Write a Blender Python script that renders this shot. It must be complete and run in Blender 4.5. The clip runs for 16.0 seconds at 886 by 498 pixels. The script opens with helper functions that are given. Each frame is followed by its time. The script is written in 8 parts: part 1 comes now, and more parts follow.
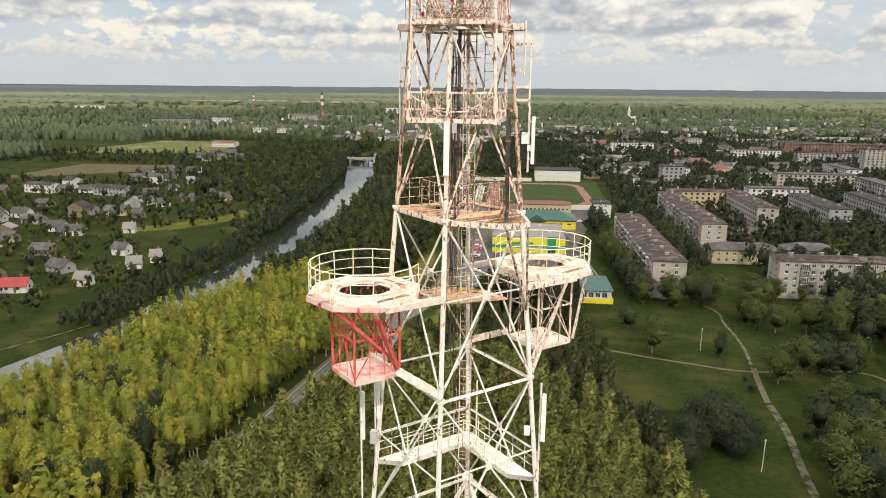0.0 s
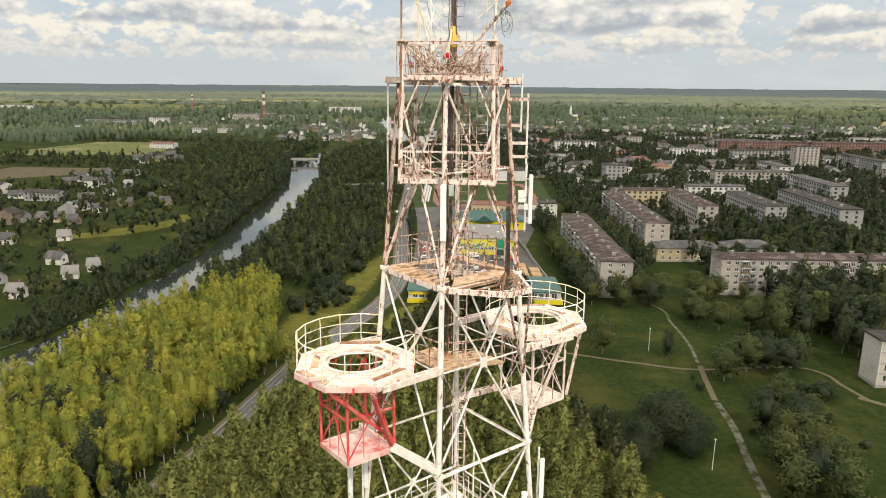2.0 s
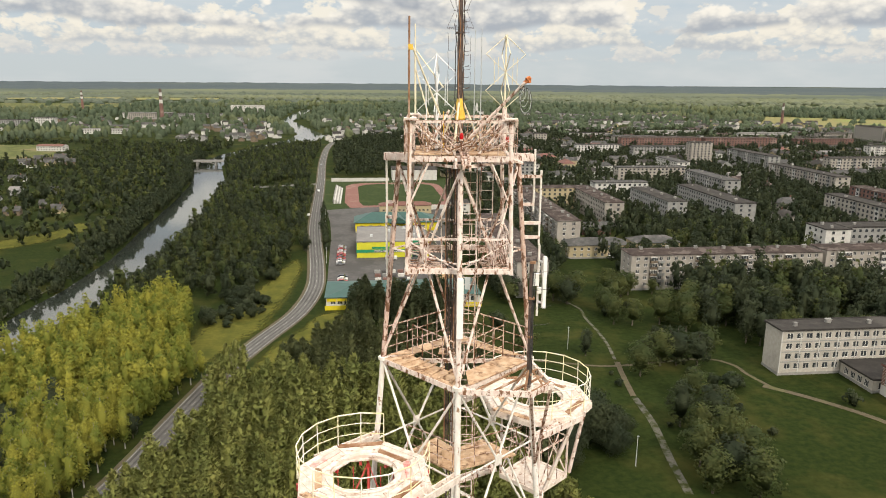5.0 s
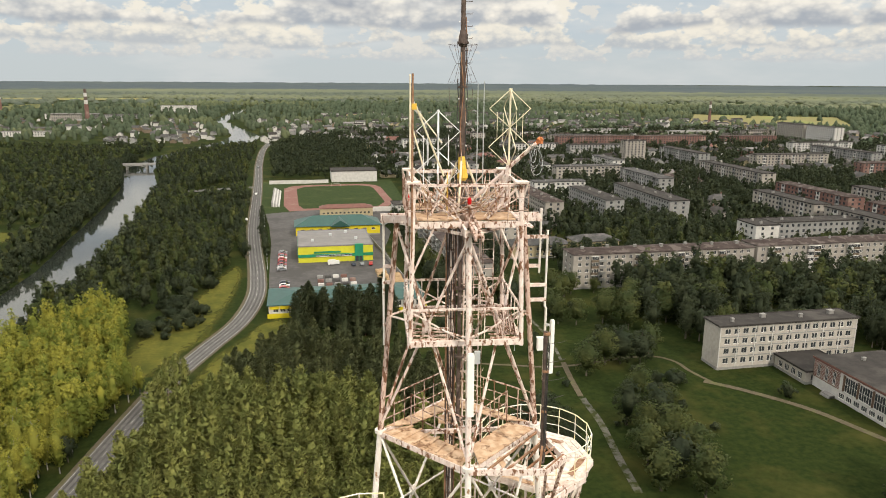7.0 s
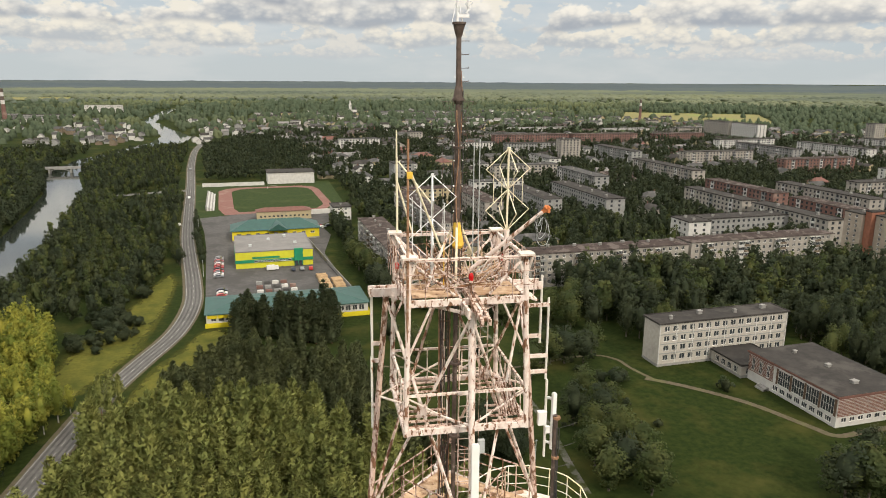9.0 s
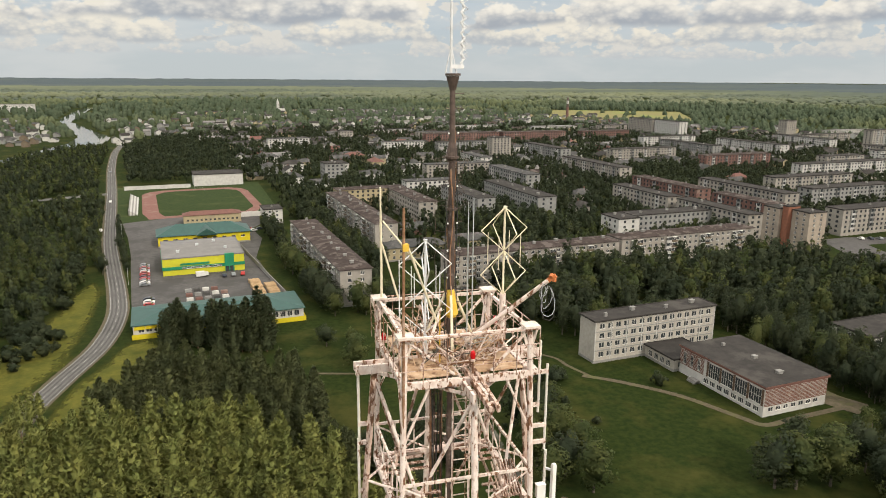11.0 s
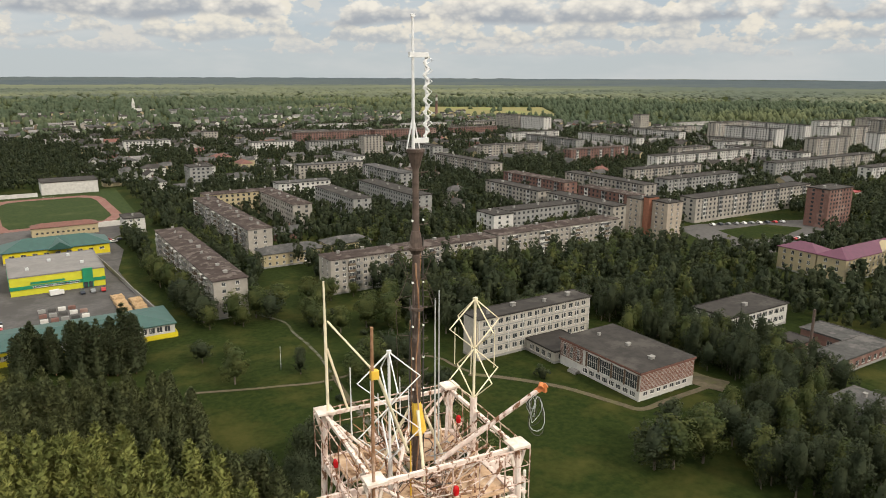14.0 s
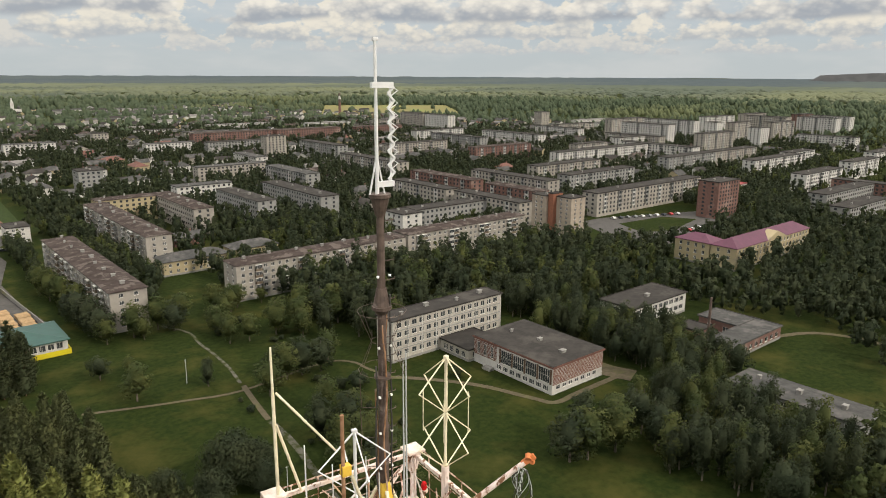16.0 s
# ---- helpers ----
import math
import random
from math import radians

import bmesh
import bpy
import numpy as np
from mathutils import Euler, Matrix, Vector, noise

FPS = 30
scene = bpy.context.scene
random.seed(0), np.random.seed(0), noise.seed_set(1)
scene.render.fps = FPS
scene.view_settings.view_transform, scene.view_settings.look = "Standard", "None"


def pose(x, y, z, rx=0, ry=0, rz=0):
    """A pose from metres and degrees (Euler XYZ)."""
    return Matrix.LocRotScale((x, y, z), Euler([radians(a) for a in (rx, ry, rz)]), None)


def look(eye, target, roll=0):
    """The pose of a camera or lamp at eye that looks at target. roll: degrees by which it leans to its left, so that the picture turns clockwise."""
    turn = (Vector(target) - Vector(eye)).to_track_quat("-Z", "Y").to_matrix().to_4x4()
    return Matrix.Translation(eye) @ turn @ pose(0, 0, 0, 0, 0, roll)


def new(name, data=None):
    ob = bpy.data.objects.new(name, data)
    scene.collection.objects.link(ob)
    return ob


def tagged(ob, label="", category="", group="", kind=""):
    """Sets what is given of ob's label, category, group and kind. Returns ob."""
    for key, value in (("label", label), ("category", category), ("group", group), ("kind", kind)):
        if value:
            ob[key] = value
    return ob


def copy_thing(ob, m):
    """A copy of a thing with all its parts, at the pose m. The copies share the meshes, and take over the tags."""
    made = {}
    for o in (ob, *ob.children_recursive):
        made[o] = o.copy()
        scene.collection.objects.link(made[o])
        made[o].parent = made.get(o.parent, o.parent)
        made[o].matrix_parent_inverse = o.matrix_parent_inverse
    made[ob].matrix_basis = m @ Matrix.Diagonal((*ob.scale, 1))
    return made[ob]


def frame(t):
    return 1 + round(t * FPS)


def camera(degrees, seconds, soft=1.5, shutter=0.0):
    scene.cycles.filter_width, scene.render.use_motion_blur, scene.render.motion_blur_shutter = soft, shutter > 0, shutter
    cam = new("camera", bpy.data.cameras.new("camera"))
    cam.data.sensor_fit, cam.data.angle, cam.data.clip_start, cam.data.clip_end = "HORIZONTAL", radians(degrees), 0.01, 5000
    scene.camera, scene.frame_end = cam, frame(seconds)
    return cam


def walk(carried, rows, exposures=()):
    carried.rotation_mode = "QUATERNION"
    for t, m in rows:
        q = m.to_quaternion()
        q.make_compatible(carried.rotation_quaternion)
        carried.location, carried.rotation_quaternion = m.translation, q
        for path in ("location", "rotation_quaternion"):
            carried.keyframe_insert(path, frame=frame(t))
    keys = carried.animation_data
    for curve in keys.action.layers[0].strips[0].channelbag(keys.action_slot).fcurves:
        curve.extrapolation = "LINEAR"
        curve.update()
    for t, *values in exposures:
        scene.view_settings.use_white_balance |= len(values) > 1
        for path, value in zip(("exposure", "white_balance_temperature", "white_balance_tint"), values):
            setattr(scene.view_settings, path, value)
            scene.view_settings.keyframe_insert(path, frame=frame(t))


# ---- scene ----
cam = camera(63.5, 16.0, soft=1.0)
PATH = [
    (0, (-2.85, -30.438, 79.108), (-3.028, -28.497, 78.66), 0.5),
    (0.5, (-3.271, -30.082, 79.576), (-3.412, -28.138, 79.127), 0.5),
    (1, (-3.71, -29.611, 80.01), (-3.814, -27.665, 79.561), 0.5),
    (1.5, (-4.139, -29.116, 80.433), (-4.204, -27.169, 79.983), 0.5),
    (2, (-4.56, -28.697, 80.898), (-4.587, -26.749, 80.446), 0.5),
    (2.5, (-4.991, -28.199, 81.258), (-4.978, -26.252, 80.804), 0.6),
    (3, (-5.447, -27.76, 81.634), (-5.393, -25.813, 81.179), 0.6),
    (3.5, (-5.957, -27.384, 82.015), (-5.86, -25.439, 81.561), 0.5),
    (4, (-6.479, -26.87, 82.378), (-6.338, -24.928, 81.922), 0.5),
    (6.5, (-8.595, -24.504, 84.225), (-8.248, -22.589, 83.765), 0.4),
    (7, (-8.891, -23.904, 84.586), (-8.501, -21.998, 84.125), 0.4),
    (7.5, (-9.141, -23.347, 84.938), (-8.71, -21.449, 84.476), 0.4),
    (8, (-9.376, -22.73, 85.294), (-8.901, -20.843, 84.832), 0.4),
    (8.5, (-9.602, -22.191, 85.653), (-9.084, -20.315, 85.189), 0.4),
    (9, (-9.766, -21.523, 85.98), (-9.21, -19.659, 85.515), 0.4),
    (11.5, (-10.584, -18.758, 87.413), (-9.805, -16.977, 86.942), 0.4),
    (12, (-10.666, -18.137, 87.661), (-9.841, -16.377, 87.189), 0.3),
    (12.5, (-10.749, -17.553, 87.888), (-9.872, -15.819, 87.415), 0.3),
    (13, (-10.752, -16.938, 88.092), (-9.821, -15.233, 87.617), 0.3),
    (13.5, (-10.73, -16.374, 88.278), (-9.743, -14.701, 87.803), 0.3),
    (14, (-10.675, -15.847, 88.426), (-9.634, -14.207, 87.95), 0.3),
    (14.5, (-10.625, -15.376, 88.57), (-9.53, -13.772, 88.091), 0.2),
    (15, (-10.55, -14.871, 88.683), (-9.404, -13.303, 88.205), 0.3),
    (15.5, (-10.481, -14.322, 88.791), (-9.283, -12.794, 88.311), 0.3),
    (16, (-10.436, -13.785, 88.897), (-9.188, -12.297, 88.417), 0.3),
]
walk(cam, [(t, look(eye, target, roll)) for t, eye, target, roll in PATH], [(0.0, 0.03), (5.0, -0.02), (10.0, -0.1), (16.0, -0.17)])

# ---- world, sun, exposure ----
SUN_FROM = Vector((0.25, -0.75, 0.61)).normalized()
world = bpy.data.worlds.new("sky")
world.use_nodes = True
scene.world = world
SKY_STRENGTH = 0.09
CLOUD_GAIN = 1.02


def build_sky():
    nt = world.node_tree
    nt.nodes.clear()
    N, L = nt.nodes.new, nt.links.new
    sky = N("ShaderNodeTexSky")
    sky.sky_type = "NISHITA"
    sky.sun_disc = False
    sky.sun_elevation = math.asin(SUN_FROM.z)
    sky.sun_rotation = math.atan2(SUN_FROM.x, SUN_FROM.y)
    sky.altitude = 100
    sky.air_density, sky.dust_density, sky.ozone_density = 1.2, 2.0, 1.2
    bg_sky = N("ShaderNodeBackground")
    L(sky.outputs[0], bg_sky.inputs[0])
    bg_sky.inputs[1].default_value = SKY_STRENGTH
    co = N("ShaderNodeTexCoord")
    sep = N("ShaderNodeSeparateXYZ")
    L(co.outputs["Generated"], sep.inputs[0])

    def math_node(op, a, b=None, clamp=False):
        n = N("ShaderNodeMath")
        n.operation, n.use_clamp = op, clamp
        for i, v in enumerate((a, b)):
            if v is None:
                continue
            if isinstance(v, (int, float)):
                n.inputs[i].default_value = v
            else:
                L(v, n.inputs[i])
        return n.outputs[0]

    def ramp(v, lo, hi):
        n = N("ShaderNodeMapRange")
        n.interpolation_type = "SMOOTHSTEP"
        n.inputs[1].default_value, n.inputs[2].default_value = lo, hi
        L(v, n.inputs[0])
        return n.outputs[0]

    def noise(scale, detail, rough, offset, flat=1.6):
        m = N("ShaderNodeMapping")
        m.inputs["Location"].default_value = offset
        m.inputs["Scale"].default_value = (1.0, 1.0, flat)
        L(co.outputs["Generated"], m.inputs[0])
        n = N("ShaderNodeTexNoise")
        n.inputs["Scale"].default_value = scale
        n.inputs["Detail"].default_value = detail
        n.inputs["Roughness"].default_value = rough
        L(m.outputs[0], n.inputs["Vector"])
        return n.outputs["Fac"], m.outputs[0]

    def billow(vec, scale):
        v = N("ShaderNodeTexVoronoi")
        v.feature = "SMOOTH_F1"
        v.inputs["Scale"].default_value = scale
        v.inputs["Detail"].default_value = 2.5
        v.inputs["Roughness"].default_value = 0.55
        v.inputs["Smoothness"].default_value = 0.25
        v.normalize = True
        L(vec, v.inputs["Vector"])
        return v.outputs["Distance"]

    def mixcol(f, a, b):
        n = N("ShaderNodeMix")
        n.data_type = "RGBA"
        L(f, n.inputs[0])
        for k, v in ((6, a), (7, b)):
            if isinstance(v, tuple):
                n.inputs[k].default_value = (*v, 1)
            else:
                L(v, n.inputs[k])
        return n.outputs[2]

    up = sep.outputs[2]
    # clear air: pale and hazy low down, soft blue-grey higher
    air = mixcol(ramp(up, 0.0, 0.09), (0.60, 0.65, 0.66), (0.55, 0.63, 0.69))
    thin, _ = noise(5.0, 4, 0.6, (7.7, 2.1, 0.4), 3.5)
    air = mixcol(math_node("MULTIPLY", ramp(thin, 0.42, 0.68), 0.55), air, (0.74, 0.75, 0.74))
    # unseen air overhead is lightened and warmed to raise the fill
    air = mixcol(ramp(up, 0.15, 0.5), air, (0.98, 0.93, 0.84))
    # rows of fair-weather cumulus, the far ones low over the horizon: flat grey bases, lit heaped tops
    rows = ((0.026, 0.030, 24.0, 95.0, 0.500, 0.10, (0.60, 0.63, 0.65), (0.80, 0.77, 0.71)),
            (0.043, 0.040, 14.0, 60.0, 0.480, 0.10, (0.53, 0.56, 0.59), (0.97, 0.90, 0.77)),
            (0.068, 0.060, 8.5, 38.0, 0.455, 0.12, (0.42, 0.45, 0.50), (1.04, 0.97, 0.85)),
            (0.106, 0.10, 5.5, 24.0, 0.425, 0.10, (0.34, 0.37, 0.43), (1.1, 1.05, 0.95)),
            (0.19, 0.17, 4.5, 16.0, 0.42, 0.10, (0.44, 0.47, 0.52), (1.05, 1.0, 0.9)))
    colour = air
    for k, (base, tall, scale, puff, need, grow, dark, bright) in enumerate(rows):
        off = (3.1 + 1.9 * k, 1.7 + 2.3 * k, 0.37 * k)
        shape, vec = noise(scale, 5, 0.52, off)
        wob, _ = noise(scale * 0.6, 2, 0.5, (off[1], off[0], 0.2), 0.3)
        lump = billow(vec, puff)
        level = math_node("ADD", up, math_node("MULTIPLY", math_node("SUBTRACT", wob, 0.5), tall * 0.8))
        t = math_node("DIVIDE", math_node("SUBTRACT", level, base), tall)
        body = math_node("SUBTRACT", math_node("SUBTRACT", shape, math_node("MULTIPLY", lump, 0.17)), math_node("MULTIPLY", t, grow))
        mask = math_node("MULTIPLY", ramp(body, need - 0.13, need - 0.075), ramp(t, -0.1, 0.06))
        depth = math_node("SUBTRACT", body, need - 0.13)
        lit = math_node("ADD", math_node("ADD", math_node("MULTIPLY", t, 1.1), 0.1), math_node("MULTIPLY", math_node("SUBTRACT", 0.42, lump), 2.2))
        lit = math_node("SUBTRACT", lit, math_node("MULTIPLY", depth, 1.6))
        colour = mixcol(math_node("MULTIPLY", mask, 0.94), colour, mixcol(ramp(lit, 0.0, 0.95), dark, bright))
    bg_cloud = N("ShaderNodeBackground")
    L(colour, bg_cloud.inputs[0])
    # the sky overhead, out of view, is brightened as added fill light
    L(math_node("ADD", math_node("MULTIPLY", ramp(up, 0.15, 0.6), 1.75), CLOUD_GAIN), bg_cloud.inputs[1])
    mix = N("ShaderNodeMixShader")
    L(math_node("ADD", math_node("MULTIPLY", ramp(up, 0.2, 0.5), -0.25), 0.93), mix.inputs[0])
    L(bg_sky.outputs[0], mix.inputs[1])
    L(bg_cloud.outputs[0], mix.inputs[2])
    out = N("ShaderNodeOutputWorld")
    L(mix.outputs[0], out.inputs[0])


build_sky()
sun_data = bpy.data.lights.new("sun", "SUN")
sun_data.energy, sun_data.angle, sun_data.color = 2.9, radians(0.6), (1.0, 0.89, 0.74)
sun = new("sun", sun_data)
sun.matrix_world = look(SUN_FROM * 3000, (0, 0, 0))

# ---- materials ----
MATS = {}


def mat(name, c1, c2, scale=1.0, rough=0.8, bump=0.0, c3=None, scale3=0.1, cover3=0.5, metal=0.0, spread=0.12, vary=0.0, stretch=(1, 1, 1), soft3=0.12, world_space=False, spec=0.3):
    """Two-scale noise colour: c1..c2 fine grain, c3 patches of a larger scale."""
    m = bpy.data.materials.new(name)
    m.use_nodes = True
    nt = m.node_tree
    N, L = nt.nodes.new, nt.links.new
    b = nt.nodes["Principled BSDF"]
    b.inputs["Roughness"].default_value = rough
    b.inputs["Metallic"].default_value = metal
    b.inputs["Specular IOR Level"].default_value = spec
    if world_space:
        vec = N("ShaderNodeNewGeometry").outputs["Position"]
    else:
        vec = N("ShaderNodeTexCoord").outputs["Object"]
    mp = N("ShaderNodeMapping")
    mp.inputs["Scale"].default_value = stretch
    L(vec, mp.inputs[0])
    vec = mp.outputs[0]

    def noise_fac(s, detail=5, rgh=0.6):
        n = N("ShaderNodeTexNoise")
        n.inputs["Scale"].default_value = s
        n.inputs["Detail"].default_value = detail
        n.inputs["Roughness"].default_value = rgh
        L(vec, n.inputs["Vector"])
        return n.outputs["Fac"]

    def rng(v, lo, hi):
        n = N("ShaderNodeMapRange")
        n.inputs[1].default_value, n.inputs[2].default_value = lo, hi
        L(v, n.inputs[0])
        return n.outputs[0]

    def mixc(f, a, c):
        n = N("ShaderNodeMix")
        n.data_type = "RGBA"
        L(f, n.inputs[0])
        for i, v in ((6, a), (7, c)):
            if isinstance(v, tuple):
                n.inputs[i].default_value = (*v, 1)
            else:
                L(v, n.inputs[i])
        return n.outputs[2]

    fine = noise_fac(scale)
    col = mixc(rng(fine, 0.5 - spread, 0.5 + spread), c1, c2)
    if c3:
        big = noise_fac(scale3, 6, 0.62)
        col = mixc(rng(big, cover3 - soft3 / 2, cover3 + soft3 / 2), c3, col)
    if vary:
        oi = N("ShaderNodeObjectInfo")
        h = N("ShaderNodeHueSaturation")
        n = N("ShaderNodeMapRange")
        n.inputs[3].default_value, n.inputs[4].default_value = 1 - vary, 1 + vary
        L(oi.outputs["Random"], n.inputs[0])
        L(n.outputs[0], h.inputs["Value"])
        L(col, h.inputs["Color"])
        col = h.outputs[0]
    L(col, b.inputs["Base Color"])
    if bump:
        bp = N("ShaderNodeBump")
        bp.inputs["Strength"].default_value = 0.6
        bp.inputs["Distance"].default_value = bump
        L(fine, bp.inputs["Height"])
        L(bp.outputs[0], b.inputs["Normal"])
    MATS[name] = m
    return m


def leaf_mat(name, c1, c2, c3, spread=0.12):
    """Foliage: tint by leaf island, by tree (a slow noise in space)."""
    m = bpy.data.materials.new(name)
    m.use_nodes = True
    nt = m.node_tree
    N, L = nt.nodes.new, nt.links.new
    b = nt.nodes["Principled BSDF"]
    b.inputs["Roughness"].default_value = 0.75
    b.inputs["Specular IOR Level"].default_value = 0.15
    geo = N("ShaderNodeNewGeometry")
    n = N("ShaderNodeTexNoise")
    n.inputs["Scale"].default_value = 0.16
    n.inputs["Detail"].default_value = 2
    L(geo.outputs["Position"], n.inputs["Vector"])
    r = N("ShaderNodeMapRange")
    r.inputs[1].default_value, r.inputs[2].default_value = 0.5 - spread, 0.5 + spread
    L(n.outputs["Fac"], r.inputs[0])
    a = N("ShaderNodeMix")
    a.data_type = "RGBA"
    L(r.outputs[0], a.inputs[0])
    a.inputs[6].default_value, a.inputs[7].default_value = (*c1, 1), (*c2, 1)
    c = N("ShaderNodeMix")
    c.data_type = "RGBA"
    k = N("ShaderNodeMath")
    k.operation = "MULTIPLY"
    k.inputs[1].default_value = 0.65
    L(geo.outputs["Random Per Island"], k.inputs[0])
    L(k.outputs[0], c.inputs[0])
    L(a.outputs[2], c.inputs[6])
    c.inputs[7].default_value = (*c3, 1)
    L(c.outputs[2], b.inputs["Base Color"])
    tr = N("ShaderNodeBsdfTranslucent")
    L(c.outputs[2], tr.inputs[0])
    mx = N("ShaderNodeMixShader")
    mx.inputs[0].default_value = 0.4
    L(b.outputs[0], mx.inputs[1])
    L(tr.outputs[0], mx.inputs[2])
    L(mx.outputs[0], nt.nodes["Material Output"].inputs[0])
    MATS[name] = m
    return m


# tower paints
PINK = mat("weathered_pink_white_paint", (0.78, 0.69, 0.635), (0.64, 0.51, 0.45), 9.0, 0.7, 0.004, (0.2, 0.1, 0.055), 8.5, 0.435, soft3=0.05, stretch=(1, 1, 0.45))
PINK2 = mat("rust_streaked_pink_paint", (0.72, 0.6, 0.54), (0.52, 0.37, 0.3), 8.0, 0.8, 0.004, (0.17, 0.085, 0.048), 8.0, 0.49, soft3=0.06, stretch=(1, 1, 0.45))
WHITE = mat("white_tower_paint", (0.76, 0.73, 0.69), (0.65, 0.61, 0.55), 6.0, 0.6, 0.003, (0.28, 0.17, 0.1), 7.0, 0.385, soft3=0.05, stretch=(1, 1, 0.45))
RED = mat("red_tower_paint", (0.52, 0.05, 0.05), (0.62, 0.14, 0.12), 3.0, 0.6, 0.004, (0.7, 0.52, 0.47), 1.4, 0.36, soft3=0.1)
PINKRED = mat("faded_red_floor_paint", (0.66, 0.42, 0.38), (0.72, 0.56, 0.5), 3.0, 0.8, 0.004, (0.55, 0.16, 0.14), 1.6, 0.4, soft3=0.15)
RUST = mat("rusty_steel", (0.2, 0.1, 0.05), (0.34, 0.2, 0.12), 5.0, 0.9, 0.004, (0.5, 0.38, 0.3), 1.8, 0.38)
DECK = mat("rusty_deck_plate", (0.6, 0.44, 0.3), (0.44, 0.28, 0.165), 4.5, 0.85, 0.004, (0.2, 0.11, 0.06), 3.2, 0.42, soft3=0.1)
DECKW = mat("white_deck_paint", (0.74, 0.67, 0.61), (0.58, 0.48, 0.41), 5.0, 0.75, 0.004, (0.33, 0.2, 0.125), 3.6, 0.37, soft3=0.08)
POLE = mat("brown_mast_steel", (0.065, 0.046, 0.038), (0.11, 0.08, 0.066), 7.0, 0.65, 0.003, (0.2, 0.16, 0.14), 5.0, 0.37)
YELLOW = mat("yellow_mast_paint", (0.75, 0.5, 0.07), (0.62, 0.38, 0.05), 4.0, 0.6)
CREAM = mat("cream_yellow_antenna_paint", (0.76, 0.7, 0.52), (0.68, 0.6, 0.44), 4.0, 0.6)
GALV = mat("galvanised_white_metal", (0.78, 0.78, 0.78), (0.66, 0.67, 0.68), 5.0, 0.45, metal=0.2)
PANEL = mat("antenna_panel_plastic", (0.82, 0.82, 0.8), (0.77, 0.77, 0.74), 2.0, 0.4)
GREYBOX = mat("grey_equipment_box", (0.45, 0.47, 0.47), (0.38, 0.4, 0.4), 3.0, 0.5)
CABLE = mat("black_cable", (0.03, 0.03, 0.03), (0.06, 0.055, 0.05), 5.0, 0.6)
REDGLASS = mat("red_lamp_glass", (0.55, 0.01, 0.015), (0.45, 0.008, 0.01), 3.0, 0.25)
ORANGE = mat("orange_hook_paint", (0.6, 0.2, 0.06), (0.45, 0.15, 0.06), 5.0, 0.7)
RAILY = mat("pale_yellow_rail_paint", (0.72, 0.64, 0.34), (0.74, 0.68, 0.5), 3.0, 0.65, c3=(0.76, 0.72, 0.66), scale3=1.0, cover3=0.5)


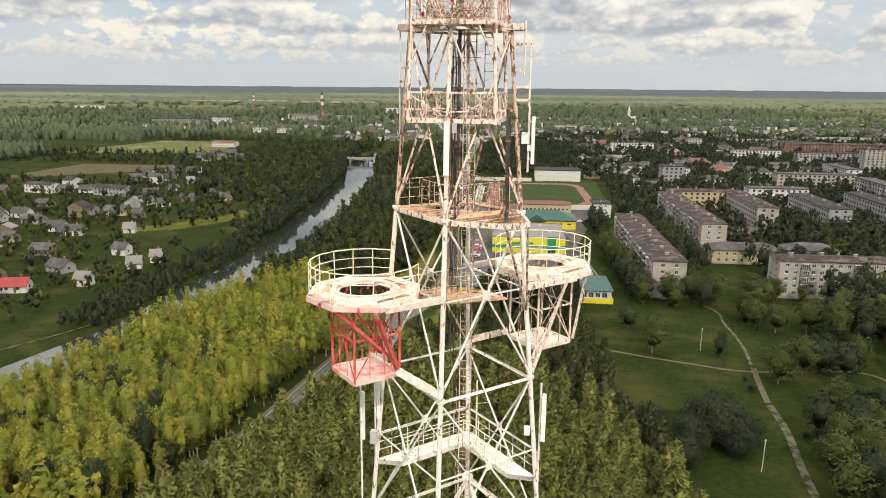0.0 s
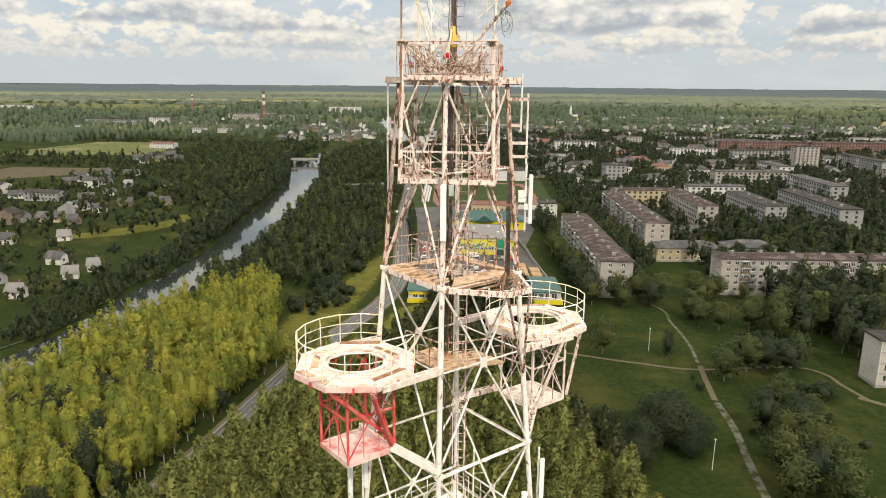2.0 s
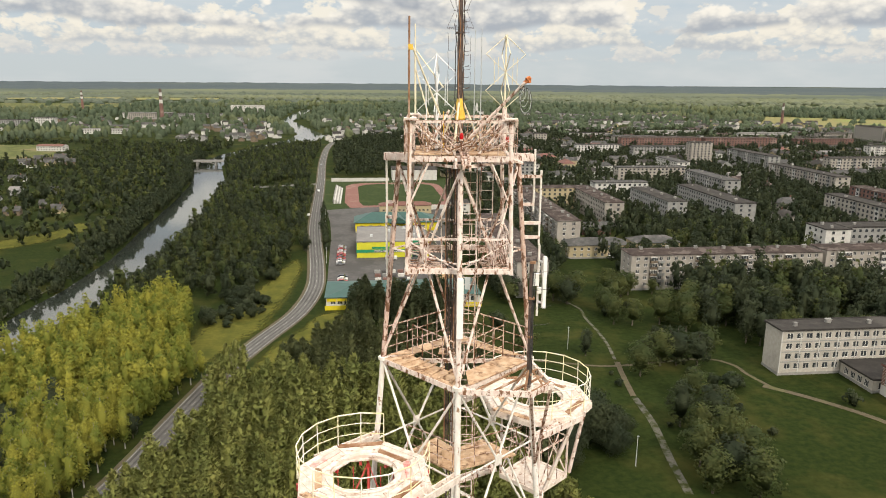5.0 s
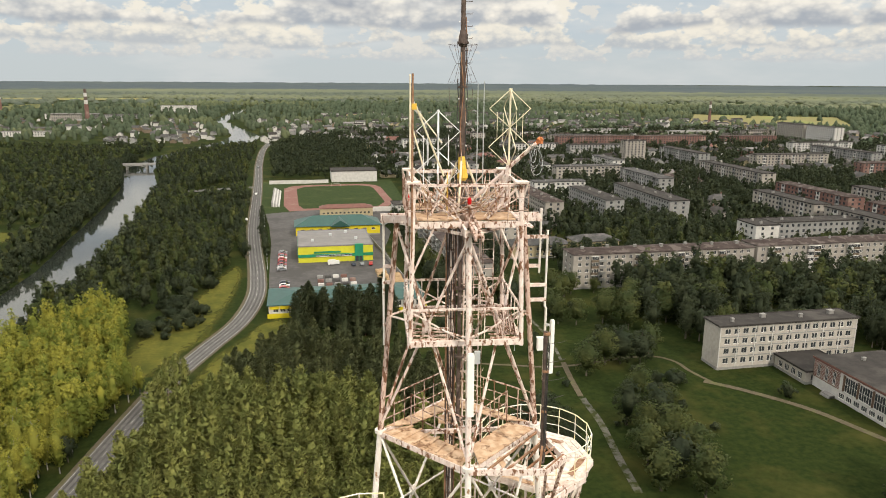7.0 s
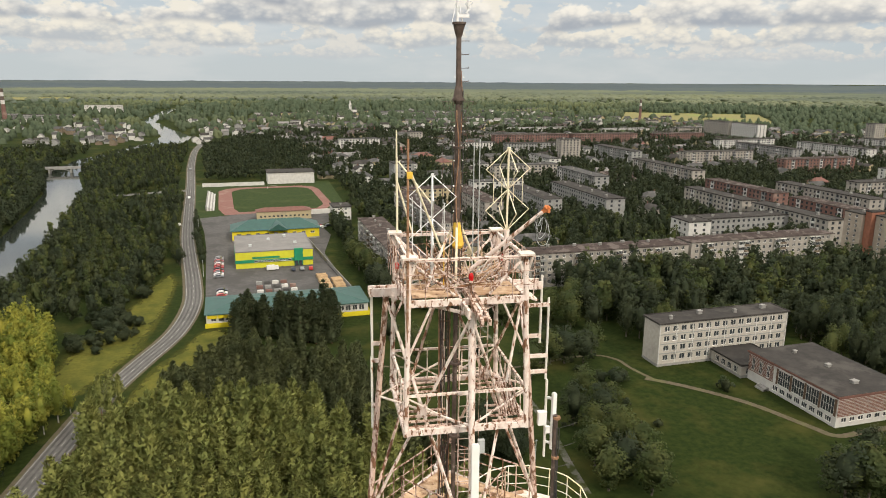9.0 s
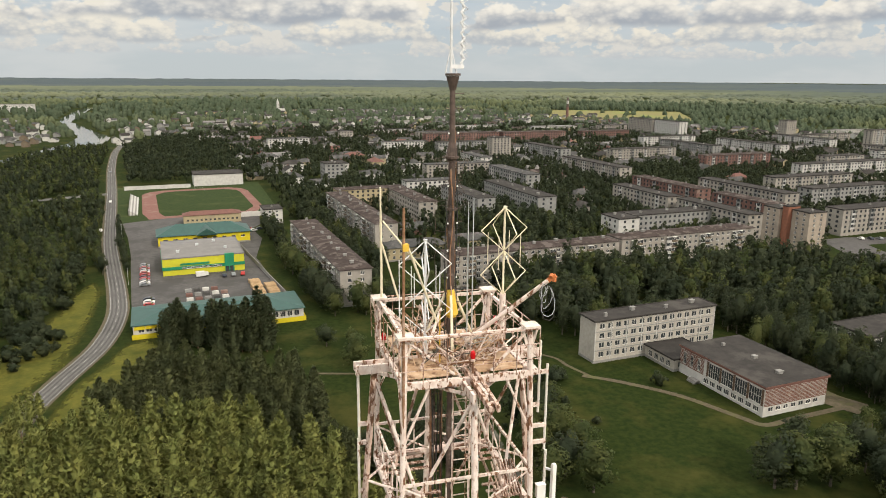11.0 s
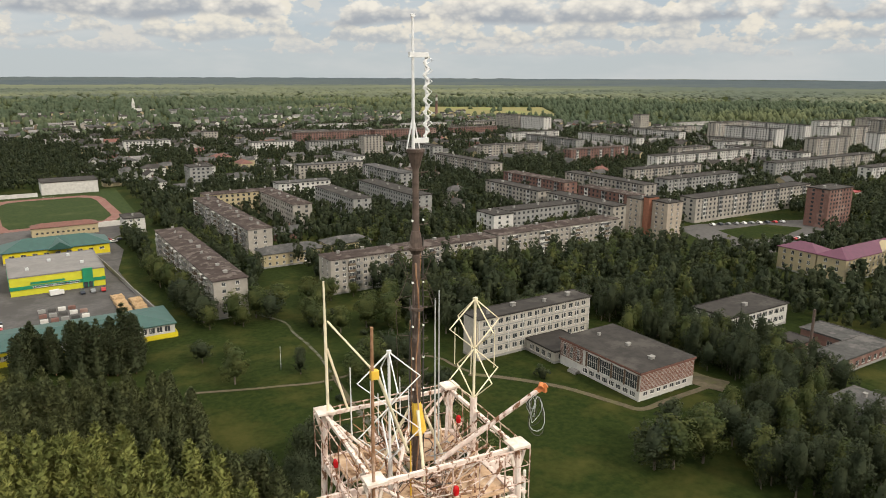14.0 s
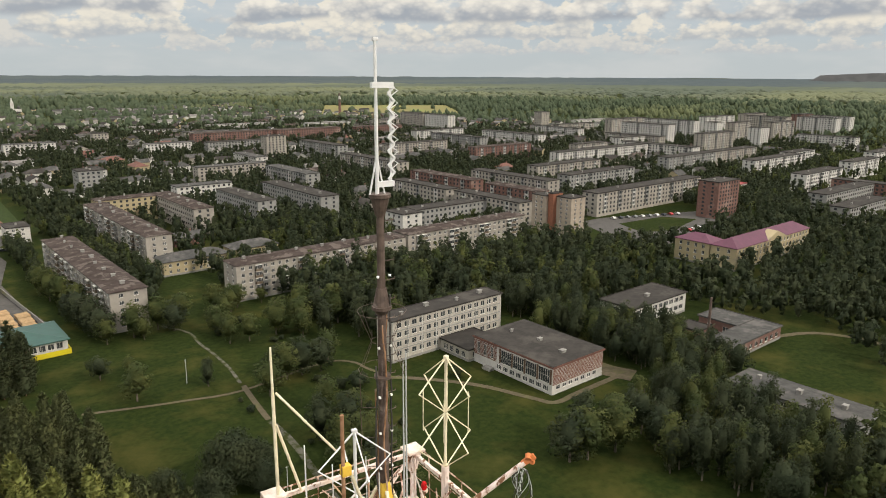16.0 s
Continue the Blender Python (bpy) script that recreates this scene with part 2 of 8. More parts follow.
# ---- mesh helpers ----
class MB:
    """Vertices, faces and material slots of one mesh."""

    def __init__(self):
        self.v, self.f, self.m = [], [], []

    def add(self, verts, faces, slot=0):
        o = len(self.v)
        self.v += [tuple(p) for p in verts]
        self.f += [tuple(i + o for i in f) for f in faces]
        self.m += [slot] * len(faces)

    def box(self, c, s, yaw=0.0, slot=0):
        cx, cy, cz = c
        hx, hy, hz = s[0] / 2, s[1] / 2, s[2] / 2
        ca, sa = math.cos(yaw), math.sin(yaw)
        pts = []
        for dz in (-hz, hz):
            for dx, dy in ((-hx, -hy), (hx, -hy), (hx, hy), (-hx, hy)):
                pts.append((cx + dx * ca - dy * sa, cy + dx * sa + dy * ca, cz + dz))
        self.add(pts, [(3, 2, 1, 0), (4, 5, 6, 7), (0, 1, 5, 4), (1, 2, 6, 5), (2, 3, 7, 6), (3, 0, 4, 7)], slot)

    def beam(self, p, q, w, h=None, slot=0):
        """Bar of rectangular section from p to q."""
        p, q = Vector(p), Vector(q)
        d = (q - p).normalized()
        ref = Vector((0, 0, 1)) if abs(d.z) < 0.95 else Vector((1, 0, 0))
        a = d.cross(ref).normalized()
        b = a.cross(d)
        a, b = a * (w / 2), b * ((h or w) / 2)
        pts = [e + x for e in (p, q) for x in (-a - b, a - b, a + b, -a + b)]
        self.add(pts, [(3, 2, 1, 0), (4, 5, 6, 7), (0, 1, 5, 4), (1, 2, 6, 5), (2, 3, 7, 6), (3, 0, 4, 7)], slot)

    def angle(self, p, q, w, t=0.012, slot=0, flip=1):
        """L-section bar from p to q."""
        p, q = Vector(p), Vector(q)
        d = (q - p).normalized()
        ref = Vector((0, 0, 1)) if abs(d.z) < 0.95 else Vector((1, 0, 0))
        a = d.cross(ref).normalized() * flip
        b = a.cross(d)
        prof = [(0, 0), (w, 0), (w, t), (t, t), (t, w), (0, w)]
        pts = [e + a * (x - w / 3) + b * (y - w / 3) for e in (p, q) for x, y in prof]
        n = 6
        self.add(pts, [tuple(range(n - 1, -1, -1)), tuple(range(n, 2 * n))] + [(i, (i + 1) % n, n + (i + 1) % n, n + i) for i in range(n)], slot)

    def tube(self, p, q, r, r2=None, n=8, slot=0):
        p, q = Vector(p), Vector(q)
        d = (q - p).normalized()
        ref = Vector((0, 0, 1)) if abs(d.z) < 0.95 else Vector((1, 0, 0))
        a = d.cross(ref).normalized()
        b = a.cross(d)
        pts = []
        for e, rr in ((p, r), (q, r if r2 is None else r2)):
            for i in range(n):
                t = 2 * math.pi * i / n
                pts.append(e + a * (rr * math.cos(t)) + b * (rr * math.sin(t)))
        self.add(pts, [tuple(range(n - 1, -1, -1)), tuple(range(n, 2 * n))] + [(i, (i + 1) % n, n + (i + 1) % n, n + i) for i in range(n)], slot)

    def path(self, pts, r, n=6, slot=0):
        """Round bar swept along a line of points, in one piece."""
        P = [Vector(p) for p in pts]
        rings, m = [], len(P)
        for k, p in enumerate(P):
            d = (P[min(k + 1, m - 1)] - P[max(k - 1, 0)]).normalized()
            ref = Vector((0, 0, 1)) if abs(d.z) < 0.9 else Vector((1, 0, 0))
            a = d.cross(ref).normalized()
            if rings and a.dot(last) < 0:
                a = -a
            b, last = a.cross(d), a
            rings.append([p + a * (r * math.cos(2 * math.pi * i / n)) + b * (r * math.sin(2 * math.pi * i / n)) for i in range(n)])
        fs = [tuple(range(n - 1, -1, -1)), tuple(range((m - 1) * n, m * n))]
        for k in range(m - 1):
            fs += [(k * n + i, k * n + (i + 1) % n, (k + 1) * n + (i + 1) % n, (k + 1) * n + i) for i in range(n)]
        self.add([v for ring in rings for v in ring], fs, slot)

    def prism(self, poly, z0, z1, slot=0):
        n = len(poly)
        pts = [(x, y, z0) for x, y in poly] + [(x, y, z1) for x, y in poly]
        self.add(pts, [tuple(range(n - 1, -1, -1)), tuple(range(n, 2 * n))] + [(i, (i + 1) % n, n + (i + 1) % n, n + i) for i in range(n)], slot)

    def ring(self, outer, inner, z0, z1, slot=0):
        """Plate between two outlines with the same number of corners."""
        n = len(outer)
        pts = [(x, y, z) for z in (z0, z1) for loop in (outer, inner) for x, y in loop]
        fs = []
        for i in range(n):
            j = (i + 1) % n
            fs += [(n + i, n + j, j, i), (2 * n + i, 2 * n + j, 3 * n + j, 3 * n + i), (i, j, 2 * n + j, 2 * n + i), (n + j, n + i, 3 * n + i, 3 * n + j)]
        self.add(pts, fs, slot)

    def mesh(self, name, mats):
        me = bpy.data.meshes.new(name)
        me.from_pydata(self.v, [], self.f)
        for m in mats if isinstance(mats, (list, tuple)) else [mats]:
            me.materials.append(m)
        if any(self.m):
            me.polygons.foreach_set("material_index", self.m)
        me.update()
        return me


def part(name, mb, material, parent, label="", at=None):
    """Links a mesh as one object under a thing or a part."""
    ob = new(name, mb if isinstance(mb, bpy.types.Mesh) else mb.mesh(name, material))
    if parent is not None:
        ob.parent = parent
    if at is not None:
        ob.matrix_basis = at
    return tagged(ob, label) if label else ob


def thing(name, label, category, at=None, group="", kind=""):
    ob = new(name)
    ob.empty_display_size = 0.2
    if at is not None:
        ob.matrix_basis = at
    return tagged(ob, label, category, group, kind)


def flat_thing(name, mb, material, label, category, group="", kind="", at=None):
    ob = new(name, mb.mesh(name, material))
    if at is not None:
        ob.matrix_basis = at
    return tagged(ob, label, category, group, kind)


def circle(cx, cy, r, n, a0=0.0):
    return [(cx + r * math.cos(a0 + 2 * math.pi * i / n), cy + r * math.sin(a0 + 2 * math.pi * i / n)) for i in range(n)]

# ---- ground, river, roads ----
RIVER = [(60, -170), (120, -143), (190, -122), (240, -120), (268, -116), (320, -114), (390, -119), (480, -124), (575, -132), (705, -159), (820, -150), (920, -115), (1020, -87), (1120, -84), (1300, -118), (1500, -158), (1900, -150), (2400, -60)]


def river_x(y):
    ys, xs = [p[0] for p in RIVER], [p[1] for p in RIVER]
    return np.interp(y, ys, xs)


def river_half(y):
    return np.interp(y, [300, 600, 850, 980, 1100, 1300], [12.5, 14, 15, 23, 22, 13])


def ground_z(x, y):
    """Level ground round the town, that rises slowly towards the far woods; the river lies in a cut."""
    x, y = np.asarray(x, float), np.asarray(y, float)
    r = np.hypot(x, y)
    z = 51.0 * np.clip((r - 1400.0) / 3500.0, 0, 1.1) ** 1.25
    d = np.abs(x - river_x(y))
    cut = np.clip((river_half(y) + 3.0 - d) / 6.0, 0, 1) * ((y > 40) & (y < 2400))
    return z - 2.6 * cut


def gz(x, y):
    return float(ground_z(x, y))


def steps(a, b, near, far_a, far_b, grow=1.12):
    out = list(np.arange(a, b + 0.1, near))
    s = near
    while out[-1] < far_b:
        s *= grow
        out.append(min(far_b, out[-1] + s))
    s = near
    while out[0] > far_a:
        s *= grow
        out.insert(0, max(far_a, out[0] - s))
    return np.array(out)


# grass colour kept darker than real turf, with cloud shade painted in
GRASS = mat("shade_darkened_grass", (0.013, 0.021, 0.0055), (0.0235, 0.033, 0.0085), 0.55, 1.0, 0.2, (0.05, 0.05, 0.014), 0.05, 0.4, world_space=True, spread=0.14, soft3=0.22, spec=0.04)


def grid_mesh(name, xs, ys, zf, material):
    X, Y = np.meshgrid(xs, ys)
    Z = zf(X, Y)
    nx, ny = len(xs), len(ys)
    co = np.stack([X, Y, Z], -1).reshape(-1, 3)
    i = np.arange(nx * ny).reshape(ny, nx)
    q = np.stack([i[:-1, :-1], i[:-1, 1:], i[1:, 1:], i[1:, :-1]], -1).reshape(-1, 4)
    return quad_mesh(name, co, q, material)


def quad_mesh(name, co, quads, materials, slots=None):
    me = bpy.data.meshes.new(name)
    nv, nf = len(co), len(quads)
    me.vertices.add(nv)
    me.vertices.foreach_set("co", np.ascontiguousarray(co, dtype=np.float32).ravel())
    me.loops.add(nf * 4)
    me.loops.foreach_set("vertex_index", np.ascontiguousarray(quads, dtype=np.int32).ravel())
    me.polygons.add(nf)
    me.polygons.foreach_set("loop_start", np.arange(0, nf * 4, 4, dtype=np.int32))
    for m in materials if isinstance(materials, (list, tuple)) else [materials]:
        me.materials.append(m)
    if slots is not None:
        me.polygons.foreach_set("material_index", np.ascontiguousarray(slots, dtype=np.int32))
    me.update(calc_edges=True)
    return me


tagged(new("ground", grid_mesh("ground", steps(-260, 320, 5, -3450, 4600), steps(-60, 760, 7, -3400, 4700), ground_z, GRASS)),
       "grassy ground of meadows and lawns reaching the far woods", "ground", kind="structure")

WATER = mat("river_water", (0.02, 0.026, 0.022), (0.03, 0.034, 0.028), 0.05, 0.06, 0.0, spec=0.6, world_space=True)
mb = MB()
prev = None
for y in np.arange(60, 2401, 20):
    x = float(river_x(y))
    z = max(-1.3, gz(x - 30, y) - 1.3)
    hw = float(river_half(y))
    cur = ((x - hw, y, z), (x + hw, y, z))
    if prev:
        mb.add([prev[0], prev[1], cur[1], cur[0]], [(0, 1, 2, 3)])
    prev = cur
flat_thing("river", mb, WATER, "calm dark river that mirrors the cloudy sky", "river", kind="structure")

ASPHALT = mat("worn_asphalt", (0.098, 0.096, 0.092), (0.132, 0.128, 0.12), 0.9, 0.9, 0.01, (0.09, 0.086, 0.082), 0.09, 0.42, world_space=True, spec=0.2)
YARD = mat("yard_asphalt", (0.068, 0.065, 0.063), (0.09, 0.086, 0.083), 0.5, 0.9, 0.01, (0.058, 0.055, 0.053), 0.06, 0.45, world_space=True, spec=0.2)
DIRT = mat("trodden_earth", (0.105, 0.088, 0.062), (0.078, 0.068, 0.042), 0.7, 0.95, 0.02, (0.1, 0.1, 0.045), 0.12, 0.4, world_space=True, spec=0.1)
LINE = mat("road_line_paint", (0.34, 0.33, 0.31), (0.22, 0.21, 0.2), 0.9, 0.8, world_space=True)
CONC = mat("grey_concrete", (0.25, 0.245, 0.23), (0.2, 0.195, 0.185), 0.8, 0.9, 0.01, (0.2, 0.195, 0.18), 0.25, 0.4)


PATHC = mat("cracked_path_concrete", (0.13, 0.125, 0.108), (0.085, 0.083, 0.068), 0.9, 0.95, 0.01, (0.035, 0.042, 0.012), 0.45, 0.5, world_space=True, spec=0.1)


def smooth(pts, n=6):
    out = []
    P = [pts[0]] + list(pts) + [pts[-1]]
    for i in range(1, len(P) - 2):
        p0, p1, p2, p3 = (np.array(p, float) for p in P[i - 1:i + 3])
        for k in range(n):
            t = k / n
            out.append(0.5 * (2 * p1 + (p2 - p0) * t + (2 * p0 - 5 * p1 + 4 * p2 - p3) * t * t + (3 * p1 - p0 - 3 * p2 + p3) * t ** 3))
    out.append(np.array(pts[-1], float))
    return out


def ribbon(pts, a, b, z, mb=None, dash=0):
    """Strip along a line, from a to b metres to its right, z above the ground."""
    mb = mb or MB()
    L, R = [], []
    for i, p in enumerate(pts):
        d = pts[min(i + 1, len(pts) - 1)] - pts[max(i - 1, 0)]
        d = d / np.linalg.norm(d)
        n = np.array([d[1], -d[0]])
        for off, lst in ((a, L), (b, R)):
            q = p + n * off
            lst.append((q[0], q[1], max(0.0, gz(q[0], q[1])) + z))
    for i in range(len(pts) - 1):
        if dash and i % 2:
            continue
        mb.add([L[i], R[i], R[i + 1], L[i + 1]], [(0, 1, 2, 3)])
    return mb


ROAD = smooth([(-79, 20), (-71, 60), (-64.2, 94), (-60.7, 110), (-58, 122), (-55.2, 137), (-51.3, 158), (-46.7, 180), (-40, 201), (-31, 228), (-27, 259), (-28, 292), (-31, 333), (-34.5, 386), (-37, 456), (-41, 583), (-47, 744), (-47, 915), (-30, 1100)], 8)
flat_thing("road_shoulder", ribbon(ROAD, -4.3, 3.9, 0.05), DIRT, "sandy trodden road shoulder beside the asphalt", "road shoulder", kind="structure")
flat_thing("road", ribbon(ROAD, -3.2, 3.2, 0.09), ASPHALT, "worn light grey asphalt road curving between the trees", "road", kind="structure")
for off, dash in ((-2.85, 0), (2.85, 0), (0.0, 1)):
    flat_thing("road_marking", ribbon(ROAD, off - 0.07, off + 0.07, 0.12, dash=dash), LINE, "faded white painted line on the asphalt", "road marking", "lines along the road", kind="structure")
for off in (-2.15, -0.8, 0.8, 2.15):
    flat_thing("wheel_track", ribbon(ROAD, off - 0.28, off + 0.28, 0.105), YARD, "darker tyre-worn strip along the asphalt lane", "wheel track", "wheel tracks", kind="structure")
PATHS = [([(-43, 560), (-60, 556), (-84, 548), (-104, 552)], 5.0, ASPHALT, "side road with a lay-by under the trees"),
         ([(28, 181), (43, 175), (52, 172), (67, 168), (95, 171), (103, 166), (104, 158), (106, 149)], 0.6, DIRT, "trodden earth path across the meadow"),
         ([(59, 100), (61, 114), (64, 131), (65, 146)], 0.9, PATHC, "patched concrete footpath through the meadow"),
         ([(65, 147), (67, 160), (69, 171)], 0.8, DIRT, "muddy stretch of the footpath"),
         ([(69, 173), (71, 185), (72, 199), (72, 211), (73, 224), (68, 236)], 0.5, PATHC, "narrow concrete path to the blocks"),
         ([(104, 150), (112, 142), (122, 128), (128, 112), (131, 106), (141, 106), (158, 106)], 1.0, DIRT, "earth path beside the school"),
         ([(228, 92), (244, 84), (250, 66), (236, 46), (214, 30)], 1.2, DIRT, "earth path between the low buildings"),
         ([(149, 150), (160, 150), (169, 152)], 4.0, YARD, "dark asphalt yard behind the gym"),
         ([(160, 126), (160, 112), (163, 103)], 4.2, DIRT, "bare trodden yard beside the gym"),
         ([(-160, 150), (-143, 178), (-135.5, 200), (-137, 214), (-134, 228), (-135.5, 246), (-132.5, 267), (-134, 284), (-130, 300), (-132, 318)], 0.4, PATHC, "sandy track along the river bank")]
for i, (pts, w, m, lab) in enumerate(PATHS):
    flat_thing("footpath", ribbon(smooth(pts, 5), -w, w, 0.06 + 0.008 * i), m, lab, "path", "paths over the meadow", kind="structure")


def patch(name, poly, z, m, label, category):
    mb = MB()
    if len(poly) == 4:
        # draped over the ground
        n = 14
        P = [Vector((*p, 0)) for p in poly]
        v = []
        for i in range(n + 1):
            for j in range(n + 1):
                p = P[0].lerp(P[1], i / n).lerp(P[3].lerp(P[2], i / n), j / n)
                v.append((p.x, p.y, max(0, gz(p.x, p.y)) + z))
        mb.add(v, [(i * (n + 1) + j, i * (n + 1) + j + 1, (i + 1) * (n + 1) + j + 1, (i + 1) * (n + 1) + j) for i in range(n) for j in range(n)])
    else:
        mb.add([(x, y, max(0, gz(x, y)) + z) for x, y in poly], [tuple(range(len(poly)))])
    return flat_thing(name, mb, m, label, category, kind="structure")


patch("yard", [(-22, 252), (-23, 300), (-24, 355), (-26, 395), (-30, 440), (4, 452), (52, 440), (52, 420), (40, 400), (42, 372), (33, 330), (34, 300), (38, 256), (20, 246)], 0.05, YARD, "asphalt yard round the garden market", "yard")
TURF = mat("sports_turf", (0.021, 0.036, 0.01), (0.032, 0.047, 0.013), 0.4, 0.95, 0.02, (0.05, 0.058, 0.02), 0.05, 0.38, world_space=True, spec=0.1)
TRACK = mat("red_running_track", (0.15, 0.07, 0.056), (0.185, 0.09, 0.074), 0.5, 0.95, 0.0, (0.2, 0.12, 0.1), 0.1, 0.42, world_space=True)
patch("stadium_lawn", [(-38, 440), (-38, 590), (70, 590), (64, 440)], 0.04, TURF, "mown grass round the stadium", "lawn")
patch("running_track", [(-15, 447), (-19, 470), (-19.5, 548), (-14, 560), (-4, 565), (44, 566), (53, 558), (56, 545), (57, 472), (50, 454)], 0.08, TRACK, "brick-red running track round the pitch", "running track")
patch("football_pitch", [(-6, 455), (-9, 470), (-10, 544), (-4, 555), (6, 558), (40, 558), (48, 551), (50, 540), (51, 474), (44, 458)], 0.12, TURF, "green football pitch inside the track", "pitch")
patch("car_park", [(300, 200), (345, 190), (420, 205), (420, 236), (350, 262), (330, 262)], 0.05, YARD, "asphalt square and car park", "car park")
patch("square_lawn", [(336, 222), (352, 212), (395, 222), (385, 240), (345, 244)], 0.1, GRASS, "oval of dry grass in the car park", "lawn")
FIELD = mat("dry_hay_field", (0.2, 0.175, 0.075), (0.16, 0.155, 0.066), 0.08, 0.95, c3=(0.17, 0.2, 0.06), scale3=0.012, cover3=0.42, world_space=True, spec=0.1)
MEADOW = mat("pale_meadow", (0.105, 0.112, 0.036), (0.06, 0.074, 0.026), 0.1, 0.95, c3=(0.15, 0.13, 0.066), scale3=0.02, cover3=0.42, world_space=True, spec=0.1)
PLOUGH = mat("bare_field", (0.085, 0.066, 0.044), (0.058, 0.056, 0.028), 0.15, 0.95, world_space=True, spec=0.1)
patch("hay_field", [(760, 1300), (1030, 1165), (1215, 1440), (955, 1610)], 0.8, FIELD, "golden hay field beyond the blocks", "field")
patch("bare_field", [(-430, 520), (-420, 640), (-330, 640), (-320, 600)], 0.1, PLOUGH, "brown bare field behind the cottages", "field")
patch("pale_meadow", [(-520, 740), (-480, 930), (-380, 930), (-330, 770)], 0.1, MEADOW, "pale green meadow behind the cottages", "field")
patch("far_meadow", [(-1400, 1650), (-1700, 2050), (-620, 2200), (-660, 1850)], 0.8, MEADOW, "long sunlit meadow far beyond the river", "field")
patch("far_hay_field", [(-1700, 2350), (-1800, 2560), (-500, 2640), (-480, 2480)], 0.8, FIELD, "distant strip of dry yellow field", "field")
# yellower grass, its colour also brightened to carry sunlight on the clearing
TALLGRASS = mat("sun_toned_tall_grass", (0.082, 0.084, 0.018), (0.115, 0.108, 0.024), 0.7, 1.0, 0.2, (0.05, 0.058, 0.014), 0.13, 0.45, world_space=True, spec=0.04, soft3=0.3)


def fray(m):
    """Lets a sheet thin out towards its rim: the attribute cover is 0 at the rim and 1 inside."""
    nt = m.node_tree
    N, L = nt.nodes.new, nt.links.new
    at = N("ShaderNodeAttribute")
    at.attribute_name = "cover"
    n = N("ShaderNodeTexNoise")
    n.inputs["Scale"].default_value = 0.45
    n.inputs["Detail"].default_value = 5
    L(N("ShaderNodeNewGeometry").outputs["Position"], n.inputs["Vector"])
    a = N("ShaderNodeMath")
    L(at.outputs["Fac"], a.inputs[0])
    L(n.outputs["Fac"], a.inputs[1])
    r = N("ShaderNodeMapRange")
    r.interpolation_type = "SMOOTHSTEP"
    r.inputs[1].default_value, r.inputs[2].default_value = 0.62, 1.25
    L(a.outputs[0], r.inputs[0])
    mx = N("ShaderNodeMixShader")
    L(r.outputs[0], mx.inputs[0])
    L(N("ShaderNodeBsdfTransparent").outputs[0], mx.inputs[1])
    L(nt.nodes["Principled BSDF"].outputs[0], mx.inputs[2])
    L(mx.outputs[0], nt.nodes["Material Output"].inputs[0])


fray(TALLGRASS)


def soft_patch(name, line, label):
    """Sheet of tall grass along a line of (x, y, half width), frayed at both sides."""
    b, cover = MB(), []
    pts = smooth([p[:2] for p in line], 5)
    ks = np.linspace(0, len(line) - 1, len(pts))
    half = np.interp(ks, range(len(line)), [p[2] for p in line])
    rows = []
    for i, p in enumerate(pts):
        d = pts[min(i + 1, len(pts) - 1)] - pts[max(i - 1, 0)]
        n = np.array([d[1], -d[0]]) / np.linalg.norm(d)
        end = min(1.0, i / 3, (len(pts) - 1 - i) / 3)
        for j in (-1, -0.5, 0, 0.5, 1):
            q = p + n * half[i] * j
            rows.append((q[0], q[1], gz(q[0], q[1]) + 0.035))
            cover.append(end * (1 - abs(j)) * 1.4)
    b.add(rows, [(i * 5 + j, i * 5 + j + 1, (i + 1) * 5 + j + 1, (i + 1) * 5 + j) for i in range(len(pts) - 1) for j in range(4)])
    ob = flat_thing(name, b, TALLGRASS, label, "meadow", kind="structure")
    ob.data.attributes.new("cover", "FLOAT", "POINT").data.foreach_set("value", cover)


soft_patch("roadside_meadow", [(-60, 172, 5), (-57, 195, 10), (-52, 215, 15), (-47, 240, 12), (-41, 270, 8), (-38, 312, 4)], "tall sun-toned yellow-green grass beside the road")
soft_patch("garden_meadow", [(-216, 335, 8), (-196, 345, 15), (-180, 362, 16), (-168, 385, 11), (-172, 410, 6)], "rough yellow-green grass between gardens and river")
soft_patch("verge_meadow", [(-43, 150, 2), (-37, 168, 7), (-30, 190, 10), (-21, 212, 9), (-18, 230, 6)], "yellow-green grass verge between road and pines")

# ---- the tower ----
TOWER_AT = pose(-4.63, -5.45, 0, 0, 0, -6.1)
rng = random.Random(5)


def leg_r(z):
    return 1.78 + 0.086 * (80.2 - z)


CORNERS = {"front": (0, -1), "left": (-1, 0), "right": (1, 0), "back": (0, 1)}
FACES = [("front", "left"), ("front", "right"), ("back", "left"), ("back", "right")]


def leg_at(c, z, k=1.0):
    x, y = CORNERS[c]
    r = leg_r(z) * k
    return Vector((x * r, y * r, z))


